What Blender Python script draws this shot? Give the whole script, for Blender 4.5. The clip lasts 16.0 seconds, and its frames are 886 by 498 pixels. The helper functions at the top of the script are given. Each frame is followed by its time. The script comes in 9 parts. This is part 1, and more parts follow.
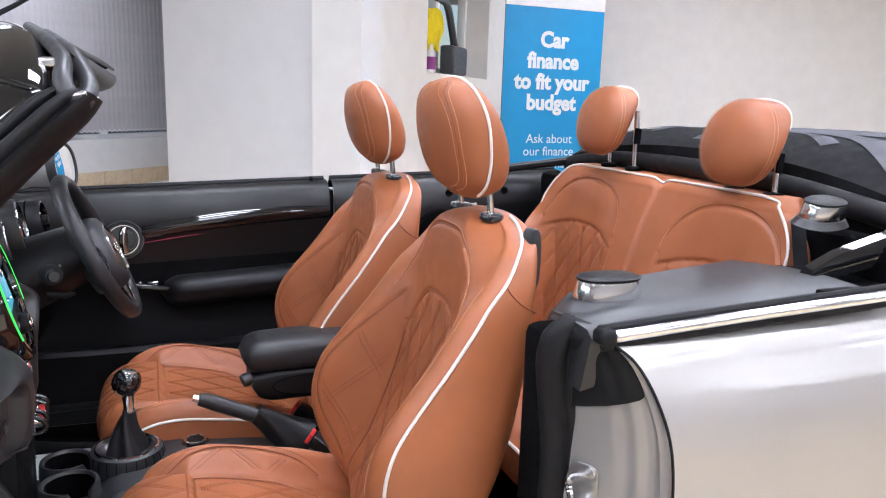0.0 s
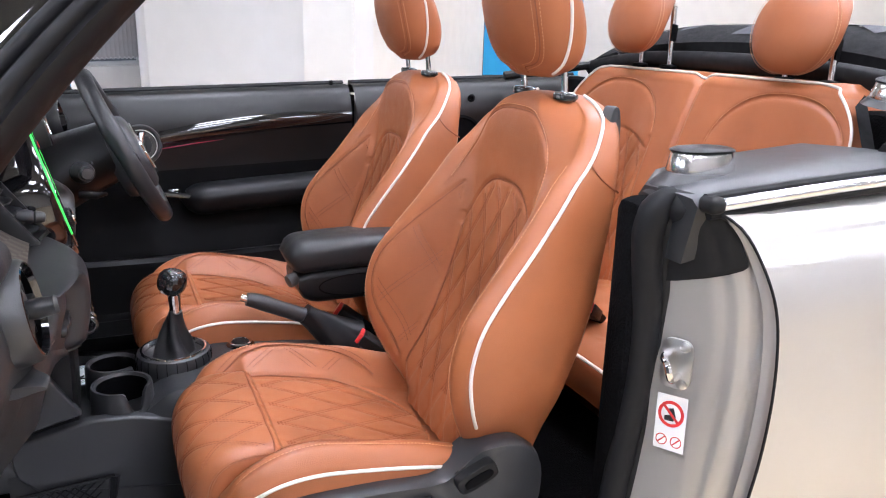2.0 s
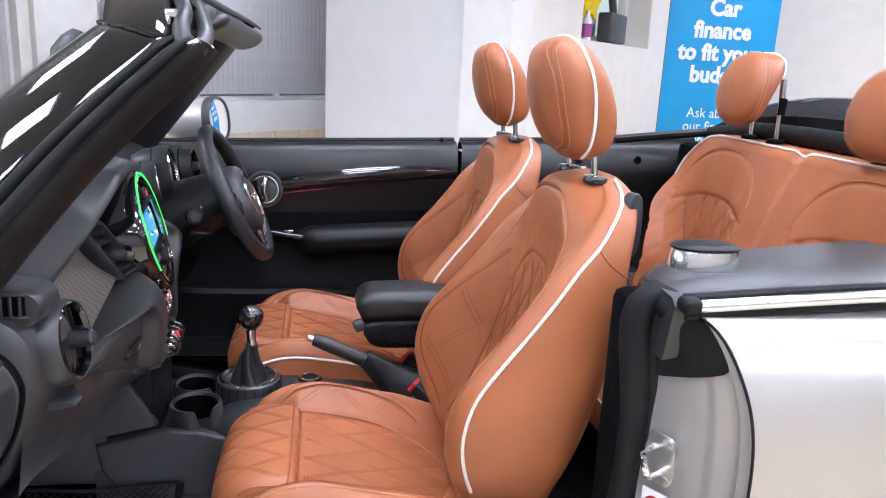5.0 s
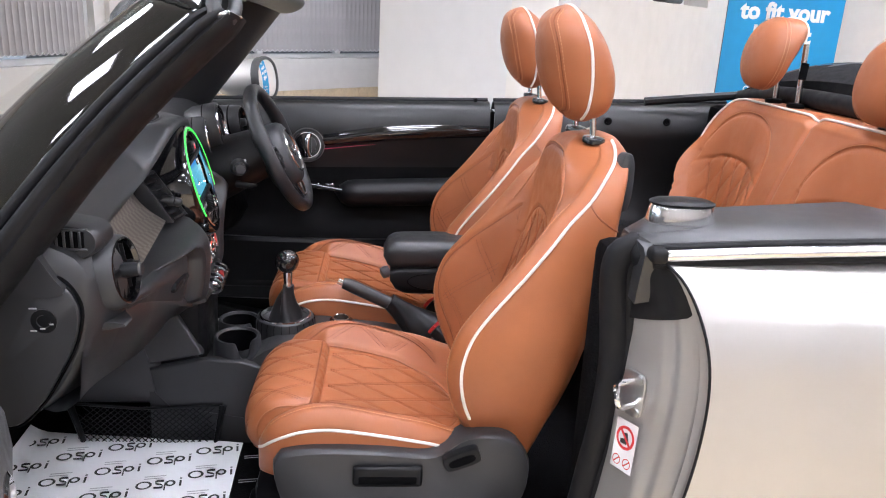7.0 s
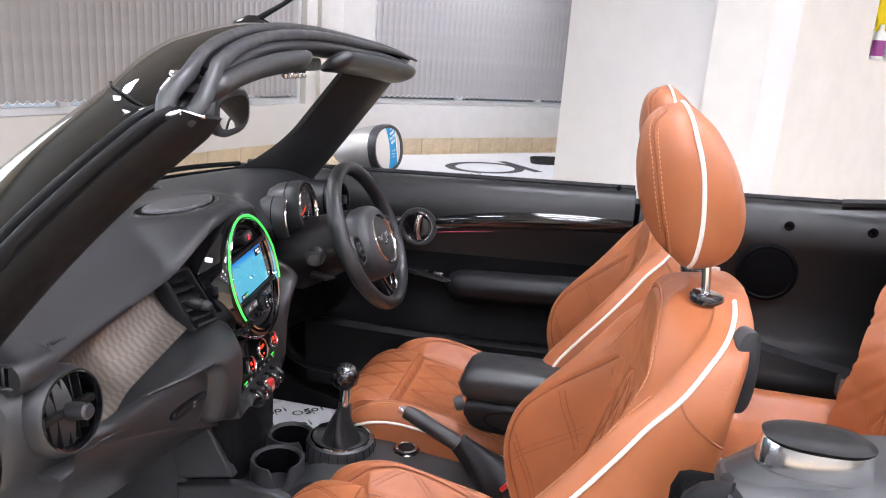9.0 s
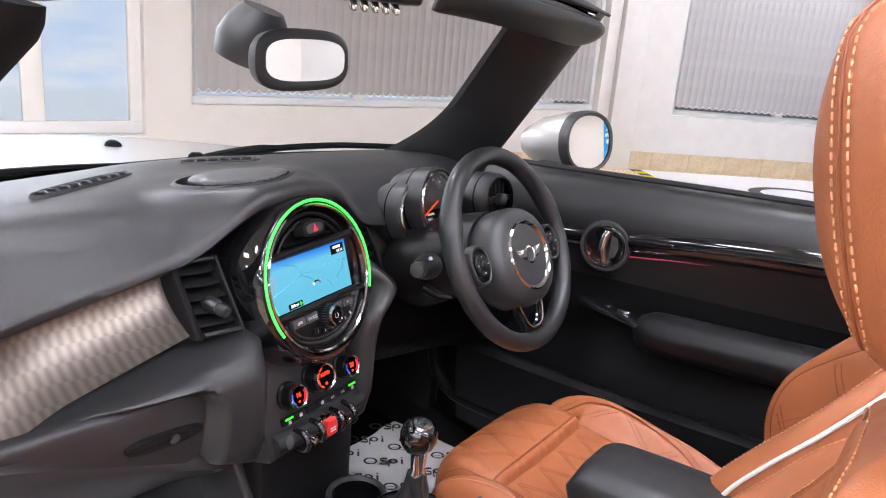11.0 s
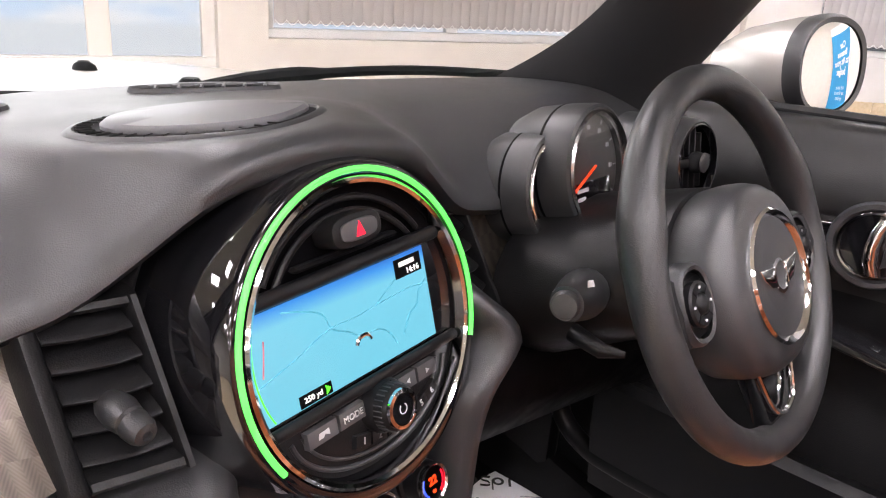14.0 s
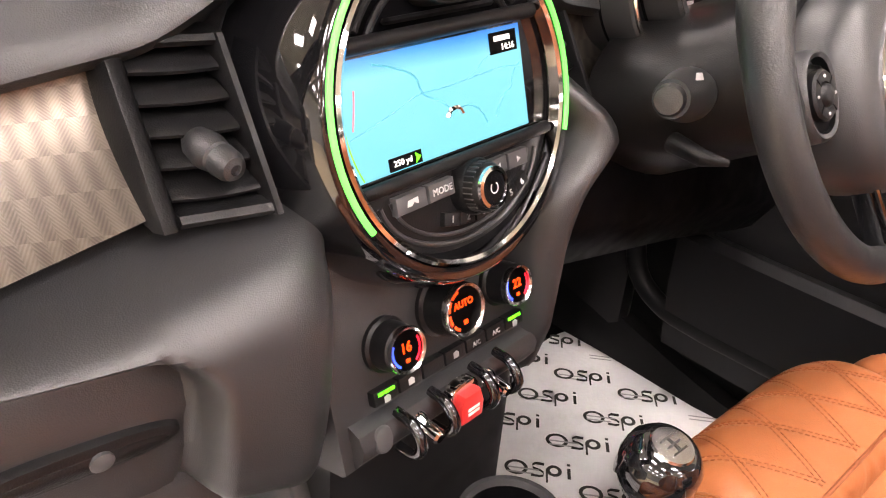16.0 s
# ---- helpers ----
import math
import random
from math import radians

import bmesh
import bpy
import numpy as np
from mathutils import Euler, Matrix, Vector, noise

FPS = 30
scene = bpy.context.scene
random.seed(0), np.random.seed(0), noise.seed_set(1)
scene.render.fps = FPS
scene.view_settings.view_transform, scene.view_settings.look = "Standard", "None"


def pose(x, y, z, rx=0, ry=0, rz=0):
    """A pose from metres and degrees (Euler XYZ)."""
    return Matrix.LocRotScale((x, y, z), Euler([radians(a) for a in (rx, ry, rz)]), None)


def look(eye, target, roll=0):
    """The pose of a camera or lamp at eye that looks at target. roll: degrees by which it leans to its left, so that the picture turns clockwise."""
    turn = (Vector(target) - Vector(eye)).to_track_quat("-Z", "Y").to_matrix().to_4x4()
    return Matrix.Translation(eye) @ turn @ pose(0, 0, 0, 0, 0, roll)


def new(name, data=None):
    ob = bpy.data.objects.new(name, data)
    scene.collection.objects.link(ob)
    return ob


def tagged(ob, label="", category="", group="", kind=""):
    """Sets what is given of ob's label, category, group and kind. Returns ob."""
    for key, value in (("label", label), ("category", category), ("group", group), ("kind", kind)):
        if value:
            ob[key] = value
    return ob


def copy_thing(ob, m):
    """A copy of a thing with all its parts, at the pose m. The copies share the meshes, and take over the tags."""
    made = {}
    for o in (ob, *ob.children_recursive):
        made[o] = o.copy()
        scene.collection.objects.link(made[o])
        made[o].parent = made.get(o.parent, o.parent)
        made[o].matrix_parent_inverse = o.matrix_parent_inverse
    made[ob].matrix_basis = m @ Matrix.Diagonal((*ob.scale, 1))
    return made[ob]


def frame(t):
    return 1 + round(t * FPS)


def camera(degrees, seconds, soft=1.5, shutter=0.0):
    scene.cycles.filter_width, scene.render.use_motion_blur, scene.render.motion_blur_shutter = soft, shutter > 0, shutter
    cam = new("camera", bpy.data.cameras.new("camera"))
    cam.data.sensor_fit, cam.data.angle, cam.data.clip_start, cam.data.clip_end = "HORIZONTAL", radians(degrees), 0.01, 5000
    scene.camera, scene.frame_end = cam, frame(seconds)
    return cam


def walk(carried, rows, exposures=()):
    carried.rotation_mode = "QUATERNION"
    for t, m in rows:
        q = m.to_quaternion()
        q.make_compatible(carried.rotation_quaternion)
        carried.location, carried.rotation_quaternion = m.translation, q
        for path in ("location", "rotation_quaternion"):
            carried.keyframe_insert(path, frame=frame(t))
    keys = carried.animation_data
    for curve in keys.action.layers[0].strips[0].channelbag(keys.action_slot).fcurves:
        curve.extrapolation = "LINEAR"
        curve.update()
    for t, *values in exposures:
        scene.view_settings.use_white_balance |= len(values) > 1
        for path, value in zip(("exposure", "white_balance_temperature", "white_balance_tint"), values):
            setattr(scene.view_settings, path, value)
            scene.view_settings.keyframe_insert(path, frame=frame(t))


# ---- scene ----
cam = camera(60.7, 16.0, soft=1.1)
PATH = [
    (0, (0.275, -1.601, 1.295), (0.939, 0.097, 0.930), 1.8),
    (0.5, (0.099, -1.606, 1.272), (0.782, 0.082, 0.892), 1.9),
    (1, (0.108, -1.549, 1.229), (0.790, 0.125, 0.788), 1.7),
    (1.5, (0.137, -1.510, 1.188), (0.825, 0.147, 0.700), 1.3),
    (2, (0.115, -1.509, 1.189), (0.847, 0.121, 0.677), 1.7),
    (2.5, (0.103, -1.522, 1.205), (0.849, 0.103, 0.693), 1.8),
    (3, (0.111, -1.533, 1.209), (0.837, 0.111, 0.728), 1.8),
    (3.5, (0.132, -1.544, 1.214), (0.800, 0.132, 0.763), 1.8),
    (4, (0.160, -1.612, 1.270), (0.753, 0.097, 0.840), 2.2),
    (4.2, (0.206, -1.664, 1.291), (0.726, 0.072, 0.868), 2.3),
    (6.3, (0.459, -1.615, 1.251), (0.632, 0.165, 0.740), 3.2),
    (6.5, (0.456, -1.660, 1.271), (0.620, 0.117, 0.748), 3.1),
    (7, (0.446, -1.795, 1.302), (0.597, -0.025, 0.751), 3.1),
    (7.5, (0.463, -1.838, 1.306), (0.592, -0.065, 0.757), 3.2),
    (8, (0.527, -1.723, 1.316), (0.601, 0.056, 0.780), 3.4),
    (8.5, (0.613, -1.550, 1.364), (0.536, 0.236, 0.853), 3.8),
    (9, (0.684, -1.380, 1.384), (0.334, 0.382, 0.898), 4.1),
    (9.2, (0.727, -1.303, 1.391), (0.267, 0.433, 0.907), 4.4),
    (11.3, (0.813, -0.767, 1.275), (-0.270, 0.650, 0.748), 4.6),
    (11.5, (0.808, -0.750, 1.280), (-0.311, 0.633, 0.738), 4.3),
    (12, (0.679, -0.735, 1.268), (-0.470, 0.617, 0.709), 4.4),
    (12.5, (0.550, -0.660, 1.235), (-0.618, 0.674, 0.672), 4.3),
    (13, (0.447, -0.507, 1.229), (-0.723, 0.822, 0.658), 4.3),
    (13.5, (0.407, -0.385, 1.198), (-0.749, 0.941, 0.595), 4.5),
    (14, (0.391, -0.339, 1.159), (-0.765, 0.964, 0.508), 4.4),
    (14.5, (0.393, -0.316, 1.123), (-0.759, 0.952, 0.397), 4.8),
    (15, (0.386, -0.333, 1.128), (-0.778, 0.889, 0.345), 4.8),
    (15.5, (0.391, -0.350, 1.111), (-0.786, 0.822, 0.274), 4.8),
    (16, (0.387, -0.356, 1.055), (-0.799, 0.785, 0.186), 4.6),
]
walk(cam, [(t, look(eye, target, roll)) for t, eye, target, roll in PATH],
     [(0, 0.10, 6150, 12), (1, 0.28, 6250, 12), (2.5, 0.41, 6100, 12), (3.5, 0.38, 5800, 12), (4.2, 0.36, 5800, 12), (6.3, 0.29, 6300, 12), (8, 0.32, 6400, 12), (9, 0.43, 6450, 12), (11.5, 0.60, 6600, 15), (13, 0.68, 6850, 15.5), (14.2, 0.84, 7300, 16.5), (15, 1.15, 7600, 16), (16, 1.32, 8100, 16.5)])

# ---- light ----
world = bpy.data.worlds.new("world")
scene.world = world
world.use_nodes = True
wn = world.node_tree.nodes
sky = wn.new("ShaderNodeTexSky")
sky.sky_type, sky.sun_disc = "NISHITA", False
sky.sun_elevation, sky.sun_rotation = radians(35), radians(120)
wn["Background"].inputs["Strength"].default_value = 0.12
world.node_tree.links.new(sky.outputs["Color"], wn["Background"].inputs["Color"])
sun = new("sun", bpy.data.lights.new("sun", "SUN"))
sun.data.energy, sun.data.angle, sun.data.color = 1.2, radians(10), (1.0, 0.96, 0.9)
sun.matrix_world = look((-20, 5, 15), (0, 0, 0))
day = new("window_daylight", bpy.data.lights.new("window_daylight", "AREA"))
day.data.shape, day.data.size, day.data.size_y, day.data.energy, day.data.color = "RECTANGLE", 7.0, 0.95, 95, (0.84, 0.92, 1.0)
day.matrix_world = look((-5.20, -1.30, 2.05), (-4.27, -1.60, 1.95))
scene.view_settings.exposure = 0.0


# ---- materials ----
def mat(name, color, rough=0.5, metal=0.0, grain=None, bump=0.0, vary=0.12, stain=0.0, coat=0.0, spec=0.5, emit=0.0, rough_vary=0.08, sheen=0.0):
    """A surface with grain (metres) for fine relief and slow variation of tone and gloss."""
    m = bpy.data.materials.new(name)
    m.use_nodes = True
    nt = m.node_tree
    b = nt.nodes["Principled BSDF"]
    b.inputs["Base Color"].default_value = (*color, 1)
    b.inputs["Roughness"].default_value = rough
    b.inputs["Metallic"].default_value = metal
    b.inputs["Specular IOR Level"].default_value = spec
    b.inputs["Coat Weight"].default_value = coat
    b.inputs["Coat Roughness"].default_value = 0.04
    b.inputs["Sheen Weight"].default_value = sheen
    if emit:
        b.inputs["Emission Color"].default_value = (*color, 1)
        b.inputs["Emission Strength"].default_value = emit
    co = nt.nodes.new("ShaderNodeTexCoord")
    big = nt.nodes.new("ShaderNodeTexNoise")
    big.inputs["Scale"].default_value, big.inputs["Detail"].default_value = 7.0, 4.0
    nt.links.new(co.outputs["Object"], big.inputs["Vector"])
    mix = nt.nodes.new("ShaderNodeMix")
    mix.data_type, mix.blend_type = "RGBA", "MULTIPLY"
    mix.inputs["A"].default_value = (*color, 1)
    ramp = nt.nodes.new("ShaderNodeMapRange")
    ramp.inputs["From Min"].default_value, ramp.inputs["From Max"].default_value = 0.3, 0.7
    ramp.inputs["To Min"].default_value, ramp.inputs["To Max"].default_value = 1 - vary, 1 + vary
    nt.links.new(big.outputs["Fac"], ramp.inputs["Value"])
    comb = nt.nodes.new("ShaderNodeCombineColor")
    for k in ("Red", "Green", "Blue"):
        nt.links.new(ramp.outputs["Result"], comb.inputs[k])
    nt.links.new(comb.outputs["Color"], mix.inputs["B"])
    mix.inputs["Factor"].default_value = 1.0
    nt.links.new(mix.outputs["Result"], b.inputs["Base Color"])
    rr = nt.nodes.new("ShaderNodeMapRange")
    rr.inputs["From Min"].default_value, rr.inputs["From Max"].default_value = 0.3, 0.7
    rr.inputs["To Min"].default_value, rr.inputs["To Max"].default_value = max(0.0, rough - rough_vary), min(1.0, rough + rough_vary)
    fine = nt.nodes.new("ShaderNodeTexNoise")
    fine.inputs["Scale"].default_value, fine.inputs["Detail"].default_value = 40.0, 5.0
    nt.links.new(co.outputs["Object"], fine.inputs["Vector"])
    nt.links.new(fine.outputs["Fac"], rr.inputs["Value"])
    if rough_vary:
        nt.links.new(rr.outputs["Result"], b.inputs["Roughness"])
    if grain:
        cell = nt.nodes.new("ShaderNodeTexVoronoi")
        cell.inputs["Scale"].default_value = 1.0 / grain
        nt.links.new(co.outputs["Object"], cell.inputs["Vector"])
        bp = nt.nodes.new("ShaderNodeBump")
        bp.inputs["Strength"].default_value, bp.inputs["Distance"].default_value = bump, grain * 0.35
        nt.links.new(cell.outputs["Distance"], bp.inputs["Height"])
        nt.links.new(bp.outputs["Normal"], b.inputs["Normal"])
    return m


LEATHER = mat("tan_leather", (0.338, 0.108, 0.040), 0.43, grain=0.0018, bump=0.30, vary=0.10, spec=0.50)
LEATHER_SEAM = mat("tan_seam", (0.245, 0.072, 0.027), 0.6, vary=0.1)
THREAD = mat("tan_thread", (0.58, 0.27, 0.14), 0.6, vary=0.1)
PIPING = mat("white_piping", (0.74, 0.70, 0.64), 0.45, grain=0.0012, bump=0.2, vary=0.05)
DASH = mat("soft_black_plastic", (0.0235, 0.0240, 0.0258), 0.41, grain=0.0011, bump=0.3, vary=0.05, spec=0.60, rough_vary=0.015)
LINING = mat("black_door_lining", (0.0085, 0.0085, 0.0090), 0.40, grain=0.0013, bump=0.3, vary=0.10, spec=0.45)
TRIM = mat("black_trim_plastic", (0.0085, 0.0085, 0.0092), 0.38, grain=0.0013, bump=0.3, vary=0.12, spec=0.20)
# black plastic parts; also puts the shade of recesses into their colour
DARK = mat("deep_black_plastic_and_shade", (0.0025, 0.0025, 0.003), 0.55, vary=0.1, spec=0.05)
GLOSS = mat("piano_black", (0.006, 0.006, 0.007), 0.05, vary=0.05, coat=1.0, rough_vary=0.03)
SEAL = mat("soft_seal_rubber", (0.030, 0.030, 0.032), 0.42, grain=0.0012, bump=0.15, vary=0.12, spec=0.5)
DOOR_INSERT = mat("black_cloth_insert", (0.0045, 0.0045, 0.005), 0.65, grain=0.0012, bump=0.5, vary=0.12, spec=0.12)
# dark dial lightened: the pale reflection in its glass is put into the colour
DIAL = mat("reflection_grey_dial_face", (0.12, 0.115, 0.11), 0.5, vary=0.06)
RUBBER = mat("black_rubber", (0.008, 0.008, 0.009), 0.58, grain=0.0008, bump=0.1, vary=0.15, spec=0.22)
CHROME = mat("chrome", (0.82, 0.82, 0.83), 0.07, metal=1.0, vary=0.03, rough_vary=0.0)
CHROME_SOFT = mat("soft_chrome", (0.80, 0.80, 0.81), 0.19, metal=1.0, vary=0.02, rough_vary=0.0)
SATIN = mat("satin_metal", (0.55, 0.55, 0.55), 0.34, metal=1.0, vary=0.05, rough_vary=0.0)
WHEEL_LEATHER = mat("black_leather", (0.018, 0.018, 0.019), 0.38, grain=0.0014, bump=0.3, vary=0.1, spec=0.5)
CARPET = mat("black_carpet", (0.004, 0.004, 0.0044), 0.95, grain=0.004, bump=1.0, vary=0.25, spec=0.05)
FABRIC = mat("soft_top_canvas", (0.006, 0.006, 0.007), 0.9, grain=0.0015, bump=0.7, vary=0.2, spec=0.25)
FABRIC_LIGHT = mat("soft_top_pattern", (0.085, 0.085, 0.095), 0.8, grain=0.0015, bump=0.7, vary=0.15, spec=0.25)
PAINT = mat("silver_paint", (0.45, 0.435, 0.415), 0.42, metal=0.70, vary=0.02, coat=0.6, rough_vary=0.0)
BLACK_PAINT = mat("black_paint", (0.006, 0.006, 0.006), 0.06, vary=0.03, coat=1.0, rough_vary=0.02)
WALL = mat("cream_wall_paint", (0.74, 0.72, 0.69), 0.85, grain=0.004, bump=0.12, vary=0.03, spec=0.3)
WALL_WHITE = mat("white_wall_paint", (0.72, 0.715, 0.72), 0.7, grain=0.004, bump=0.10, vary=0.02, spec=0.3)
FRAME_WHITE = mat("white_upvc", (0.80, 0.80, 0.79), 0.35, vary=0.03)
CEILING = mat("grey_ceiling_tile", (0.30, 0.30, 0.30), 0.9, grain=0.006, bump=0.3, vary=0.05)
WALL_GREY = mat("grey_wall_paint", (0.50, 0.49, 0.48), 0.85, grain=0.004, bump=0.12, vary=0.04)
BLIND = mat("grey_blind_fabric", (0.46, 0.445, 0.445), 0.85, grain=0.002, bump=0.5, vary=0.06, spec=0.2)
CHAIN = mat("white_bead_chain", (0.75, 0.75, 0.75), 0.4, vary=0.05)
TILE = mat("beige_tile", (0.68, 0.55, 0.37), 0.28, vary=0.10, spec=0.5)
PAPER = mat("white_paper_mat", (0.78, 0.77, 0.79), 0.7, grain=0.01, bump=0.2, vary=0.04)
INK = mat("black_ink", (0.02, 0.02, 0.02), 0.6, vary=0.1)
GREYINK = mat("grey_ink", (0.35, 0.35, 0.36), 0.6, vary=0.1)
BLUE = mat("blue_print", (0.012, 0.30, 0.62), 0.45, vary=0.03)
WHITE = mat("white_print", (0.82, 0.82, 0.82), 0.5, vary=0.02)
YELLOW = mat("yellow_cloth", (0.75, 0.58, 0.02), 0.9, grain=0.003, bump=0.8, vary=0.15, spec=0.1)
RED = mat("red_plastic", (0.62, 0.03, 0.03), 0.35, vary=0.08)
GREY = mat("grey_plastic", (0.055, 0.055, 0.058), 0.45, vary=0.12)
PURPLE = mat("purple_print", (0.30, 0.05, 0.25), 0.5, vary=0.1)
SILVERGREY = mat("grey_icon", (0.45, 0.45, 0.46), 0.5, vary=0.05)
LED_GREEN = mat("green_light_strip", (0.045, 0.72, 0.09), 0.4, emit=1.0, vary=0.06)
LED_AMBER = mat("amber_light", (1.0, 0.050, 0.008), 0.4, emit=0.8, vary=0.05)
LED_RED = mat("red_light", (1.0, 0.01, 0.03), 0.4, emit=1.0, vary=0.05)
LED_BLUE = mat("blue_light", (0.02, 0.08, 1.0), 0.4, emit=0.9, vary=0.05)
LED_LIME = mat("lime_light", (0.03, 1.0, 0.03), 0.4, emit=1.2, vary=0.05)
PANEL_LIGHT = mat("ceiling_panel_light", (0.95, 0.975, 1.09), 0.5, emit=27.0, vary=0.01)
MIRROR = mat("mirror_glass", (0.9, 0.9, 0.91), 0.01, metal=1.0, vary=0.005, rough_vary=0.005)
SATIN_GREY = mat("satin_grey_cover", (0.085, 0.085, 0.09), 0.38, vary=0.02, spec=0.45, rough_vary=0.0)
ASPHALT = mat("asphalt", (0.05, 0.05, 0.05), 0.9, grain=0.02, bump=0.6, vary=0.2)


def glass_mat(name, color, alpha):
    m = bpy.data.materials.new(name)
    m.use_nodes = True
    nt = m.node_tree
    b = nt.nodes["Principled BSDF"]
    b.inputs["Base Color"].default_value = (*color, 1)
    b.inputs["Roughness"].default_value = 0.02
    b.inputs["Alpha"].default_value = alpha
    return m


GLASS = glass_mat("clear_glass", (0.75, 0.9, 0.85), 0.06)


def clear_gloss(name, ior):
    """Clear pane: transparent, with a mirror gloss that grows at a slant."""
    m = bpy.data.materials.new(name)
    m.use_nodes = True
    nt = m.node_tree
    nt.nodes.remove(nt.nodes["Principled BSDF"])
    tr, gs, fr, mx = (nt.nodes.new(k) for k in ("ShaderNodeBsdfTransparent", "ShaderNodeBsdfGlossy", "ShaderNodeFresnel", "ShaderNodeMixShader"))
    gs.inputs["Roughness"].default_value = 0.02
    fr.inputs["IOR"].default_value = ior
    nt.links.new(fr.outputs[0], mx.inputs[0])
    nt.links.new(tr.outputs[0], mx.inputs[1])
    nt.links.new(gs.outputs[0], mx.inputs[2])
    nt.links.new(mx.outputs[0], nt.nodes["Material Output"].inputs["Surface"])
    return m


GAUGE_GLASS = clear_gloss("gauge_glass", 1.5)


def band_mat():
    """Bronze metal with fine chevrons in broad stripes across its length."""
    m = mat("brushed_bronze_trim", (0.56, 0.49, 0.43), 0.30, metal=0.92, vary=0.04)
    nt = m.node_tree
    b = nt.nodes["Principled BSDF"]
    co = nt.nodes.new("ShaderNodeTexCoord")
    sep = nt.nodes.new("ShaderNodeSeparateXYZ")
    nt.links.new(co.outputs["Object"], sep.inputs["Vector"])
    broad = nt.nodes.new("ShaderNodeMath")
    broad.operation = "SINE"
    mul = nt.nodes.new("ShaderNodeMath")
    mul.operation = "MULTIPLY"
    mul.inputs[1].default_value = 2 * math.pi / 0.0135
    nt.links.new(sep.outputs["Y"], mul.inputs[0])
    nt.links.new(mul.outputs[0], broad.inputs[0])
    # fine hatching, leaning one way or the other by stripe
    sgn = nt.nodes.new("ShaderNodeMath")
    sgn.operation = "SIGN"
    nt.links.new(broad.outputs[0], sgn.inputs[0])
    lean = nt.nodes.new("ShaderNodeMath")
    lean.operation = "MULTIPLY"
    nt.links.new(sep.outputs["Z"], lean.inputs[0])
    nt.links.new(sgn.outputs[0], lean.inputs[1])
    add = nt.nodes.new("ShaderNodeMath")
    add.operation = "ADD"
    nt.links.new(lean.outputs[0], add.inputs[0])
    nt.links.new(sep.outputs["Y"], add.inputs[1])
    fm = nt.nodes.new("ShaderNodeMath")
    fm.operation = "MULTIPLY"
    fm.inputs[1].default_value = 2 * math.pi / 0.0022
    nt.links.new(add.outputs[0], fm.inputs[0])
    fs = nt.nodes.new("ShaderNodeMath")
    fs.operation = "SINE"
    nt.links.new(fm.outputs[0], fs.inputs[0])
    bp = nt.nodes.new("ShaderNodeBump")
    bp.inputs["Strength"].default_value, bp.inputs["Distance"].default_value = 0.06, 0.0005
    nt.links.new(fs.outputs[0], bp.inputs["Height"])
    nt.links.new(bp.outputs["Normal"], b.inputs["Normal"])
    tone = nt.nodes.new("ShaderNodeMix")
    tone.data_type = "RGBA"
    tone.inputs["A"].default_value, tone.inputs["B"].default_value = (0.135, 0.116, 0.100, 1), (0.245, 0.213, 0.183, 1)
    half = nt.nodes.new("ShaderNodeMath")
    half.operation = "MULTIPLY_ADD"
    half.inputs[1].default_value, half.inputs[2].default_value = 0.16, 0.0
    nt.links.new(fs.outputs[0], half.inputs[0])
    both = nt.nodes.new("ShaderNodeMath")
    both.operation = "MULTIPLY_ADD"
    both.inputs[1].default_value = 0.30
    # the broad stripes swap tone from row to row
    zr = nt.nodes.new("ShaderNodeMath")
    zr.operation = "MULTIPLY"
    zr.inputs[1].default_value = 2 * math.pi / 0.034
    nt.links.new(sep.outputs["Z"], zr.inputs[0])
    zs = nt.nodes.new("ShaderNodeMath")
    zs.operation = "SINE"
    nt.links.new(zr.outputs[0], zs.inputs[0])
    zg = nt.nodes.new("ShaderNodeMath")
    zg.operation = "SIGN"
    nt.links.new(zs.outputs[0], zg.inputs[0])
    chk = nt.nodes.new("ShaderNodeMath")
    chk.operation = "MULTIPLY"
    nt.links.new(zg.outputs[0], chk.inputs[0])
    nt.links.new(broad.outputs[0], chk.inputs[1])
    nt.links.new(chk.outputs[0], both.inputs[0])
    nt.links.new(half.outputs[0], both.inputs[2])
    lift = nt.nodes.new("ShaderNodeMath")
    lift.inputs[1].default_value = 0.5
    nt.links.new(both.outputs[0], lift.inputs[0])
    nt.links.new(lift.outputs[0], tone.inputs["Factor"])
    nt.links.new(tone.outputs["Result"], b.inputs["Base Color"])
    rr = nt.nodes.new("ShaderNodeMapRange")
    rr.inputs["From Min"].default_value, rr.inputs["From Max"].default_value = -0.6, 0.6
    rr.inputs["To Min"].default_value, rr.inputs["To Max"].default_value = 0.37, 0.42
    nt.links.new(broad.outputs[0], rr.inputs["Value"])
    nt.links.new(rr.outputs["Result"], b.inputs["Roughness"])
    return m


BAND = band_mat()


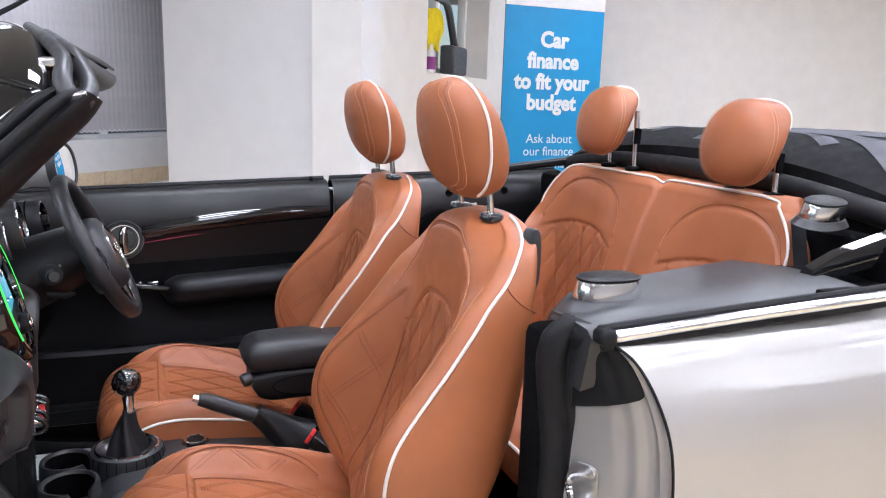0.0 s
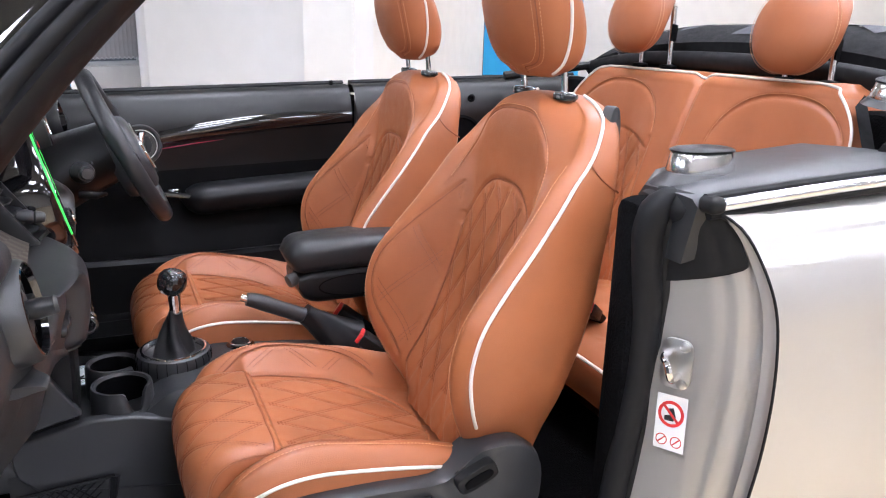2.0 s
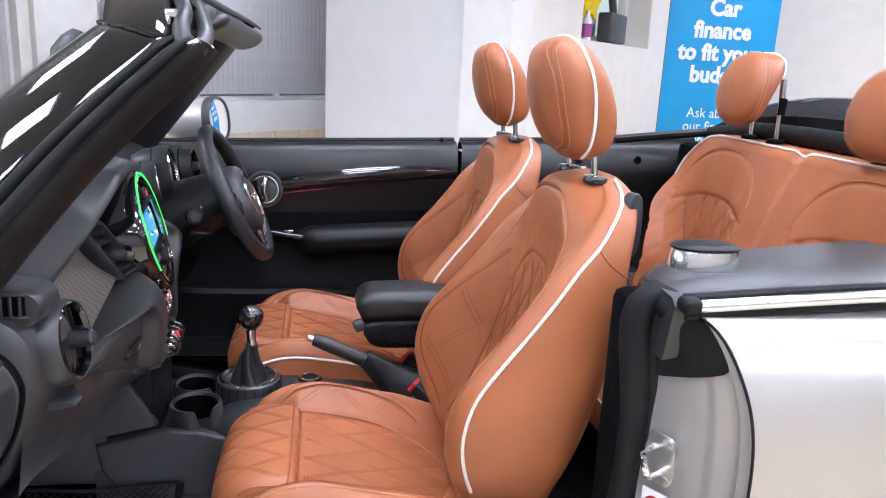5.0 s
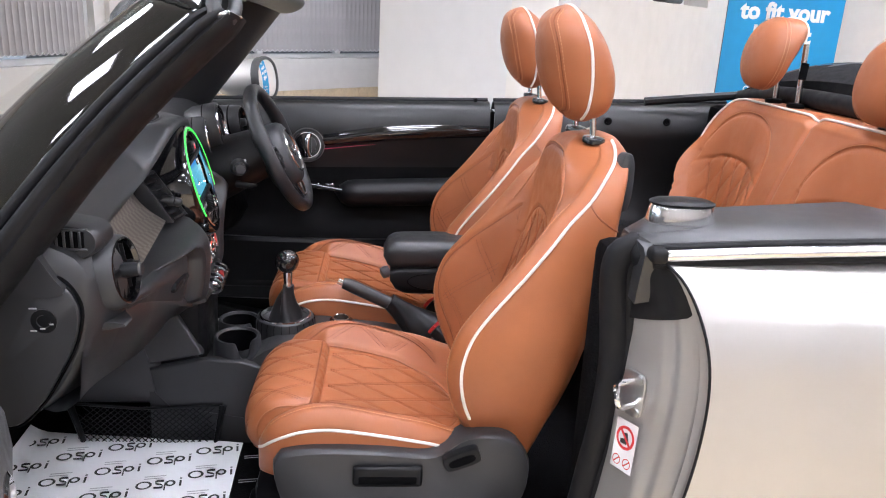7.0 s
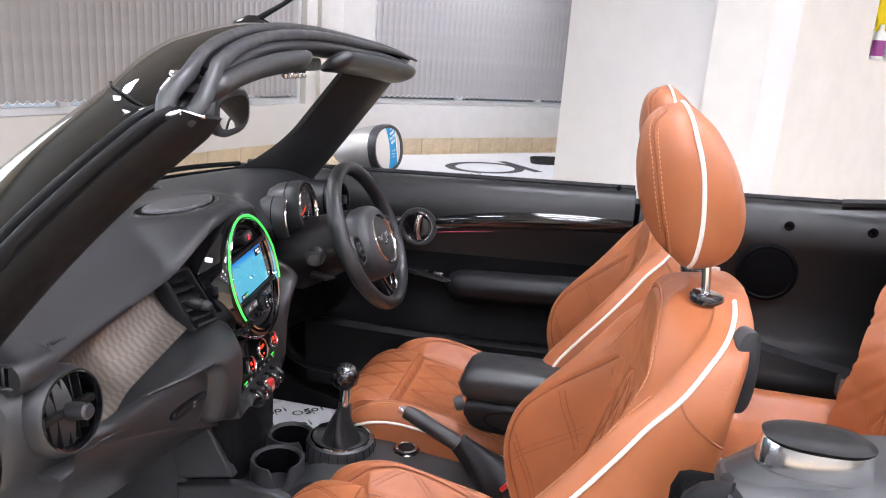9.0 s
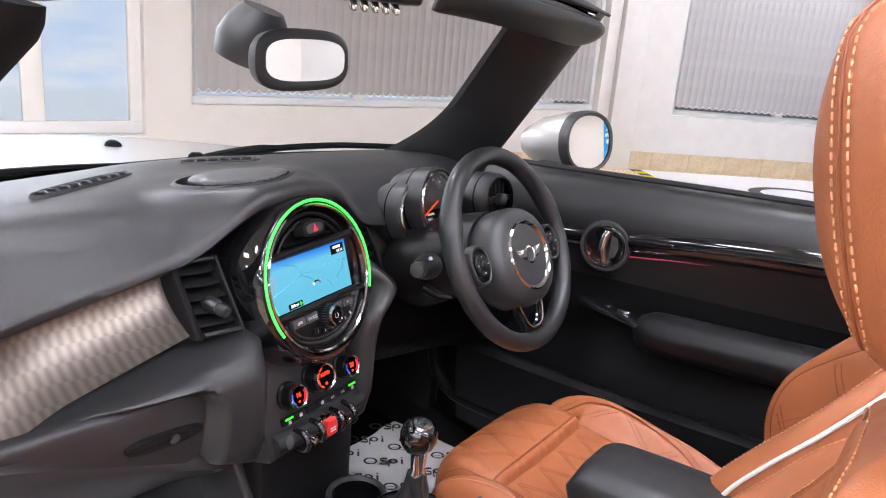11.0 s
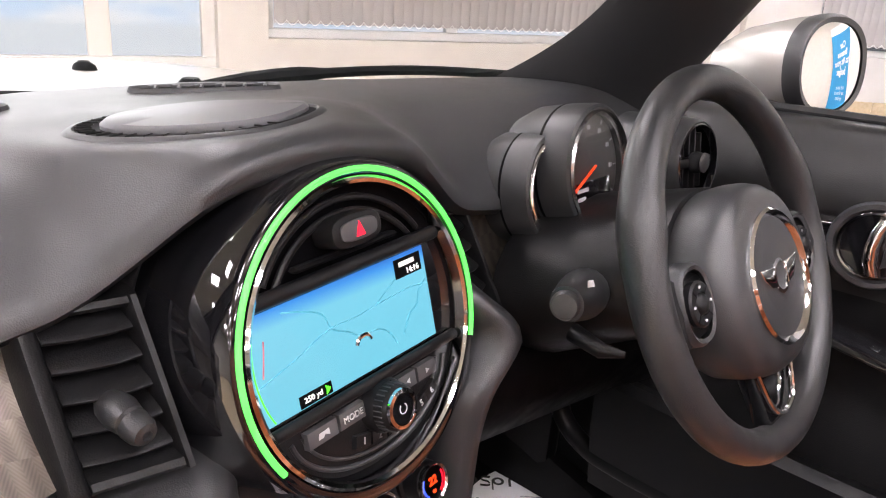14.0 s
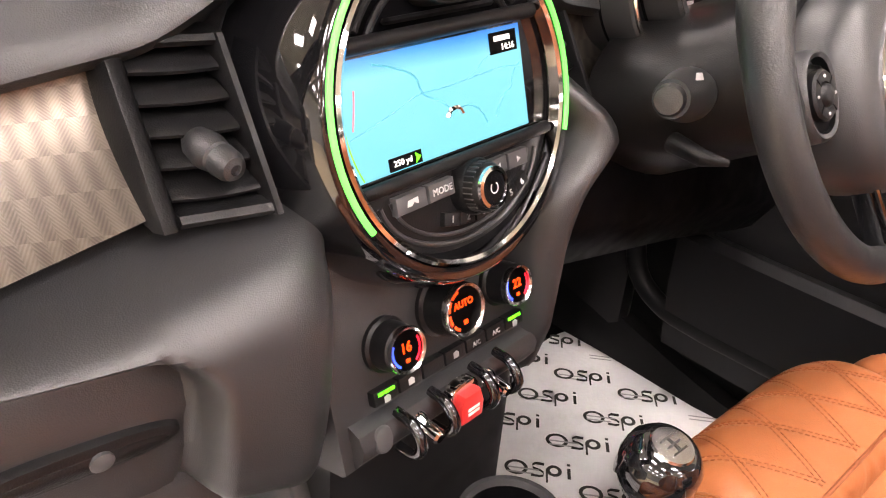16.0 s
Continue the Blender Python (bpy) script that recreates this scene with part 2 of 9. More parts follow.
def screen_mat():
    """The map picture's own glow: pale blue below, deeper blue towards its sky."""
    m = bpy.data.materials.new("map_screen")
    m.use_nodes = True
    nt = m.node_tree
    b = nt.nodes["Principled BSDF"]
    b.inputs["Base Color"].default_value = (0.01, 0.01, 0.01, 1)
    b.inputs["Roughness"].default_value = 0.15
    co = nt.nodes.new("ShaderNodeTexCoord")
    sep = nt.nodes.new("ShaderNodeSeparateXYZ")
    nt.links.new(co.outputs["Object"], sep.inputs["Vector"])
    rmp = nt.nodes.new("ShaderNodeValToRGB")
    mr = nt.nodes.new("ShaderNodeMapRange")
    mr.inputs["From Min"].default_value, mr.inputs["From Max"].default_value = 0.862, 0.946
    nt.links.new(sep.outputs["Z"], mr.inputs["Value"])
    nt.links.new(mr.outputs["Result"], rmp.inputs["Fac"])
    e = rmp.color_ramp.elements
    e[0].position, e[0].color = 0.0, (0.13, 0.58, 0.80, 1)
    e[1].position, e[1].color = 1.0, (0.0, 0.05, 0.55, 1)
    for pos, col in ((0.72, (0.15, 0.60, 0.84, 1)), (0.86, (0.03, 0.30, 0.85, 1))):
        x = e.new(pos)
        x.color = col
    nt.links.new(rmp.outputs["Color"], b.inputs["Emission Color"])
    b.inputs["Emission Strength"].default_value = 0.66
    return m


SCREEN = screen_mat()


def outdoors_mat():
    """Hazy bright sky with soft cloud streaks and a low blue-green horizon."""
    m = bpy.data.materials.new("bright_outdoors")
    m.use_nodes = True
    nt = m.node_tree
    b = nt.nodes["Principled BSDF"]
    b.inputs["Base Color"].default_value = (0.02, 0.02, 0.02, 1)
    b.inputs["Roughness"].default_value = 1.0
    co = nt.nodes.new("ShaderNodeTexCoord")
    mp = nt.nodes.new("ShaderNodeMapping")
    mp.inputs["Scale"].default_value = (0.7, 0.7, 2.6)
    nt.links.new(co.outputs["Object"], mp.inputs["Vector"])
    ns = nt.nodes.new("ShaderNodeTexNoise")
    ns.inputs["Scale"].default_value, ns.inputs["Detail"].default_value = 1.6, 6.0
    nt.links.new(mp.outputs["Vector"], ns.inputs["Vector"])
    cloud = nt.nodes.new("ShaderNodeValToRGB")
    e = cloud.color_ramp.elements
    e[0].position, e[0].color = 0.34, (0.50, 0.70, 0.98, 1)
    e[1].position, e[1].color = 0.62, (0.80, 0.87, 0.97, 1)
    nt.links.new(ns.outputs["Fac"], cloud.inputs["Fac"])
    sep = nt.nodes.new("ShaderNodeSeparateXYZ")
    nt.links.new(co.outputs["Object"], sep.inputs["Vector"])
    land = nt.nodes.new("ShaderNodeMapRange")
    land.inputs["From Min"].default_value, land.inputs["From Max"].default_value = 0.42, 0.50
    nt.links.new(sep.outputs["Z"], land.inputs["Value"])
    mix = nt.nodes.new("ShaderNodeMix")
    mix.data_type = "RGBA"
    mix.inputs["A"].default_value = (0.62, 0.72, 0.84, 1)
    nt.links.new(land.outputs["Result"], mix.inputs["Factor"])
    nt.links.new(cloud.outputs["Color"], mix.inputs["B"])
    nt.links.new(mix.outputs["Result"], b.inputs["Emission Color"])
    b.inputs["Emission Strength"].default_value = 0.60
    return m


OUTDOORS = outdoors_mat()


# ---- building tools ----
def thing(name, at=(0, 0, 0), label="", category="", group="", kind=""):
    ob = new(name)
    ob.empty_display_size = 0.05
    ob.location = at
    bpy.context.view_layer.update()
    return tagged(ob, label, category, group, kind)


def from_py(name, verts, faces, material, parent=None, label="", smooth=True, sharp=None):
    me = bpy.data.meshes.new(name)
    me.from_pydata([tuple(v) for v in verts], [], faces)
    me.materials.append(material)
    if smooth:
        me.polygons.foreach_set("use_smooth", [True] * len(me.polygons))
        me.set_sharp_from_angle(angle=radians(sharp or 40))
    ob = new(name, me)
    if parent:
        ob.parent = parent
        ob.matrix_parent_inverse = Matrix.Translation(world_at(parent)).inverted()
    return tagged(ob, label)


def world_at(ob):
    """Where ob's own origin lies: parts keep world coordinates in their meshes."""
    return ob.location if ob.parent is None else Vector((0, 0, 0))


def part(name, bm, material, parent, label="", smooth=True, sharp=None):
    """Links a bmesh as one mesh object under a thing or a part."""
    bm.normal_update()
    verts = [v.co.copy() for v in bm.verts]
    for i, v in enumerate(bm.verts):
        v.index = i
    faces = [[v.index for v in f.verts] for f in bm.faces]
    bm.free()
    return from_py(name, verts, faces, material, parent, label, smooth, sharp)


def rings(rows, closed=True, caps=True):
    """Faces that join rows of equally many points."""
    n = len(rows[0])
    verts = [p for r in rows for p in r]
    faces = []
    for i in range(len(rows) - 1):
        for j in range(n if closed else n - 1):
            k = (j + 1) % n
            faces.append((i * n + j, i * n + k, (i + 1) * n + k, (i + 1) * n + j))
    if caps and closed:
        faces.append(tuple(range(n))[::-1])
        m = (len(rows) - 1) * n
        faces.append(tuple(range(m, m + n)))
    return verts, faces


def loft(name, rows, material, parent, label="", closed=True, caps=True, smooth=True, sharp=None):
    v, f = rings(rows, closed, caps)
    return from_py(name, v, f, material, parent, label, smooth, sharp)


def cat(points, n, closed=False):
    """n points at even lengths along a smooth curve through the points."""
    P = np.array(points, float)
    m = len(P)
    out = []
    segs = m if closed else m - 1
    for i in range(segs):
        a, b, c, d = (P[(i - 1) % m], P[i], P[(i + 1) % m], P[(i + 2) % m]) if closed else (P[max(i - 1, 0)], P[i], P[i + 1], P[min(i + 2, m - 1)])
        for s in np.linspace(0, 1, 14, endpoint=False):
            out.append(0.5 * (2 * b + (c - a) * s + (2 * a - 5 * b + 4 * c - d) * s * s + (3 * b - a - 3 * c + d) * s ** 3))
    out.append(P[0] if closed else P[-1])
    out = np.array(out)
    L = np.concatenate([[0], np.cumsum(np.linalg.norm(np.diff(out, axis=0), axis=1))])
    want = np.linspace(0, L[-1], n + 1)[:-1] if closed else np.linspace(0, L[-1], n)
    return np.stack([np.interp(want, L, out[:, k]) for k in range(P.shape[1])], 1)


def tube_rows(path, r, n=8, closed=False, flat=1.0):
    P = np.array(path, float)
    m = len(P)
    R = np.full(m, r) if np.isscalar(r) else np.array(r)
    rows = []
    ref = np.array([0.13, 0.37, 0.92])
    for i in range(m):
        a, b = (P[(i - 1) % m], P[(i + 1) % m]) if closed else (P[max(i - 1, 0)], P[min(i + 1, m - 1)])
        d = (b - a) / (np.linalg.norm(b - a) + 1e-12)
        s = ref - d * (ref @ d)
        s /= np.linalg.norm(s)
        ref = s
        t = np.cross(d, s)
        rows.append([P[i] + R[i] * (math.cos(w) * s + flat * math.sin(w) * t) for w in np.linspace(0, 2 * math.pi, n, endpoint=False)])
    return rows + [rows[0]] if closed else rows


def tube(name, path, r, material, parent, label="", n=8, closed=False, flat=1.0):
    return loft(name, tube_rows(path, r, n, closed, flat), material, parent, label, True, not closed)


def box_bm(x0, x1, y0, y1, z0, z1, bevel=0.004, seg=2, m=None):
    bm = bmesh.new()
    bmesh.ops.create_cube(bm, size=1)
    bmesh.ops.transform(bm, matrix=Matrix.LocRotScale(((x0 + x1) / 2, (y0 + y1) / 2, (z0 + z1) / 2), None, (x1 - x0, y1 - y0, z1 - z0)), verts=bm.verts)
    if bevel:
        bmesh.ops.bevel(bm, geom=bm.edges[:], offset=bevel, segments=seg, affect="EDGES", profile=0.5)
    if m:
        bmesh.ops.transform(bm, matrix=m, verts=bm.verts)
    return bm


def box(name, x0, x1, y0, y1, z0, z1, material, parent=None, label="", bevel=0.004, seg=2, m=None):
    return part(name, box_bm(x0, x1, y0, y1, z0, z1, bevel, seg, m), material, parent, label)


def lathe_rows(profile, m, n=48):
    """profile: (radius, height) pairs turned about the z axis of the pose m."""
    return [[m @ Vector((r * math.cos(w), r * math.sin(w), h)) for w in np.linspace(0, 2 * math.pi, n, endpoint=False)] for r, h in profile]


def lathe(name, profile, m, material, parent, label="", n=48, caps=True, sharp=None):
    return loft(name, lathe_rows(profile, m, n), material, parent, label, True, caps, True, sharp)


def axis(at, direction, up=(0, 0, 1)):
    """A pose at a point whose z axis points along direction and whose y axis leans to up."""
    z = Vector(direction).normalized()
    x = Vector(up).cross(z).normalized()
    y = z.cross(x)
    m = Matrix((x, y, z)).transposed().to_4x4()
    m.translation = at
    return m


def slab(name, outline, m, depth, material, parent=None, label="", bevel=0.0, seg=2):
    """A flat outline (x, y) in the pose m, thickened along its z axis."""
    bm = bmesh.new()
    vs = [bm.verts.new((x, y, 0)) for x, y in outline]
    f = bm.faces.new(vs)
    ex = bmesh.ops.extrude_face_region(bm, geom=[f])
    top = [g for g in ex["geom"] if isinstance(g, bmesh.types.BMVert)]
    bmesh.ops.translate(bm, vec=(0, 0, depth), verts=top)
    bmesh.ops.recalc_face_normals(bm, faces=bm.faces[:])
    if bevel:
        tv = set(top)
        bmesh.ops.bevel(bm, geom=[e for e in bm.edges if all(v in tv for v in e.verts)], offset=bevel, segments=seg, affect="EDGES", profile=0.5)
    bmesh.ops.transform(bm, matrix=m, verts=bm.verts)
    return part(name, bm, material, parent, label)


def oval(rx, ry, n=40, power=2.0):
    return [(rx * math.copysign(abs(math.cos(w)) ** (2 / power), math.cos(w)), ry * math.copysign(abs(math.sin(w)) ** (2 / power), math.sin(w))) for w in np.linspace(0, 2 * math.pi, n, endpoint=False)]


def text(name, words, size, m, material, parent=None, label="", align="CENTER", bold=0.0, depth=0.0004):
    cu = bpy.data.curves.new(name, "FONT")
    cu.body, cu.size, cu.align_x, cu.align_y, cu.extrude, cu.offset, cu.resolution_u = words, size, align, "CENTER", depth, bold, 3
    tmp = bpy.data.objects.new(name, cu)
    scene.collection.objects.link(tmp)
    bpy.context.view_layer.update()
    me = bpy.data.meshes.new_from_object(tmp.evaluated_get(bpy.context.evaluated_depsgraph_get()))
    bpy.data.objects.remove(tmp)
    me.transform(m)
    me.materials.clear()
    me.materials.append(material)
    ob = new(name, me)
    if parent:
        ob.parent = parent
        ob.matrix_parent_inverse = Matrix.Translation(world_at(parent)).inverted()
    return tagged(ob, label)


def smooth01(x):
    x = np.clip(x, 0, 1)
    return x * x * (3 - 2 * x)


def bump1(d, w):
    return np.exp(-(d / w) ** 2)


def quilt(a, b, pa, pb, gap=0.0):
    """Depth (0 to 1) of diamond quilting at (a, b): diamonds pa wide, pb tall, padded between their seams; gap: between the two rows of a double seam."""
    k = 1 / math.hypot(1 / pa, 1 / pb)
    out = 0.0
    for s in (1, -1):
        q = a / pa + s * b / pb
        d = np.abs(q - np.round(q)) * k
        out = np.maximum(out, 0.55 * np.exp(-max(0.0, d - gap * 0.5) / 0.0065) + 0.45 * bump1(d - gap / 2, 0.0024))
    return out


# ---- the showroom ----
ROOM_H = 3.1


def wall(name, p, q, openings=(), thick=0.22, material=WALL, z1=ROOM_H):
    """A wall from p to q on the plan, its thickness to the far side (to the left of p to q), with openings (s0, s1, z0, z1) along its length."""
    p, q = Vector((*p, 0)), Vector((*q, 0))
    d = (q - p).normalized()
    L = (q - p).length
    m = Matrix((d, Vector((-d.y, d.x, 0)), Vector((0, 0, 1)))).transposed().to_4x4()
    m.translation = p
    bm = bmesh.new()
    cuts = sorted({0.0, L, *[s for o in openings for s in o[:2]]})
    for a, b in zip(cuts, cuts[1:]):
        hole = [o for o in openings if o[0] <= a + 1e-6 and o[1] >= b - 1e-6]
        spans = [(0.0, hole[0][2]), (hole[0][3], z1)] if hole else [(0.0, z1)]
        for z0, z in spans:
            if z - z0 > 0.01:
                g = bmesh.ops.create_cube(bm, size=1)["verts"]
                bmesh.ops.transform(bm, matrix=m @ Matrix.LocRotScale(((a + b) / 2, thick / 2, (z0 + z) / 2), None, (b - a, thick, z - z0)), verts=g)
    bmesh.ops.remove_doubles(bm, verts=bm.verts, dist=1e-5)
    ob = part(name, bm, material, None, smooth=False)
    tagged(ob, kind="structure")
    return ob, m


def skirting(parent, m, length, height=0.2, tile=0.45):
    """Beige skirting tiles along a wall, one by one."""
    me = None
    n = int(length / tile)
    for i in range(n):
        if me is None:
            bm = box_bm(0.002, tile - 0.002, -0.012, -0.001, 0.0, height, 0.003, 1)
            ob = part("skirting_tile", bm, TILE, None)
            me = ob.data
        else:
            ob = new("skirting_tile", me)
        ob.parent = parent
        ob.matrix_basis = m @ Matrix.Translation((i * tile, 0, 0))


def window(name, m, s0, s1, z0, z1, panes=1, label="white framed window", thick=0.22):
    w = thing(name, m @ Vector(((s0 + s1) / 2, 0.1, z0)), label, "window", kind="structure")
    f = 0.085 if panes > 5 else 0.06
    W = (s1 - s0) / panes
    bar = lambda nm, a, b, c, d: part(nm, box_bm(a, b, 0.08, 0.14, c, d, 0.006, 2, m), FRAME_WHITE, w)
    bar("window_frame", s0, s1, z0, z0 + f)
    bar("window_frame", s0, s1, z1 - f, z1)
    for i in range(panes + 1):
        x = s0 + i * W
        a, b = (x, x + f) if i == 0 else ((x - f, x) if i == panes else (x - f * 0.8, x + f * 0.8))
        bar("window_frame", a, b, z0 + f, z1 - f)
    for i in range(panes):
        pane = part("pane", box_bm(s0 + i * W + f * 0.8, s0 + (i + 1) * W - f * 0.8, 0.105, 0.111, z0 + f * 0.9, z1 - f * 0.9, 0, 1, m), GLASS, w, smooth=False)
        pane.visible_shadow = False
    return w


def blind(m, s0, s1, z0, z1, y=0.0):
    """Vertical blind: overlapping fabric slats, weights and a scalloped bead chain at their feet."""
    b = thing("vertical_blind", m @ Vector(((s0 + s1) / 2, y, z1)), "closed grey fabric vertical blind with bead chain", "blind", "window blinds")
    pitch = 0.080
    n = int((s1 - s0) / pitch)
    rail = part("head_rail", box_bm(s0, s1, y - 0.025, y + 0.025, z1 - 0.04, z1, 0.005, 2, m), FRAME_WHITE, b)
    bm = bmesh.new()
    w, t = 0.089, 0.0012
    rows = []
    for z in (z0, z1 - 0.04):
        rows.append([(-w / 2 + w * i / 6, 0.006 * math.cos((i / 6 - 0.5) * math.pi) , z) for i in range(7)] + [(w / 2 - w * i / 6, t + 0.006 * math.cos((i / 6 - 0.5) * math.pi), z) for i in range(7)])
    v, f = rings(rows)
    me = bpy.data.meshes.new("slat")
    me.from_pydata(v, [], f)
    me.materials.append(BLIND)
    bm.free()
    inv = Matrix.Translation(b.location).inverted()
    for i in range(n):
        s = new("slat", me)
        s.parent = b
        s.matrix_parent_inverse = inv
        s.matrix_basis = m @ pose(s0 + pitch * (i + 0.5), y, 0, 0, 0, 4 + random.uniform(-1, 1))
    path = []
    for i in range(n):
        for k in range(8):
            u = k / 8
            path.append(m @ Vector((s0 + pitch * (i + u), y - 0.012, z0 + 0.022 - 0.030 * math.sin(math.pi * u))))
    tube("bead_chain", path, 0.0042, CHAIN, b, "white bead chain", 5)
    return b


# floor: one sheet, with large polished tiles laid on it
ground = box("ground", -90, 90, -90, 90, -0.12, -0.03, ASPHALT, bevel=0)
tagged(ground, kind="structure")
floor = box("floor", -9, 14, -9, 14, -0.03, -0.006, TILE, bevel=0)
tagged(floor, kind="structure")
vs, fs = [], []
T = 0.6
for i in range(-15, 23):
    for j in range(-15, 23):
        x0, y0 = i * T, j * T
        k = len(vs)
        g, c = 0.0025, 0.004
        vs += [(x0 + g, y0 + g, -0.006), (x0 + T - g, y0 + g, -0.006), (x0 + T - g, y0 + T - g, -0.006), (x0 + g, y0 + T - g, -0.006)]
        vs += [(x0 + c, y0 + c, 0), (x0 + T - c, y0 + c, 0), (x0 + T - c, y0 + T - c, 0), (x0 + c, y0 + T - c, 0)]
        fs += [(k + 4, k + 5, k + 6, k + 7)] + [(k + a, k + (a + 1) % 4, k + 4 + (a + 1) % 4, k + 4 + a) for a in range(4)]
tiles = from_py("floor_tiles", vs, fs, TILE, floor, "polished beige floor tiles", smooth=False)
tagged(tiles, kind="stuff")

A0, A1 = (-6.86, -6.13), (-2.55, 7.15)
LA = math.hypot(A1[0] - A0[0], A1[1] - A0[1])
SA = lambda x: (x - A0[0]) / (A1[0] - A0[0]) * LA      # distance along the wall by its x
wall_a, MA = wall("wall_west", A0, A1, [(1.25, 8.95, 0.40, 2.6), (9.28, 13.62, 0.62, 2.6)])
skirting(wall_a, MA, LA)
window("window_1", MA, 1.25, 8.95, 0.40, 2.6, 11, "tall white framed shop window with bright daylight behind")
window("window_2", MA, 9.28, 13.62, 0.62, 2.6, 3, "wide white framed window behind a grey blind")
blind(MA, 9.33, 13.55, 0.72, 2.58, 0.03)
B0, B1 = (-2.55, 7.15), (1.3, 10.9)
LB = math.hypot(B1[0] - B0[0], B1[1] - B0[1])
wall_b, MB = wall("wall_north", B0, B1, [(0.62, 4.6, 0.62, 2.6)])
skirting(wall_b, MB, LB)
window("window_3", MB, 0.62, 4.6, 0.62, 2.6, 3, "wide white framed window behind a grey blind")
blind(MB, 0.66, 4.55, 0.72, 2.58, 0.03)
box("column", -0.16, 0.16, -0.05, 0.12, 0.0, ROOM_H, WALL, None, bevel=0.004, m=Matrix.Translation((-2.5, 7.12, 0)) @ pose(0, 0, 0, 0, 0, 60))
tagged(bpy.data.objects["column"], kind="structure")
# the white projecting wall and the wall with the little window behind it
C0, C1, C2 = (0.39, 3.7), (1.40, 2.62), (4.35, 6.40)
wall_c, MC = wall("wall_projecting", C0, C1, material=WALL_WHITE)
wall_c2, MC2 = wall("wall_projecting_side", (0.62, 10.3), (0.40, 3.715), material=WALL_WHITE)
wall_d, MD = wall("wall_east", C1, C2, [(1.17, 2.95, 1.47, 2.45)], thick=0.30)
window("window_4", MD @ Matrix.Translation((0, 0.13, 0)), 1.17, 2.95, 1.47, 2.45, 2, "small white framed window in a deep reveal")
wall_e, ME = wall("wall_far", C2, (13.0, 2.0))
wall_f, MF = wall("wall_side", (13.0, 2.0), (13.0, -8.0))
wall_g, MG = wall("wall_south", (13.0, -8.0), (-7.4, -8.0), material=WALL_GREY)
wall_h, MH = wall("wall_corner", (-7.4, -8.0), A0, material=WALL_GREY)
ceiling = box("ceiling", -9, 14, -9, 13, ROOM_H, ROOM_H + 0.1, CEILING, bevel=0)
tagged(ceiling, kind="structure")
# LED panels let into the ceiling
lamp = thing("ceiling_light", (0, 0, ROOM_H), "square white LED ceiling panel, lit", "ceiling light", "ceiling lights")
part("frame", box_bm(-0.31, 0.31, -0.31, 0.31, -0.014, -0.001, 0.003, 1, Matrix.Translation((0, 0, ROOM_H))), FRAME_WHITE, lamp)
part("diffuser", box_bm(-0.285, 0.285, -0.285, 0.285, -0.019, -0.0145, 0.001, 1, Matrix.Translation((0, 0, ROOM_H))), PANEL_LIGHT, lamp)
# (-0.4, 8.0), (-0.7, -2.4), (4.7, 4.2): unseen extras, added to brighten walls and dashboard end
LAMPS = [(x, y) for x in (-1.9, 0.45, 1.8, 3.2, 5.4, 8.0) for y in (-5.8, -3.5, -1.3, 0.5)] + [(-1.2, 6.4), (-0.4, 8.0), (-0.7, -2.4), (5.6, 3.2), (4.7, 4.2)]
lamp.location = (*LAMPS[0], ROOM_H)
for x, y in LAMPS[1:]:
    copy_thing(lamp, pose(x, y, ROOM_H))

# things in the deep window
shelf_at = lambda s, y, z: MD @ Vector((s, y, z))
cleaner = thing("spray_bottle", shelf_at(1.33, 0.02, 1.47), "white spray bottle with purple and green label", "bottle")
lathe("body", [(0.034, 0), (0.036, 0.01), (0.036, 0.12), (0.03, 0.15), (0.014, 0.17), (0.013, 0.2)], Matrix.Translation(shelf_at(1.33, 0.02, 1.47)), WHITE, cleaner, n=24)
lathe("wrapper", [(0.0365, 0.02), (0.0368, 0.03), (0.0368, 0.10), (0.0365, 0.11)], Matrix.Translation(shelf_at(1.33, 0.02, 1.47)), PURPLE, cleaner, "purple printed wrapper", n=24, caps=False)
cloth = thing("cleaning_cloth", shelf_at(1.45, 0.02, 1.6), "crumpled yellow microfibre cleaning cloth", "cloth")
rows = []
for i in range(22):
    v = i / 21
    row = []
    for j in range(30):
        w = 2 * math.pi * j / 30
        r = 0.105 * (0.55 + 0.45 * math.sin(math.pi * min(1, v * 1.15 + 0.1))) * (1 + 0.14 * math.sin(5 * w + 4 * v) + 0.07 * math.sin(11 * w - 7 * v))
        row.append(shelf_at(1.44 + r * math.cos(w) * 2.1, 0.05 + 0.45 * r * math.sin(w), 1.92 - 0.28 * v + 0.012 * math.sin(3 * w)))
    rows.append(row)
loft("fabric", rows, YELLOW, cloth)
caddy = thing("grey_caddy", shelf_at(1.82, 0.05, 1.47), "grey plastic caddy with a tall handle", "caddy")
part("tub", box_bm(1.85, 2.25, 0.0, 0.12, 1.475, 1.70, 0.02, 3, MD), GREY, caddy)
tube("handle", cat([shelf_at(2.1, 0.06, 1.62), shelf_at(1.95, 0.06, 1.85), shelf_at(1.80, 0.06, 2.0), shelf_at(1.55, 0.06, 2.02)], 20), 0.03, GREY, caddy)

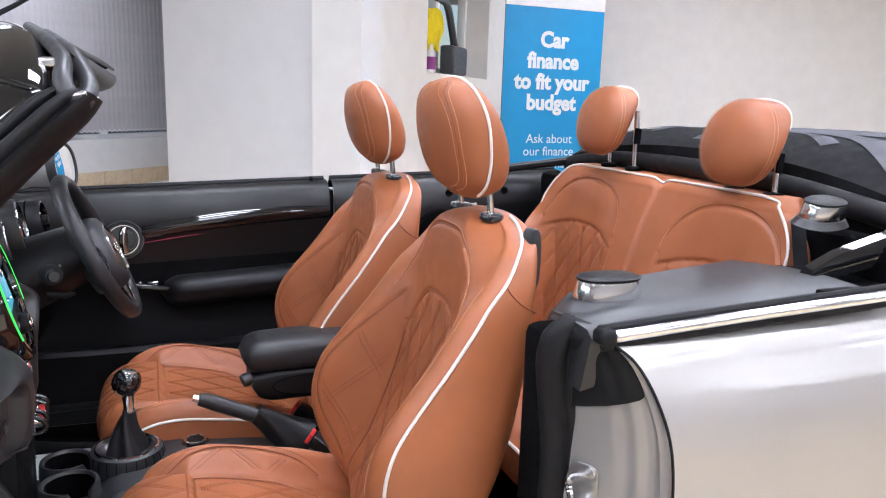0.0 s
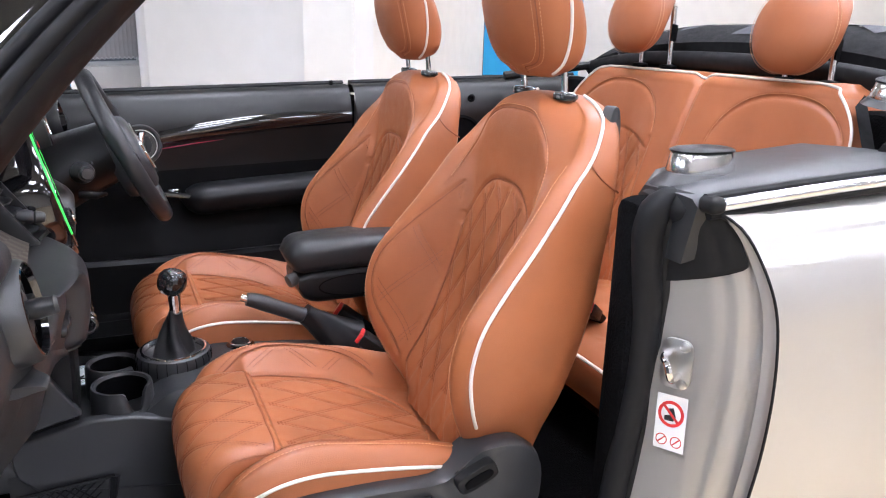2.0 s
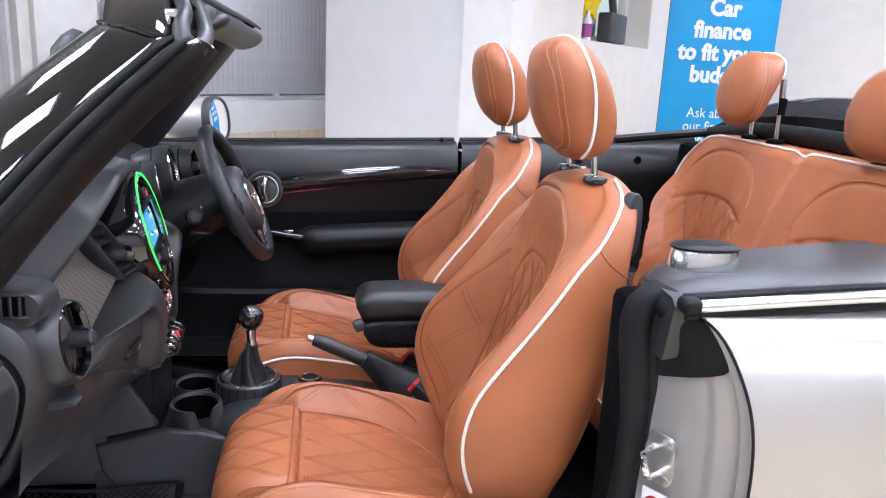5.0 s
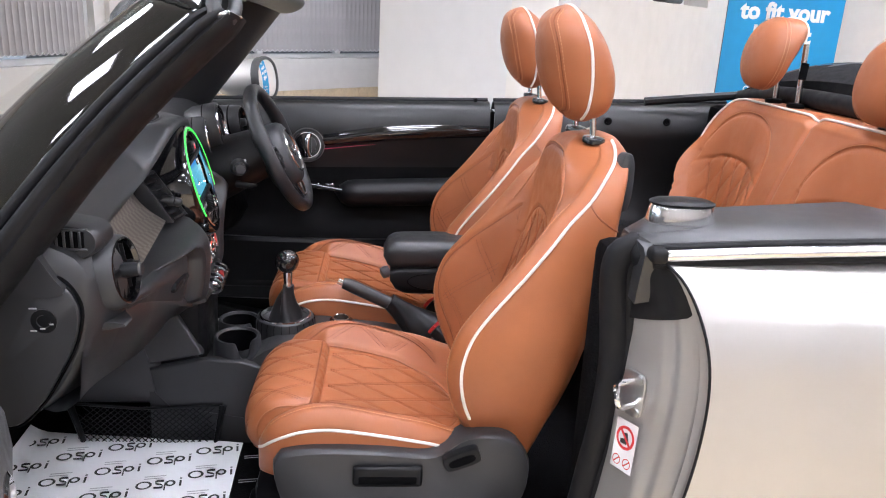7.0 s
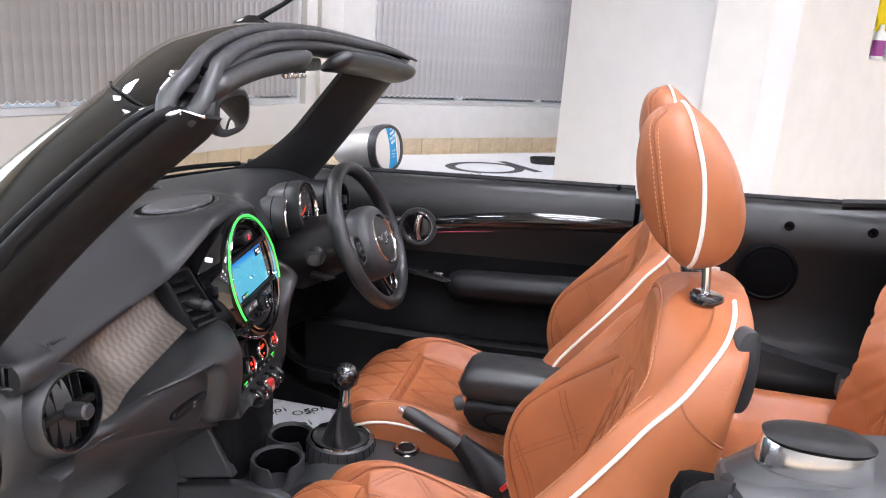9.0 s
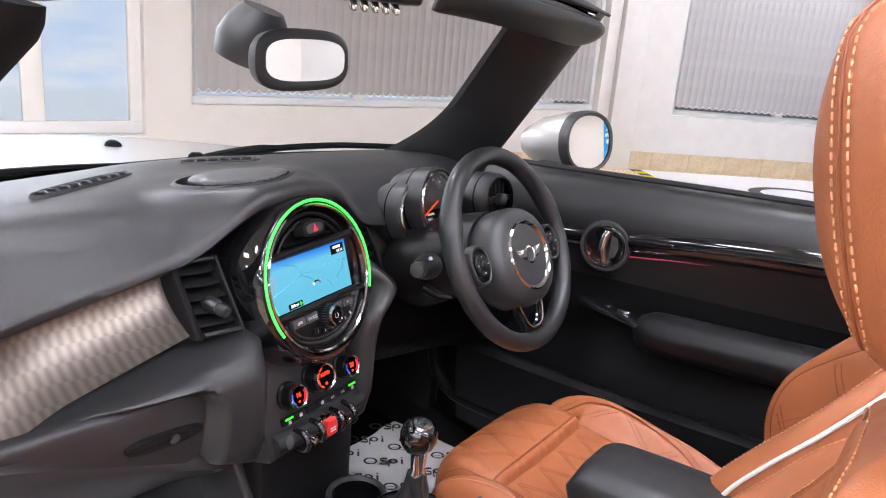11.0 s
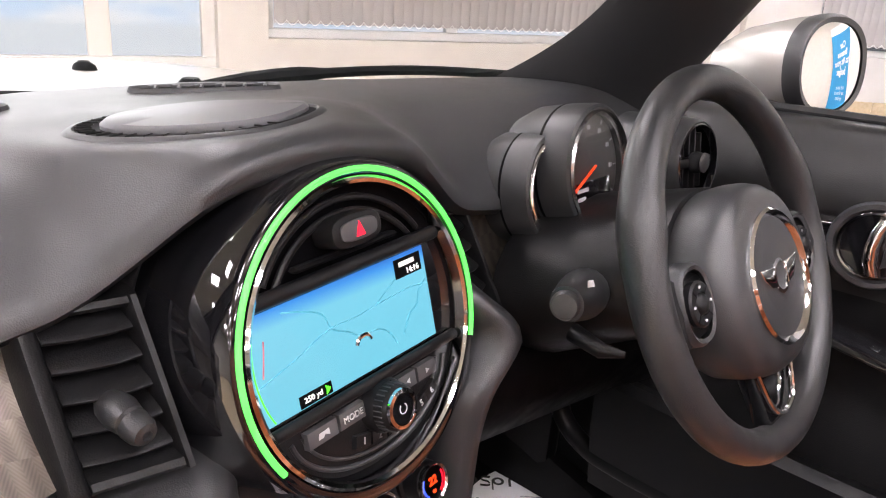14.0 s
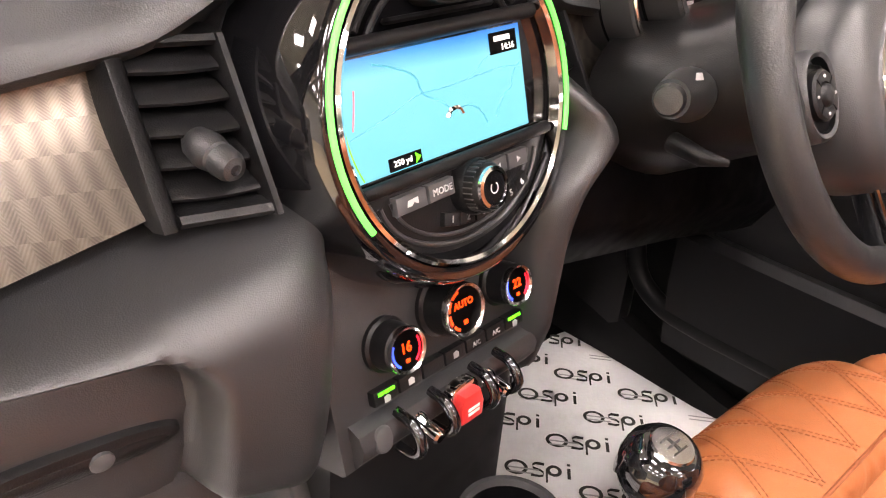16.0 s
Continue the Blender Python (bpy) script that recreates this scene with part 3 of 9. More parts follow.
# roll-up banner
ban = thing("roll_up_banner", (4.2, 5.5, 0), "blue roll-up banner advertising car finance", "banner")
MBAN = Matrix.Translation((3.63, 5.47, 0)) @ pose(0, 0, 0, 0, 0, 2)
part("sheet", box_bm(0, 1.16, 0, 0.004, 0.1, 2.22, 0, 1, MBAN), BLUE, ban, smooth=False)
part("white_head", box_bm(0, 1.16, -0.004, 0.006, 2.222, 2.42, 0, 1, MBAN), WHITE, ban, smooth=False)
part("base", box_bm(-0.02, 1.18, -0.10, 0.10, 0.004, 0.1, 0.02, 3, MBAN), SATIN, ban)
part("edge_strip", box_bm(-0.045, -0.004, -0.01, 0.02, 0.1, 2.42, 0.004, 1, MBAN), GREY, ban)
face = lambda x, z: MBAN @ Matrix.Translation((x, -0.003, z)) @ pose(0, 0, 0, 90, 0, 0)
for words, z in (("Car", 1.90), ("finance", 1.69), ("to fit your", 1.48), ("budget", 1.27)):
    text("slogan", words, 0.215, face(0.575, z), WHITE, ban, bold=0.009, depth=0.001)
for words, z in (("Ask about", 0.90), ("our finance", 0.77), ("options", 0.64)):
    text("slogan", words, 0.135, face(0.575, z), WHITE, ban, depth=0.001)

# printed floor mat with hazard tape on its edge
fm = thing("floor_sign", (-1.0, 6.5, 0), "large white printed floor sheet edged with hazard tape", "floor sign")
MFS = Matrix.Translation((-2.30, 7.25, 0.004)) @ pose(0, 0, 0, 0, 0, 43)
part("sheet", box_bm(0, 4.0, -2.0, 0, 0, 0.003, 0, 1, MFS), WHITE, fm, smooth=False)
for i in range(16):
    y = -0.06 - i * 0.12
    part("tape_stripe", box_bm(-0.06, 0.06, y - 0.06, y + 0.06, 0.001, 0.006, 0, 1, MFS), YELLOW if i % 2 else INK, fm, smooth=False)
ring_rows = [[MFS @ Vector((1.35 + r * math.cos(w) * 1.25, -1.0 + r * math.sin(w), 0.0045)) for w in np.linspace(0, 2 * math.pi, 40, endpoint=False)] for r in (0.30, 0.40)]
loft("printed_oval", ring_rows, INK, fm, caps=False)
part("printed_bar", box_bm(1.80, 1.92, -1.38, -0.62, 0.003, 0.005, 0, 1, MFS), INK, fm, smooth=False)
tube("printed_curve", [MFS @ Vector((x, y, 0.005)) for x, y in cat([(2.7, -0.7), (2.35, -0.62), (2.2, -0.85), (2.5, -1.0), (2.7, -1.2), (2.5, -1.4), (2.15, -1.32)], 30)], 0.06, INK, fm, flat=0.04, n=6)
for k in range(5):
    loft("printed_oval", [[MFS @ Vector((0.35 + 0.16 * k + r * math.cos(w), -1.35 + r * math.sin(w), 0.0045)) for w in np.linspace(0, 2 * math.pi, 20, endpoint=False)] for r in (0.045, 0.06)], INK, fm, caps=False)

# daylight outside: pale bright sky-blue distance
out = box("backdrop", -1.5, 15.5, 2.6, 2.7, -0.03, 7, OUTDOORS, bevel=0, m=MA)
tagged(out, kind="structure")


# ---- the car's body ----
car = thing("convertible_car", (0.9, 0, 0), "silver convertible with black windscreen frame and folded roof", "car")


def quarter():
    """Rear side skin with its rounded front edge at the door opening."""
    edge = cat([(0.862, -0.735, 0.968), (0.890, -0.765, 0.945), (0.915, -0.785, 0.90), (0.932, -0.805, 0.84), (0.938, -0.815, 0.77), (0.930, -0.825, 0.68), (0.912, -0.83, 0.58), (0.89, -0.82, 0.46), (0.83, -0.80, 0.36)], 40)
    rows = []
    for x, y, z in edge:
        row = []
        for i in range(24):
            s = i / 23
            X = x + (2.45 - x) * s
            yb = -0.735 - 0.015 * math.sin(math.pi * s)
            Z = z + (0.045 * s if z > 0.9 else 0.045 * s * max(0, (z - 0.4) / 0.5))
            bulge = -0.035 * math.sin(math.pi * min(1, s * 1.1)) * (1 if z < 0.9 else 0.3) + 0.16 * s ** 3
            row.append((X, y + bulge, Z))
        rows.append(row)
    return rows


loft("side_panel", quarter(), PAINT, car, "silver painted rear side panel", closed=False, caps=False, sharp=60)
# door jamb: from the skin's edge inwards, with shallow ridges
rows = []
outer = cat([(0.862, -0.735, 0.968), (0.890, -0.765, 0.945), (0.915, -0.785, 0.90), (0.932, -0.805, 0.84), (0.938, -0.815, 0.77), (0.930, -0.825, 0.68), (0.912, -0.83, 0.58), (0.89, -0.82, 0.46), (0.83, -0.80, 0.36)], 44)
inner = cat([(0.84, -0.675, 0.965), (0.845, -0.67, 0.94), (0.85, -0.665, 0.90), (0.852, -0.66, 0.84), (0.85, -0.66, 0.77), (0.846, -0.66, 0.68), (0.838, -0.66, 0.58), (0.82, -0.66, 0.46), (0.79, -0.66, 0.36)], 44)
for o, i in zip(outer, inner):
    row = []
    for k in range(26):
        s = k / 25
        p = o + (i - o) * s
        dip = 0.016 * math.sin(math.pi * min(1, s / 0.5)) if s < 0.5 else 0.0
        ridge = 0.004 * bump1(s - 0.34, 0.035) - 0.003 * bump1(s - 0.22, 0.03) + 0.003 * bump1(s - 0.12, 0.02)
        p = p + np.array([dip * 0.9 - ridge * 2, 0, 0])
        row.append(tuple(p))
    rows.append(row)
loft("door_jamb", rows, PAINT, car, "silver painted door jamb with pressed ridges", closed=False, caps=False, sharp=60)
tube("panel_edge_seal", outer + np.array([0.001, 0.0, 0]), 0.0022, RUBBER, car, n=8)
# rubber seal and black cover round the opening
seal = cat([(0.835, -0.672, 0.976), (0.815, -0.664, 0.962), (0.806, -0.655, 0.925), (0.812, -0.65, 0.86), (0.82, -0.65, 0.78), (0.818, -0.65, 0.68), (0.805, -0.65, 0.56), (0.785, -0.65, 0.44), (0.74, -0.65, 0.33)], 50)
seal = seal + np.array([0.020, 0.0, 0.0])
tube("weather_seal", seal, np.interp(np.linspace(0, 1, 50), [0, 0.06, 0.25, 1], [0.012, 0.024, 0.026, 0.019]), RUBBER, car, "black rubber door seal", n=14)
tube("weather_seal", seal[3:] + np.array([0.024, -0.012, 0]), 0.014, RUBBER, car, "black rubber door seal", n=10)
jamb_rows = rows
boot = []
for k, v in enumerate(np.linspace(0.6, 8.6, 22)):
    i, f = int(v), v - int(v)
    ra, rb_ = np.array(jamb_rows[i]), np.array(jamb_rows[i + 1])
    line = ra + (rb_ - ra) * f
    lo = 0.05 + 0.16 * smooth01(k / 12) + 0.62 * max(0.0, (k - 15.5) / 5.5) ** 3
    row = []
    for q in np.linspace(0, 1, 18):
        t = 25 * (lo + (1.0 - lo) * q)
        j = min(24, int(t))
        p = line[j] + (line[j + 1] - line[j]) * (t - j)
        lump = 0.005 * math.sin(math.pi * q) * (1 - k / 26) + 0.0015 * math.sin(9 * q + 0.5 * k) * (1 - k / 22)
        row.append((p[0] - 0.004 - lump, p[1] - 0.004 - 0.4 * lump, p[2]))
    e = row[-1]
    row += [(e[0] - 0.004, e[1] + 0.010, e[2]), (e[0] - 0.002, e[1] + 0.024, e[2])]
    boot.append(row)
lid_ = [[(x + 0.003, y + 0.004, z + (0.976 - z) * 0.6) for x, y, z in boot[0]], [(x + 0.010, y + 0.010, 0.982) for x, y, z in boot[0]], [(x + 0.035, y + 0.020, 0.984) for x, y, z in boot[0]]]
loft("seal_cover", lid_[::-1] + boot, RUBBER, car, "soft black rubber corner boot", closed=False, caps=False, sharp=80)
box("strip_end", 0.846, 0.874, -0.755, -0.722, 0.962, 0.986, RUBBER, car, "black strip end", 0.009, 4)
# striker, sticker
striker = slab("striker_plate", oval(0.024, 0.040, 32, 4.0), axis((0.868, -0.700, 0.722), (-0.87, -0.49, 0.0)), 0.004, SATIN, car, "bare metal door striker", 0.001)
MS = axis((0.868, -0.700, 0.722), (-0.87, -0.49, 0.0))
tube("striker_loop", [MS @ Vector(p) for p in cat([(-0.010, 0.018, 0.003), (-0.010, 0.018, 0.03), (0.0, 0.012, 0.042), (0.006, -0.006, 0.042), (0.006, -0.016, 0.03), (0.006, -0.018, 0.003)], 24)], 0.0055, CHROME, striker)
for y in (0.03, -0.03):
    lathe("bolt_head", [(0.008, 0.003), (0.008, 0.007), (0.004, 0.009)], MS @ Matrix.Translation((0.012, y, 0)), SATIN, striker, n=16)
MK = axis((0.861, -0.710, 0.629), (-0.89, -0.43, 0.13)) @ pose(0, 0, 0, 0, 0, 4)
stk = part("warning_sticker", box_bm(-0.024, 0.024, -0.043, 0.043, 0.001, 0.0016, 0, 1, MK), WHITE, car, "white airbag warning sticker", smooth=False)
loft("red_ring", [[MK @ Vector((r * math.cos(w), 0.014 + r * math.sin(w), 0.002)) for w in np.linspace(0, 2 * math.pi, 32, endpoint=False)] for r in (0.0155, 0.0205)], RED, stk, caps=False)
part("red_bar", box_bm(-0.018, 0.018, -0.002, 0.002, 0.0016, 0.0023, 0, 1, MK @ Matrix.Translation((0, 0.014, 0)) @ pose(0, 0, 0, 0, 0, -45)), RED, stk, smooth=False)
slab("black_symbol", [(-0.010, 0.003), (0.004, 0.003), (0.008, 0.010), (0.003, 0.024), (-0.004, 0.022), (-0.002, 0.012), (-0.010, 0.010)], MK @ Matrix.Translation((0, 0, 0.0017)), 0.0003, INK, stk)
for x in (-0.0115, 0.0115):
    loft("red_ring", [[MK @ Vector((x + r * math.cos(w), -0.028 + r * math.sin(w), 0.002)) for w in np.linspace(0, 2 * math.pi, 24, endpoint=False)] for r in (0.0075, 0.009)], RED, stk, caps=False)
    part("red_bar", box_bm(-0.008, 0.008, -0.001, 0.001, 0.0016, 0.0022, 0, 1, MK @ Matrix.Translation((x, -0.028, 0)) @ pose(0, 0, 0, 0, 0, 45)), RED, stk, smooth=False)

# waist: chrome strip and black deck behind the door
strip = cat([(0.855, -0.742, 0.972), (1.07, -0.757, 0.99), (1.38, -0.765, 1.007), (1.75, -0.745, 1.018), (2.2, -0.66, 1.02)], 30)
tube("waist_strip", strip, 0.0095, CHROME_SOFT, car, "polished chrome waist strip", n=12)
tube("waist_seal", strip + np.array([0, 0.002, -0.014]), 0.006, RUBBER, car, n=8)
tube("waist_seal", strip + np.array([0, 0.012, 0.009]), 0.007, RUBBER, car, n=8)
deck = []
for x, yo, yi, z in ((0.845, -0.728, -0.60, 0.972), (0.90, -0.733, -0.555, 0.985), (1.0, -0.742, -0.53, 0.995), (1.15, -0.749, -0.505, 1.0), (1.30, -0.752, -0.475, 1.003), (1.36, -0.752, -0.56, 1.004)):
    deck.append([(x, yo, z - 0.004), (x, yo + 0.012, z + 0.006), (x, (yo + yi) / 2, z + 0.009), (x, yi - 0.012, z + 0.006), (x, yi, z - 0.01), (x, yi - 0.01, z - 0.09), (x, yo + 0.02, z - 0.09)])
loft("rear_deck", deck, DASH, car, "black plastic deck behind the door opening")
box("deck_clip", 1.245, 1.315, -0.752, -0.735, 1.008, 1.018, DARK, car, bevel=0.003)


def roof_catch(x, y, z, turn=0.0, r=0.062, tilt=0.0):
    c = thing("roof_catch", (x, y, z - 0.03), "oval chrome ringed catch with a black lid", "roof catch", "roof catches")
    m = Matrix.Translation((x, y, z)) @ pose(0, 0, 0, tilt, 0, 0) @ pose(0, 0, 0, 0, 0, turn)
    ov = lambda a, h: [m @ Vector((p * 1.0, q * 1.0, h)) for p, q in oval(a, a * 0.62, 44, 2.4)]
    flare = 0.034 if r > 0.053 else 0.014
    loft("socket", [ov(r + flare, -0.050 if r > 0.053 else -0.032), ov(r + flare * 0.7, -0.036 if r > 0.053 else -0.028), ov(r + flare * 0.3, -0.026 if r > 0.053 else -0.022), ov(r + 0.002, -0.019)], DASH, c)
    loft("chrome_band", [ov(r - 0.001, -0.020), ov(r, -0.016), ov(r - 0.004, 0.004), ov(r - 0.006, 0.009), ov(r - 0.012, 0.0095)], CHROME_SOFT, c, "bright chrome band")
    loft("lid", [ov(r - 0.010, 0.009), ov(r - 0.003, 0.0115), ov(r - 0.0025, 0.0135), ov(r - 0.009, 0.0165), ov(r - 0.03, 0.0185), ov(0.004, 0.019)], TRIM, c, "black lid")
    return c


roof_catch(0.930, -0.632, 1.018, 0, 0.056)
roof_catch(1.47, -0.53, 1.112, 12, 0.052, 10)
roof_catch(1.65, 0.50, 1.13, -25, 0.05)

# floor pan, sill and inner sides
box("floor_pan", -0.75, 1.5, -0.66, 0.70, 0.20, 0.262, CARPET, car, bevel=0.01)
sill = []
for x in (-0.45, 0.0, 0.5, 0.80):
    sill.append([(x, -0.80, 0.24), (x, -0.80, 0.33), (x, -0.775, 0.36), (x, -0.70, 0.365), (x, -0.655, 0.34), (x, -0.64, 0.13), (x, -0.78, 0.13)])
loft("door_sill", sill, PAINT, car, "silver painted door sill")
box("inner_side", 0.80, 1.62, -0.655, -0.60, 0.135, 0.965, CARPET, car, bevel=0.02)
box("rear_bulkhead", 1.52, 1.60, -0.66, 0.70, 0.135, 1.06, CARPET, car, bevel=0.02)
box("outer_side", -0.30, 2.4, 0.80, 0.83, 0.2, 0.98, PAINT, car, bevel=0.01)
box("tail", 2.38, 2.45, -0.66, 0.72, 0.25, 1.0, PAINT, car, bevel=0.02)
box("nose", -1.95, -1.88, -0.66, 0.70, 0.25, 0.78, PAINT, car, bevel=0.03)

# windscreen frame
ws = thing("windscreen", (0.0, 0, 1.0), "raked windscreen in a gloss black frame, clear glass", "windscreen")


def pillar_rows():
    """Rounded blade from the dashboard's corner up to the header, with a concave foot."""
    rows = []
    for s in np.linspace(-0.25, 1.06, 32):
        # rear edge (by the door glass) and front edge (by the windscreen)
        foot = 0.75 * max(0.0, 0.56 - s) ** 2.2
        rear = np.array([-0.185 + 0.342 * s, 0.685 - 0.110 * s, 0.90 + 0.415 * s])
        front = np.array([-0.24 + 0.257 * s - 0.28 * foot, 0.548 - 0.093 * s - 0.46 * foot, 1.00 + 0.29 * s])
        d = front - rear
        out = np.array([-0.15, 0.9, 0.35])
        out /= np.linalg.norm(out)
        thick = 0.55
        ring = []
        for q, h in ((0, 0.0), (0.05, 0.02), (0.3, 0.038), (0.6, 0.036), (0.9, 0.018), (1.0, 0.0), (0.92, -0.018), (0.6, -0.03), (0.3, -0.034), (0.05, -0.02)):
            p = rear + d * q + out * h * thick
            ring.append((p[0], p[1], p[2]))
        rows.append(ring)
    return rows


loft("pillar", pillar_rows(), DASH, ws, "matt black inner pillar lining")


def near_point(s, a, h, u=0.0):
    """A point of the near pillar: s up its length, a forward from its rear edge, h outward and u inward, in metres."""
    rear = np.array([-0.115 + 0.315 * s, -(0.69 - 0.125 * s), 0.895 + 0.372 * s + 0.022 * math.sin(math.pi * max(0, s))])
    front = np.array([-0.27 + 0.325 * s, -(0.61 - 0.125 * s), 0.975 + 0.330 * s + 0.02 * math.sin(math.pi * max(0, s))])
    d = front - rear
    out = np.array([-0.15, -0.9, 0.35]) / 0.977
    return rear + d * (a / 0.19) + out * h + np.array([0, u, 0])


SKIN = [(0.030, 0.024), (0.040, 0.033), (0.060, 0.037), (0.085, 0.039), (0.115, 0.037), (0.145, 0.030), (0.168, 0.019), (0.183, 0.008), (0.190, -0.004), (0.178, -0.012), (0.150, -0.008), (0.100, -0.006), (0.060, -0.004)]
up = np.linspace(-0.25, 1.0, 30)
loft("pillar", [[tuple(near_point(s, a, h)) for a, h in SKIN][::-1] for s in up], BLACK_PAINT, ws, "gloss black outer pillar", sharp=80)
loft("pillar_lining", [[tuple(near_point(s, a, h)) for a, h in ((0.0, 0.010), (0.09, -0.004), (0.176, -0.013), (0.170, -0.022), (0.11, -0.036), (0.05, -0.036), (0.0, -0.020))][::-1] for s in up], TRIM, ws, "matt black inner pillar lining", sharp=80)
LIP = [(0.048, 0.030, 0), (0.045, 0.041, 0), (0.038, 0.045, 0), (0.031, 0.043, 0), (0.028, 0.034, 0), (0.025, 0.034, 0), (0.021, 0.044, 0), (0.013, 0.047, 0), (0.006, 0.044, 0.001), (0.003, 0.034, 0.003), (0.000, 0.034, 0.004), (-0.007, 0.039, 0.006), (-0.015, 0.034, 0.010), (-0.021, 0.022, 0.020), (-0.024, 0.008, 0.036), (-0.022, -0.002, 0.054), (-0.014, -0.008, 0.064), (0.0, -0.014, 0.064), (0.02, -0.010, 0.045), (0.03, 0.008, 0.02)]
lip_rows = []
for s in np.linspace(-0.35, 1.035, 36):
    k = 1.0 - 0.22 * smooth01((s - 0.97) / 0.065)
    lip_rows.append([tuple(near_point(s, 0.008 + (a - 0.008) * k, 0.018 + (h - 0.018) * k, 0.03 + (u - 0.03) * k)) for a, h, u in LIP][::-1])
loft("pillar_seal", lip_rows, RUBBER, ws, "ribbed black rubber pillar seal", sharp=70)
tube("seal_end_plate", [near_point(1.0, 0.012, 0.040, 0.004), near_point(1.028, -0.004, 0.034, 0.012), near_point(1.035, -0.016, 0.016, 0.030)], [0.002, 0.004, 0.002], CHROME_SOFT, ws, "bright metal seal end", n=8, flat=0.5)
# header: swept rail that curves down into the near pillar


def header_at(y):
    """Crown line of the header across the car."""
    u = (y - 0.02) / 0.58
    return np.array([0.055 + 0.105 * u * u, y, 1.382 + 0.012 * float(smooth01((y - 0.25) / 0.3)) - 0.062 * u * u - 0.012 * abs(u) ** 6])


HSEC = ((-0.075, -0.012), (-0.062, -0.001), (-0.04, 0.010), (-0.02, 0.015), (0.0, 0.018), (0.018, 0.017), (0.03, 0.012), (0.038, -0.010), (0.030, -0.030), (-0.03, -0.038), (-0.07, -0.028))
foot_ring = [near_point(1.0, a, h) for a, h in ((0.190, -0.004), (0.183, 0.008), (0.168, 0.019), (0.145, 0.030), (0.115, 0.037), (0.085, 0.039), (0.060, 0.037), (0.030, 0.024), (0.040, 0.0), (0.10, -0.006), (0.178, -0.012))]
hd = []
for k in np.linspace(0, 1, 12):
    y = -0.53 + 0.15 * k
    c = header_at(y)
    w = (1 - k) ** 1.6
    hd.append([tuple((c + np.array([a, 0, b])) * (1 - w) + f * w) for (a, b), f in zip(HSEC, foot_ring)])
for y in np.linspace(-0.365, 0.535, 32):
    c = header_at(y)
    hd.append([tuple(c + np.array([a, 0, b])) for a, b in HSEC])
loft("header_skin", hd, BLACK_PAINT, ws, "gloss black header skin", sharp=80)
tube("skin_joint", [np.array(p) + np.array([-0.001, -0.001, 0.001]) for p in foot_ring[:8]], 0.0012, RUBBER, ws, "fine dark joint line", n=6)
run = np.linspace(-0.46, 0.540, 34)
bead = [header_at(y) + np.array([0.036, 0, 0.010]) for y in run[::-1]] + [np.array(p) for p in ((0.180, -0.520, 1.326), (0.181, -0.560, 1.306), (0.185, -0.580, 1.288), (0.195, -0.578, 1.276), (0.206, -0.560, 1.280), (0.208, -0.532, 1.300))] + [header_at(y) + np.array([0.060, 0, 0.000]) for y in run]
n_b = 150
radii = np.interp(np.linspace(0, 1, n_b), [0, 0.06, 0.12, 0.46, 0.50, 0.54, 0.88, 0.94, 1.0], [0.3, 0.7, 1.0, 1.0, 1.25, 1.05, 1.0, 0.7, 0.3]) * 0.0098
tube("roof_seal", cat(np.array(bead), n_b), radii, SEAL, ws, "soft black rubber roof seal curling at its end", n=12)
tube("seal_groove", [header_at(y) + np.array([0.049, 0, 0.001]) for y in np.linspace(-0.49, 0.52, 30)], 0.0065, DARK, ws, "dark groove between the seals", n=8)
rows = []
for y in np.linspace(-0.500, 0.540, 40):
    p = header_at(y)
    k = min(1.0, 0.35 + 4.0 * (y + 0.50), 0.25 + 5.0 * (0.54 - y))
    rows.append([(p[0] + 0.04 + (a - 0.04) * k, p[1], p[2] - 0.015 + (b + 0.015) * k) for a, b in ((0.03, -0.004), (0.054, -0.007), (0.066, -0.010), (0.070, -0.018), (0.064, -0.028), (0.036, -0.036), (0.0, -0.038), (-0.01, -0.02))])
loft("header_lining", rows, DASH, ws, "soft black header lining", sharp=70)
# glass
gl = []
for s in np.linspace(0, 1, 8):
    gl.append([(-0.47 + 0.47 * s + (0.13 - 0.04 * s) * (y / 0.6) ** 2, y * (1 - 0.06 * s), 0.985 + 0.365 * s - (0.05 * s) * (y / 0.6) ** 2) for y in np.linspace(-0.62, 0.64, 25)])
g = loft("glass", gl, GLASS, ws, "clear windscreen glass", closed=False, caps=False)
g.visible_shadow = False
fr = [[(-0.47 + 0.47 * s + (0.13 - 0.04 * s) * (y / 0.6) ** 2 + 0.004, y * (1 - 0.06 * s), 0.985 + 0.365 * s - (0.05 * s) * (y / 0.6) ** 2) for y in np.linspace(-0.62, 0.64, 25)] for s in (-0.03, 0.0, 0.03, 0.06)]
loft("glass_border", fr, DARK, ws, "black printed border of the glass", closed=False, caps=False)
tube("glass_edge", [gl[0][i] for i in range(25)], 0.018, DARK, ws, "black lower glass edge", n=8)
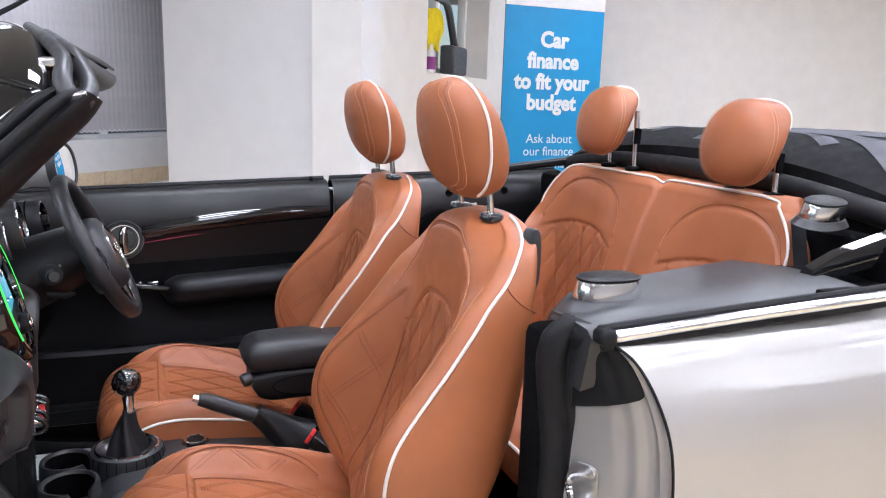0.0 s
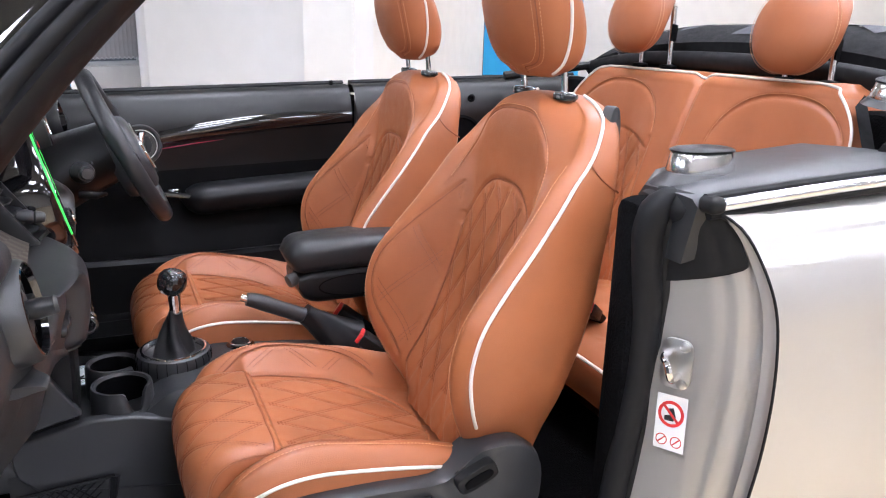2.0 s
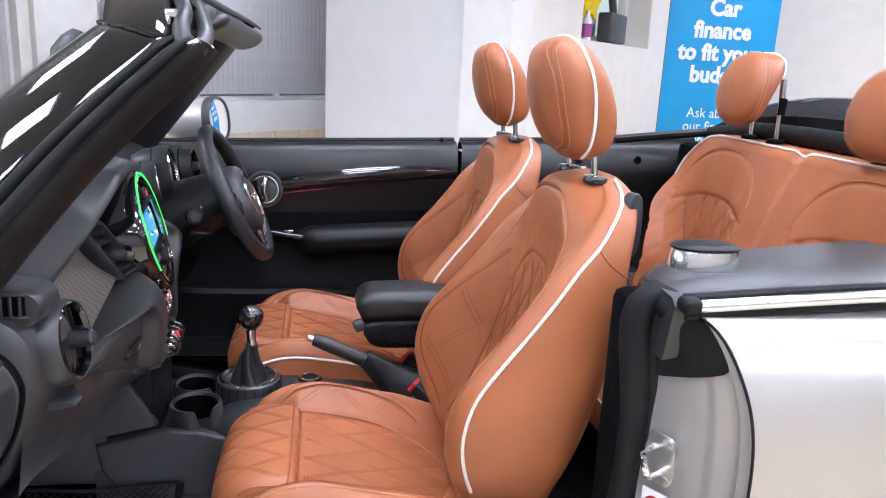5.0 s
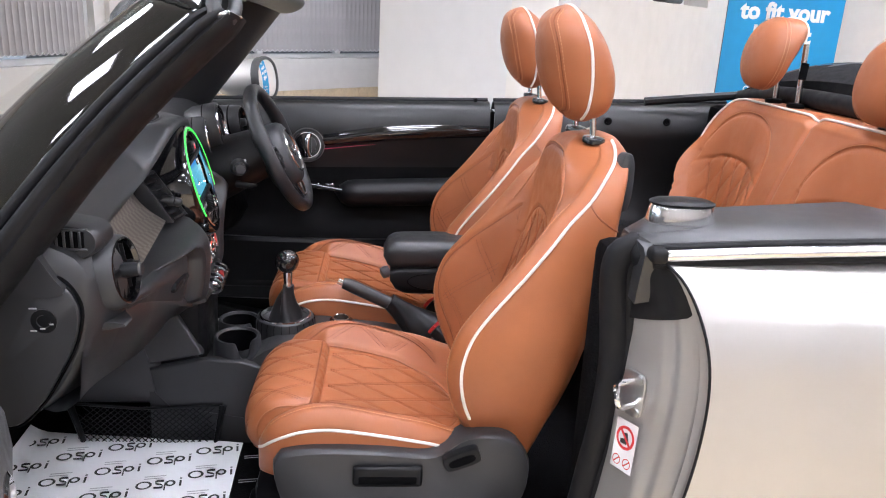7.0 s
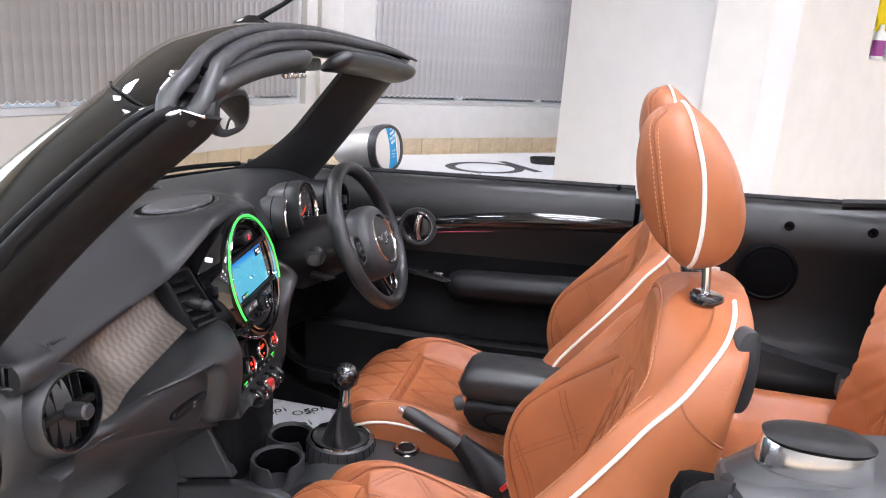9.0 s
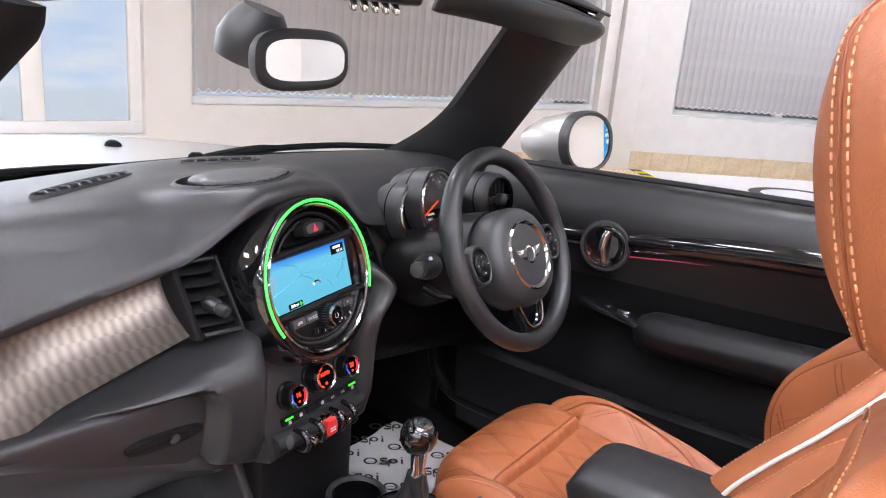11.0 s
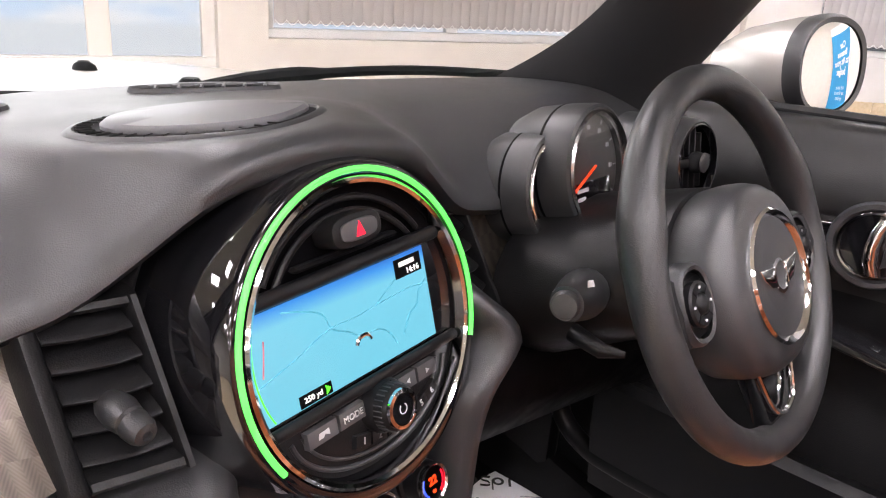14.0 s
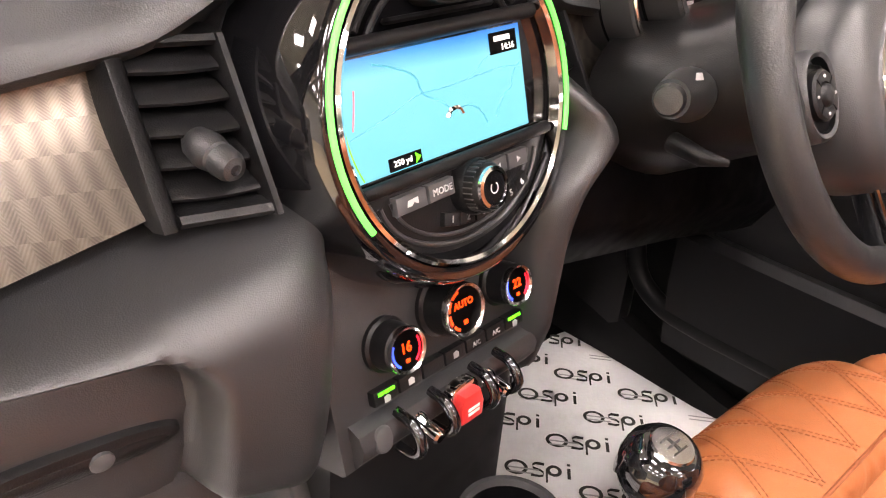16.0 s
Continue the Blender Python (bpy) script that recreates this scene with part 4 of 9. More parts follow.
# sun visors and the rear-view mirror
for y0, y1 in ((-0.500, -0.045), (0.12, 0.53)):
    rows = []
    for s in np.linspace(0, 1, 26):
        y = y0 + (y1 - y0) * s
        u = (y - 0.02) / 0.58
        k = math.sqrt(max(0.015, 1 - max(0, abs(2 * s - 1) - 0.86) ** 2 / 0.0196))
        c = np.array([0.126 + 0.066 * u * u, y, 1.334 - 0.048 * u * u])
        al, ac = np.array([0.88, 0, 0.475]), np.array([-0.475, 0, 0.88])
        rows.append([tuple(c + al * 0.040 * k * math.cos(w) + ac * (0.015 + 0.004 * math.cos(w)) * k ** 0.5 * math.sin(w)) for w in np.linspace(0, 2 * math.pi, 20, endpoint=False)])
    visor = loft("sun_visor", rows, DASH, ws, "folded black sun visor", sharp=80)
    tube("visor_seam", [r[10] for r in rows[3:-3]], 0.0014, TRIM, visor, n=6)
box("visor_clip", 0.150, 0.180, -0.515, -0.488, 1.314, 1.330, CHROME_SOFT, ws, "bright visor pivot", 0.005, 3)
MV = axis((-0.035, 0.010, 1.226), (0.960, 0.20, 0.02)) @ Matrix.Diagonal((0.98, 1.12, 0.9, 1))
mv = thing("rear_view_mirror", (-0.050, -0.005, 1.232), "black framed rear-view mirror below the header", "mirror")
ovm = lambda a, b, h: [MV @ Vector((p, q, h)) for p, q in oval(a, b, 44, 3.2)]
loft("shell", [ovm(0.002, 0.002, -0.055), ovm(0.05, 0.012, -0.05), ovm(0.095, 0.03, -0.034), ovm(0.118, 0.038, -0.012), ovm(0.122, 0.040, 0.002), ovm(0.116, 0.035, 0.006), ovm(0.103, 0.027, 0.005)], DASH, mv, caps=False)
loft("glass", [ovm(0.104, 0.027, 0.0065), ovm(0.05, 0.012, 0.0066)], MIRROR, mv, "mirror glass")
lathe("foot", [(0.05, -0.06), (0.055, -0.03), (0.045, 0.0), (0.03, 0.02)], axis((-0.09, -0.03, 1.275), (0.3, 0.1, 0.9)), DASH, mv, n=24)
box("console", 0.0, 0.12, -0.06, 0.09, 1.315, 1.34, TRIM, ws, "overhead switch console", 0.008, 3)
for i in range(5):
    lathe("toggle", [(0.004, 0), (0.006, 0.006), (0.006, 0.02), (0.003, 0.024)], axis((0.085, -0.03 + 0.022 * i, 1.322), (0.5, 0, -0.86)), CHROME, ws, n=12)
# aerial
an = thing("roof_aerial", (0.0, 0.05, 1.39), "short black whip aerial on the header", "aerial")
lathe("foot", [(0.032, 0), (0.028, 0.010), (0.016, 0.018), (0.008, 0.024)], Matrix.Translation((-0.01, 0.05, 1.388)) @ Matrix.Diagonal((1.5, 0.7, 1, 1)), GLOSS, an, n=28)
tube("whip", [(-0.002, 0.05, 1.405), (0.05, 0.05, 1.435), (0.20, 0.05, 1.53)], [0.006, 0.0045, 0.003], RUBBER, an, n=8)

# bonnet
bn = []
for s in np.linspace(0, 1, 16):
    x = -0.50 - 1.4 * s
    bn.append([(x + 0.12 * (y / 0.7) ** 2 * (1 - s), y, 0.985 - 0.02 * s - 0.17 * s ** 2.2 - (0.05 + 0.06 * s) * (abs(y) / 0.7) ** 3) for y in np.linspace(-0.72, 0.74, 29)])
loft("bonnet", bn, PAINT, car, "silver bonnet", closed=False, caps=False)
for sd, k in ((-1, 0), (1, -1)):
    wing = []
    for r in bn:
        x, y, z = r[k]
        wing.append([(x, y, z - 0.001), (x, y + sd * 0.030, z - 0.012), (x, y + sd * 0.065, z - 0.06), (x, y + sd * 0.080, z - 0.16), (x, y + sd * 0.082, 0.55), (x, y + sd * 0.070, 0.36), (x, y + sd * 0.040, 0.20)])
    loft("front_wing", wing if sd < 0 else [w[::-1] for w in wing], PAINT, car, "silver front wing", closed=False, caps=False)
nose = [[(p[0] - 0.10 * math.sin(math.pi * q), p[1] * (1 + 0.08 * math.sin(math.pi * q)), p[2] * (1 - q) + 0.20 * q) for p in bn[-1]] for q in np.linspace(0, 1, 10)]
loft("nose", nose, PAINT, car, "silver nose panel", closed=False, caps=False)
sc = [[(-0.40 + 0.11 * (y / 0.6) ** 2 - 0.10 * s, y, 0.968 + 0.010 * math.sin(math.pi * s) - 0.02 * (abs(y) / 0.7) ** 3) for y in np.linspace(-0.68, 0.70, 25)] for s in np.linspace(0, 1.25, 6)]
loft("scuttle", sc, DARK, car, "black scuttle below the windscreen", closed=False, caps=False)
for y in (-0.42, 0.16):
    tube("wiper_arm", cat([(-0.50, y, 0.985), (-0.46, y + 0.10, 1.005), (-0.41 , y + 0.30, 1.012), (-0.36, y + 0.52, 1.0)], 16), [0.011] * 5 + [0.007] * 11, DARK, car, "black wiper arm", n=8)
    lathe("wiper_cap", [(0.016, -0.01), (0.016, 0.012), (0.010, 0.018)], Matrix.Translation((-0.50, y, 0.985)), DARK, car, n=16)
lathe("washer_nozzle", [(0.022, 0), (0.018, 0.010), (0.008, 0.016)], Matrix.Translation((-0.78, 0.145, 0.972)) @ Matrix.Diagonal((1.2, 0.8, 1, 1)), DARK, car, n=20)

# door mirror on the far side
MW = axis((0.045, 0.866, 1.062), (0.957, -0.248, 0.13))
dm = thing("door_mirror", (0.0, 0.86, 0.98), "silver capped oval door mirror on a black foot", "mirror")
ovw = lambda a, b, h, dx=0, dy=0: [MW @ Vector((p + dx, q + dy, h)) for p, q in oval(a, b, 44, 2.3)]
loft("shell", [ovw(0.012, 0.010, -0.165, -0.045), ovw(0.042, 0.036, -0.150, -0.040), ovw(0.070, 0.060, -0.105, -0.026), ovw(0.084, 0.071, -0.045, -0.008), ovw(0.086, 0.073, -0.018)], PAINT, dm, "silver painted cap")
loft("rim", [ovw(0.087, 0.074, -0.022), ovw(0.088, 0.075, -0.006), ovw(0.083, 0.070, 0.003), ovw(0.075, 0.063, 0.001)], DASH, dm, "black rim", caps=False)
loft("glass", [ovw(0.0755 * k, 0.0635 * k, -0.001 + 0.0036 * (1 - k * k)) for k in np.linspace(1.0, 0.02, 14)], MIRROR, dm, "convex mirror glass", sharp=80)
loft("foot", [[(-0.02 + 0.05 * math.cos(w), 0.785, 0.985 + 0.022 * math.sin(w)) for w in np.linspace(0, 2 * math.pi, 16, endpoint=False)], [(-0.02 + 0.04 * math.cos(w), 0.83, 1.0 + 0.02 * math.sin(w)) for w in np.linspace(0, 2 * math.pi, 16, endpoint=False)], [(0.0 + 0.04 * math.cos(w), 0.86, 1.03 + 0.03 * math.sin(w)) for w in np.linspace(0, 2 * math.pi, 16, endpoint=False)]], DASH, dm)

# ---- the far door and its lining ----
door = thing("far_door", (0.3, 0.76, 0.3), "closed black lined driver's door with gloss trim", "car door")


def door_rows(x0, x1, n, prof):
    rows = []
    for x in np.linspace(x0, x1, n):
        lift = 0.035 * (x - 0.1)
        rows.append([(x, y, z + (lift if z > 0.6 else 0)) for y, z in prof])
    return rows


prof = cat([(0.80, 0.975), (0.785, 1.0), (0.755, 1.005), (0.728, 0.998), (0.708, 0.975), (0.695, 0.94), (0.69, 0.90), (0.70, 0.86), (0.712, 0.80), (0.715, 0.72), (0.70, 0.64), (0.675, 0.585), (0.668, 0.54), (0.69, 0.45), (0.70, 0.30), (0.72, 0.20)], 60)
k_in = int(np.argmin(np.abs(prof[20:, 1] - 0.862))) + 20
loft("lining", door_rows(-0.40, 0.792, 30, prof[:k_in + 1]), LINING, door, "soft black door lining", closed=False, caps=False)
loft("door_insert", door_rows(-0.40, 0.792, 30, prof[k_in:]), DOOR_INSERT, door, "dark cloth door insert", closed=False, caps=False)
loft("rear_lining", door_rows(0.806, 1.62, 20, prof), LINING, car, "soft black rear side lining", closed=False, caps=False)
box("shut_gap", 0.79, 0.808, 0.72, 0.80, 0.3, 1.0, DARK, car, bevel=0)
tube("waist_rubber", [(x, 0.785, 1.004 + 0.035 * (x - 0.1)) for x in np.linspace(-0.38, 0.79, 12)], 0.011, RUBBER, door, n=8)
tube("waist_rubber", [(x, 0.785, 1.004 + 0.035 * (x - 0.1)) for x in np.linspace(0.81, 1.62, 8)], 0.011, RUBBER, car, n=8)
lathe("lock_pin", [(0.006, 0), (0.006, 0.016), (0.003, 0.019)], Matrix.Translation((0.745, 0.752, 1.022)), DARK, door, n=12)
# gloss trim that sweeps back from the handle
for x0, x1 in ((0.246, 0.790), (0.060, 0.146)):
    rows = []
    for s in np.linspace(0, 1, 30):
        x = x0 + (x1 - x0) * s
        v = (x - 0.215) / 0.575
        zc = 0.885 + 0.052 * v + 0.012 * math.sin(math.pi * max(0.0, v))
        h = 0.021 + 0.004 * math.sin(math.pi * max(0.0, v))
        yb = 0.693 - 0.004 * math.sin(math.pi * max(0.0, v))
        rows.append([(x, yb + 0.012, zc - h), (x, yb + 0.003, zc - h), (x, yb - 0.004, zc - h * 0.75), (x, yb - 0.0075, zc - h * 0.2), (x, yb - 0.0075, zc + h * 0.25), (x, yb - 0.004, zc + h * 0.75), (x, yb + 0.003, zc + h), (x, yb + 0.012, zc + h)])
    loft("gloss_trim", rows, GLOSS, door, "gloss black sweeping trim", sharp=60)
tube("light_line", [(0.24 + 0.54 * s, 0.699, 0.857 + 0.046 * s + 0.010 * math.sin(math.pi * s)) for s in np.linspace(0, 1, 24)], 0.0016, mat("dim_red_light", (0.30, 0.02, 0.06), 0.5, emit=0.10), door, "dim red ambient light line", n=6)
MR = axis((0.196, 0.689, 0.872), (0.10, -0.99, 0.05))
hd_ring = lathe("handle_ring", [(0.053, -0.012), (0.056, 0.004), (0.053, 0.010), (0.047, 0.010), (0.044, 0.004)], MR, DASH, door, "round black handle surround", caps=False)
lathe("bowl", [(0.043, 0.004), (0.036, -0.004), (0.012, -0.008), (0.001, -0.008)], MR, GLOSS, hd_ring)
lathe("chrome_ring", [(0.0415, 0.006), (0.0425, 0.0095), (0.040, 0.0095), (0.0395, 0.006)], MR, CHROME, hd_ring, "chrome ring", caps=False)
rows = [[MR @ Vector((dx + 0.009 * math.cos(w), y, 0.006 + 0.010 * math.sin(w) + 0.010 * math.cos(y / 0.04 * 1.5))) for w in np.linspace(0, 2 * math.pi, 14, endpoint=False)] for y, dx in ((-0.036, 0.006), (-0.02, 0.0), (0, -0.002), (0.02, 0.0), (0.036, 0.006))]
loft("pull", rows, CHROME, hd_ring, "chrome pull handle")
slab("lock_button", [(0.012, -0.026), (0.024, -0.02), (0.030, 0.0), (0.024, 0.02), (0.012, 0.026)], MR, 0.008, DASH, hd_ring, bevel=0.002)
# armrest and switches
rows = []
for s in np.linspace(0, 1, 24):
    x = 0.285 + 0.50 * s
    k = min(1.0, (s / 0.10) ** 0.5) if s < 0.10 else 1.0
    zc, hh, ww = 0.722 + 0.028 * s, 0.052 * k, 0.062 * k
    rows.append([(x, 0.675 + ww * math.cos(w) * (1 if math.cos(w) < 0 else 0.6), zc + hh * math.sin(w) * (1.0 if math.sin(w) < 0 else 0.75)) for w in np.linspace(0, 2 * math.pi, 24, endpoint=False)])
loft("armrest", rows, TRIM, door, "padded black door armrest")
sw = slab("switch_panel", [(-0.07, -0.03), (0.07, -0.03), (0.085, -0.01), (0.085, 0.02), (-0.07, 0.028), (-0.085, 0.0)], Matrix.Translation((0.245, 0.665, 0.738)) @ pose(0, 0, 0, 0, 8, 0), 0.012, GLOSS, door, "gloss black switch panel", 0.004)
for dx in (-0.02, 0.025):
    box("window_switch", 0.245 + dx - 0.014, 0.245 + dx + 0.014, 0.655, 0.673, 0.747, 0.7525, CHROME_SOFT, sw, "chrome tipped window switch", 0.002)
lathe("mirror_knob", [(0.009, 0), (0.009, 0.005), (0.006, 0.007)], Matrix.Translation((0.19, 0.665, 0.75)), DASH, sw, n=16)
# lower pocket
rows = []
for s in np.linspace(0, 1, 16):
    x = -0.12 + 0.90 * s
    top = 0.55 + 0.03 * s + 0.02 * (1 - s) ** 3
    rows.append([(x, 0.70, top - 0.01), (x, 0.645, top), (x, 0.628, top - 0.01), (x, 0.632, top - 0.10), (x, 0.655, top - 0.22), (x, 0.70, top - 0.24)])
loft("door_pocket", rows, TRIM, door, "black door pocket")
# rear side: speaker, screw caps, arm recess
MSK = axis((1.15, 0.692, 0.86), (0, -1, 0))
lathe("speaker", [(0.075, -0.01), (0.078, 0.006), (0.070, 0.010), (0.066, 0.006), (0.03, 0.009), (0.001, 0.009)], MSK, DARK, car, "round black speaker grille")
for x, z in ((1.185, 0.99), (1.385, 0.995)):
    lathe("screw_cap", [(0.012, 0), (0.013, 0.004), (0.007, 0.004), (0.006, 0.001)], axis((x, 0.692, z), (0, -1, 0)), DARK, car, n=20)

# open near door, hinged at the pillar
nd = thing("near_door", (-0.28, -0.75, 0.3), "open passenger door with grey edge and black lining", "car door")
MND = Matrix.Translation((-0.27, -0.745, 0)) @ pose(0, 0, 0, 0, 0, 292)
rows = []
for s in np.linspace(0, 1, 20):
    x = 0.02 + 1.1 * s
    rows.append([MND @ Vector((x, y, z + 0.03 * s)) for y, z in ((0.0, 0.30), (0.005, 0.55), (0.012, 0.80), (0.03, 0.93), (0.06, 0.95), (0.105, 0.945), (0.122, 0.92), (0.118, 0.84), (0.122, 0.74), (0.145, 0.68), (0.150, 0.62), (0.138, 0.50), (0.135, 0.42), (0.11, 0.30))])
loft("shell", rows, mat("grey_door_lining", (0.09, 0.09, 0.094), 0.45, grain=0.0013, bump=0.3), nd)
lathe("speaker_ring", [(0.085, 0.0), (0.09, 0.01), (0.082, 0.014), (0.076, 0.006)], MND @ Matrix.Translation((0.17, 0.140, 0.56)) @ pose(0, 0, 0, -90, 0, 0), CHROME, nd, "chrome speaker ring", caps=False)

# ---- folded roof ----
st = thing("folded_soft_top", (1.9, 0, 1.0), "folded black fabric roof woven with grey bars", "soft top")


def top_z(x, y):
    return 1.235 - 0.05 * (abs(y - 0.03) / 0.6) ** 3 - 0.055 * max(0, (1.78 - x) / 0.16) ** 1.6 - 0.10 * max(0, (x - 2.1) / 0.35) ** 2 + 0.006 * math.sin(9 * x) * math.cos(5 * y)


nx, ny = 26, 48
top = [[(1.62 + 0.86 * i / (nx - 1), -0.58 + 1.24 * j / (ny - 1), top_z(1.62 + 0.86 * i / (nx - 1), -0.58 + 1.24 * j / (ny - 1))) for j in range(ny)] for i in range(nx)]
v, f = rings(top, False, False)
k = len(v)
under = [(x, y, 1.03) for x, y, z in v]
n = nx * ny
f2 = [tuple(i + n for i in q[::-1]) for q in f]
side = []
border = [j for j in range(ny)] + [i * ny + ny - 1 for i in range(1, nx)] + [(nx - 1) * ny + j for j in range(ny - 2, -1, -1)] + [i * ny for i in range(nx - 2, 0, -1)]
for a, b in zip(border, border[1:] + border[:1]):
    side.append((b, a, a + n, b + n))
from_py("folded_canvas", v + under, f + f2 + side, FABRIC, st)


def roof_bar(p, q, w):
    """A woven grey bar laid over the roof between two plan points."""
    p, q = np.array(p), np.array(q)
    d = (q - p) / np.linalg.norm(q - p)
    nrm = np.array([-d[1], d[0]])
    rows = []
    for s in np.linspace(0, 1, 30):
        c = p + (q - p) * s
        rows.append([(*(c + nrm * o), top_z(*(c + nrm * o)) + 0.003) for o in (-w / 2, -w / 4, 0, w / 4, w / 2)])
    loft("woven_bar", rows, FABRIC_LIGHT, st, "grey woven bar", closed=False, caps=False)


for p, q, w in (((1.70, -0.52), (2.36, 0.60), 0.08), ((1.70, 0.58), (2.36, -0.52), 0.08), ((1.66, 0.03), (2.4, 0.03), 0.14), ((2.03, -0.55), (2.03, 0.60), 0.12), ((1.72, -0.30), (2.1, 0.30), 0.04), ((1.72, 0.36), (2.1, -0.24), 0.04)):
    roof_bar(p, q, w)
tube("front_bow", cat([(1.60, -0.60, 1.09), (1.60, -0.3, 1.125), (1.60, 0.05, 1.135), (1.60, 0.4, 1.125), (1.60, 0.64, 1.09)], 24), 0.025, RUBBER, st, "padded black roof bow", n=12)
arm_rows = []
for x, y, z, h in ((1.335, -0.635, 1.012, 0.010), (1.40, -0.630, 1.026, 0.020), (1.55, -0.622, 1.052, 0.027), (1.75, -0.612, 1.078, 0.028), (2.0, -0.595, 1.10, 0.024)):
    arm_rows.append([(x, y - 0.010, z - h), (x, y - 0.014, z), (x, y - 0.008, z + h), (x, y + 0.010, z + h + 0.004), (x, y + 0.018, z), (x, y + 0.010, z - h)])
loft("roof_arm", arm_rows, GLOSS, st, "gloss black roof arm", sharp=40)
box("roof_well", 1.34, 1.66, -0.74, -0.45, 0.86, 0.985, DARK, car, bevel=0.01)
for yy in (0.63,):
    tube("roof_arm", cat([(1.30, yy + 0.06, 1.06), (1.6, yy, 1.10), (2.0, yy - 0.05, 1.14)], 14), 0.014, TRIM, st, "gloss black roof arm", n=8)


# ---- seats ----
def stitches(name, pts, material, parent, label="", r=0.0009, dash=0.0042, gap=0.0022):
    """A row of thread dashes along a line, as one mesh."""
    P = np.array(pts, float)
    L = np.concatenate([[0], np.cumsum(np.linalg.norm(np.diff(P, axis=0), axis=1))])
    at = lambda s: np.array([np.interp(s, L, P[:, k]) for k in range(3)])
    V, Fc = [], []
    s = 0.0
    while s + dash < L[-1]:
        v, f = rings(tube_rows([at(s), at(s + dash / 2), at(s + dash)], [r * 0.7, r, r * 0.7], 5))
        o = len(V)
        V += v
        Fc += [tuple(i + o for i in q) for q in f]
        s += dash + gap
    if V:
        tagged(from_py(name, V, Fc, material, parent, label), kind="stuff")


def front_seat(cy, dx, label, dxc=0.0, dzc=0.0):
    """Bucket seat centred on y = cy; dx moves its back along the car, dxc and dzc its cushion."""
    seat = thing("front_seat", (0.45 + dx, cy, 0.135), label, "car seat", "front seats")
    # ---------- cushion ----------
    W, PAD = 0.232, 0.152
    cc = cy - math.copysign(0.020, cy)
    nx, ny = 150, 190
    x0, x1 = 0.218, 0.72
    pipe_z = [tuple(p) for p in cat([(0.20, 0.462), (0.228, 0.494), (0.25, 0.516), (0.275, 0.531), (0.31, 0.542), (0.36, 0.546), (0.42, 0.540), (0.48, 0.531), (0.54, 0.520), (0.60, 0.501), (0.72, 0.47)], 60)]
    pz = lambda x: float(np.interp(x, [p[0] for p in pipe_z], [p[1] for p in pipe_z]))
    pad_edge = lambda x: PAD * math.sqrt(max(0.0, 1 - max(0.0, (x - 0.47) / 0.155) ** 2))
    bol_edge = lambda x: PAD + 0.004 + 0.042 * max(0.0, math.sin(math.pi * min(1, max(0, (x - 0.245) / 0.345)))) ** 0.6

    def cushion(x, y):
        """Height of the upper skin at (x, y), y from the seat's middle."""
        a = abs(y)
        crest = pz(x) + 0.030 + 0.008 * bump1(x - 0.36, 0.09)
        mid = 0.538 - 0.066 * max(0.0, (x - 0.33) / 0.27) ** 1.25 - 0.006 * (1 - min(1.0, a / PAD) ** 2)
        if x < 0.325:                        # dips under the thigh pad
            mid -= 0.035 * smooth01((0.325 - x) / 0.03)
        k = smooth01((a - PAD + 0.012) / 0.062)
        z = mid + (crest - mid) * k
        z -= 0.034 * max(0, (a - 0.200) / (W - 0.200)) ** 2.2
        edge = pad_edge(x)
        if a < edge - 0.004:
            z += 0.004 * smooth01((edge - a) / 0.03) - 0.0013 * quilt(y, x, 0.074, 0.138, 0.006)
        elif PAD + 0.008 < a < bol_edge(x) - 0.004 and 0.26 < x < 0.575:
            z -= 0.0018 * quilt(a - 0.16, x - 0.02, 0.075, 0.15, 0.006)
        z -= 0.0045 * bump1(a - edge, 0.0034) * (x < 0.64)
        z -= 0.0022 * bump1(a - 0.208, 0.003)
        if 0.25 < x < 0.585:
            z -= 0.0045 * bump1(a - bol_edge(x), 0.0035)
        return z + dzc

    rows = []
    xs = x0 + (x1 - x0) * np.linspace(0, 1, nx)
    width = lambda x: W - 0.060 * (1 - math.sqrt(max(0.0, 1 - max(0.0, (x0 + 0.066 - x) / 0.067) ** 2))) - 0.035 * smooth01((x - 0.52) / 0.18)
    X = lambda x: x + dxc
    for x in xs:
        w = width(x)
        zs = min(pz(x) + dzc - 0.01, 0.505 + dzc)
        row = [(X(x), cc - w + 0.012, 0.42)] + [(X(x), cc - w - 0.002, 0.42 + (zs - 0.42) * q) for q in (0.3, 0.6, 0.9)]
        row += [(X(x), cc - w + 2 * w * j / (ny - 1), cushion(x, -w + 2 * w * j / (ny - 1)) - 0.020 * max(0.0, 1 - (x - x0) / 0.03) ** 2) for j in range(ny)]
        row += [(X(x), cc + w + 0.002, 0.42 + (zs - 0.42) * q) for q in (0.9, 0.6, 0.3)] + [(X(x), cc + w - 0.012, 0.42)]
        rows.append(row)
    first = rows[0]
    rows = [[(p[0] + 0.030, p[1], min(p[2], 0.425)) for p in first], [(p[0] + 0.004, p[1], 0.42 + (p[2] - 0.42) * 0.6) for p in first]] + rows
    cu = loft("cushion", rows, LEATHER, seat, "tan leather seat cushion with quilted middle", sharp=70)
    for s in (-1, 1):
        pip = [(X(x), cc + s * (width(x) + 0.0015), pz(x) + dzc - 0.002) for x in np.concatenate([np.linspace(0.222, 0.26, 14), np.linspace(0.27, 0.612, 40)])]
        tube("piping", pip, 0.0031, PIPING, cu, "white leather piping", n=8)
        lin = [(X(x), cc + s * min(0.208, width(x) - 0.012), cushion(x, min(0.208, width(x) - 0.012)) + 0.0016) for x in np.linspace(0.245, 0.60, 60)]
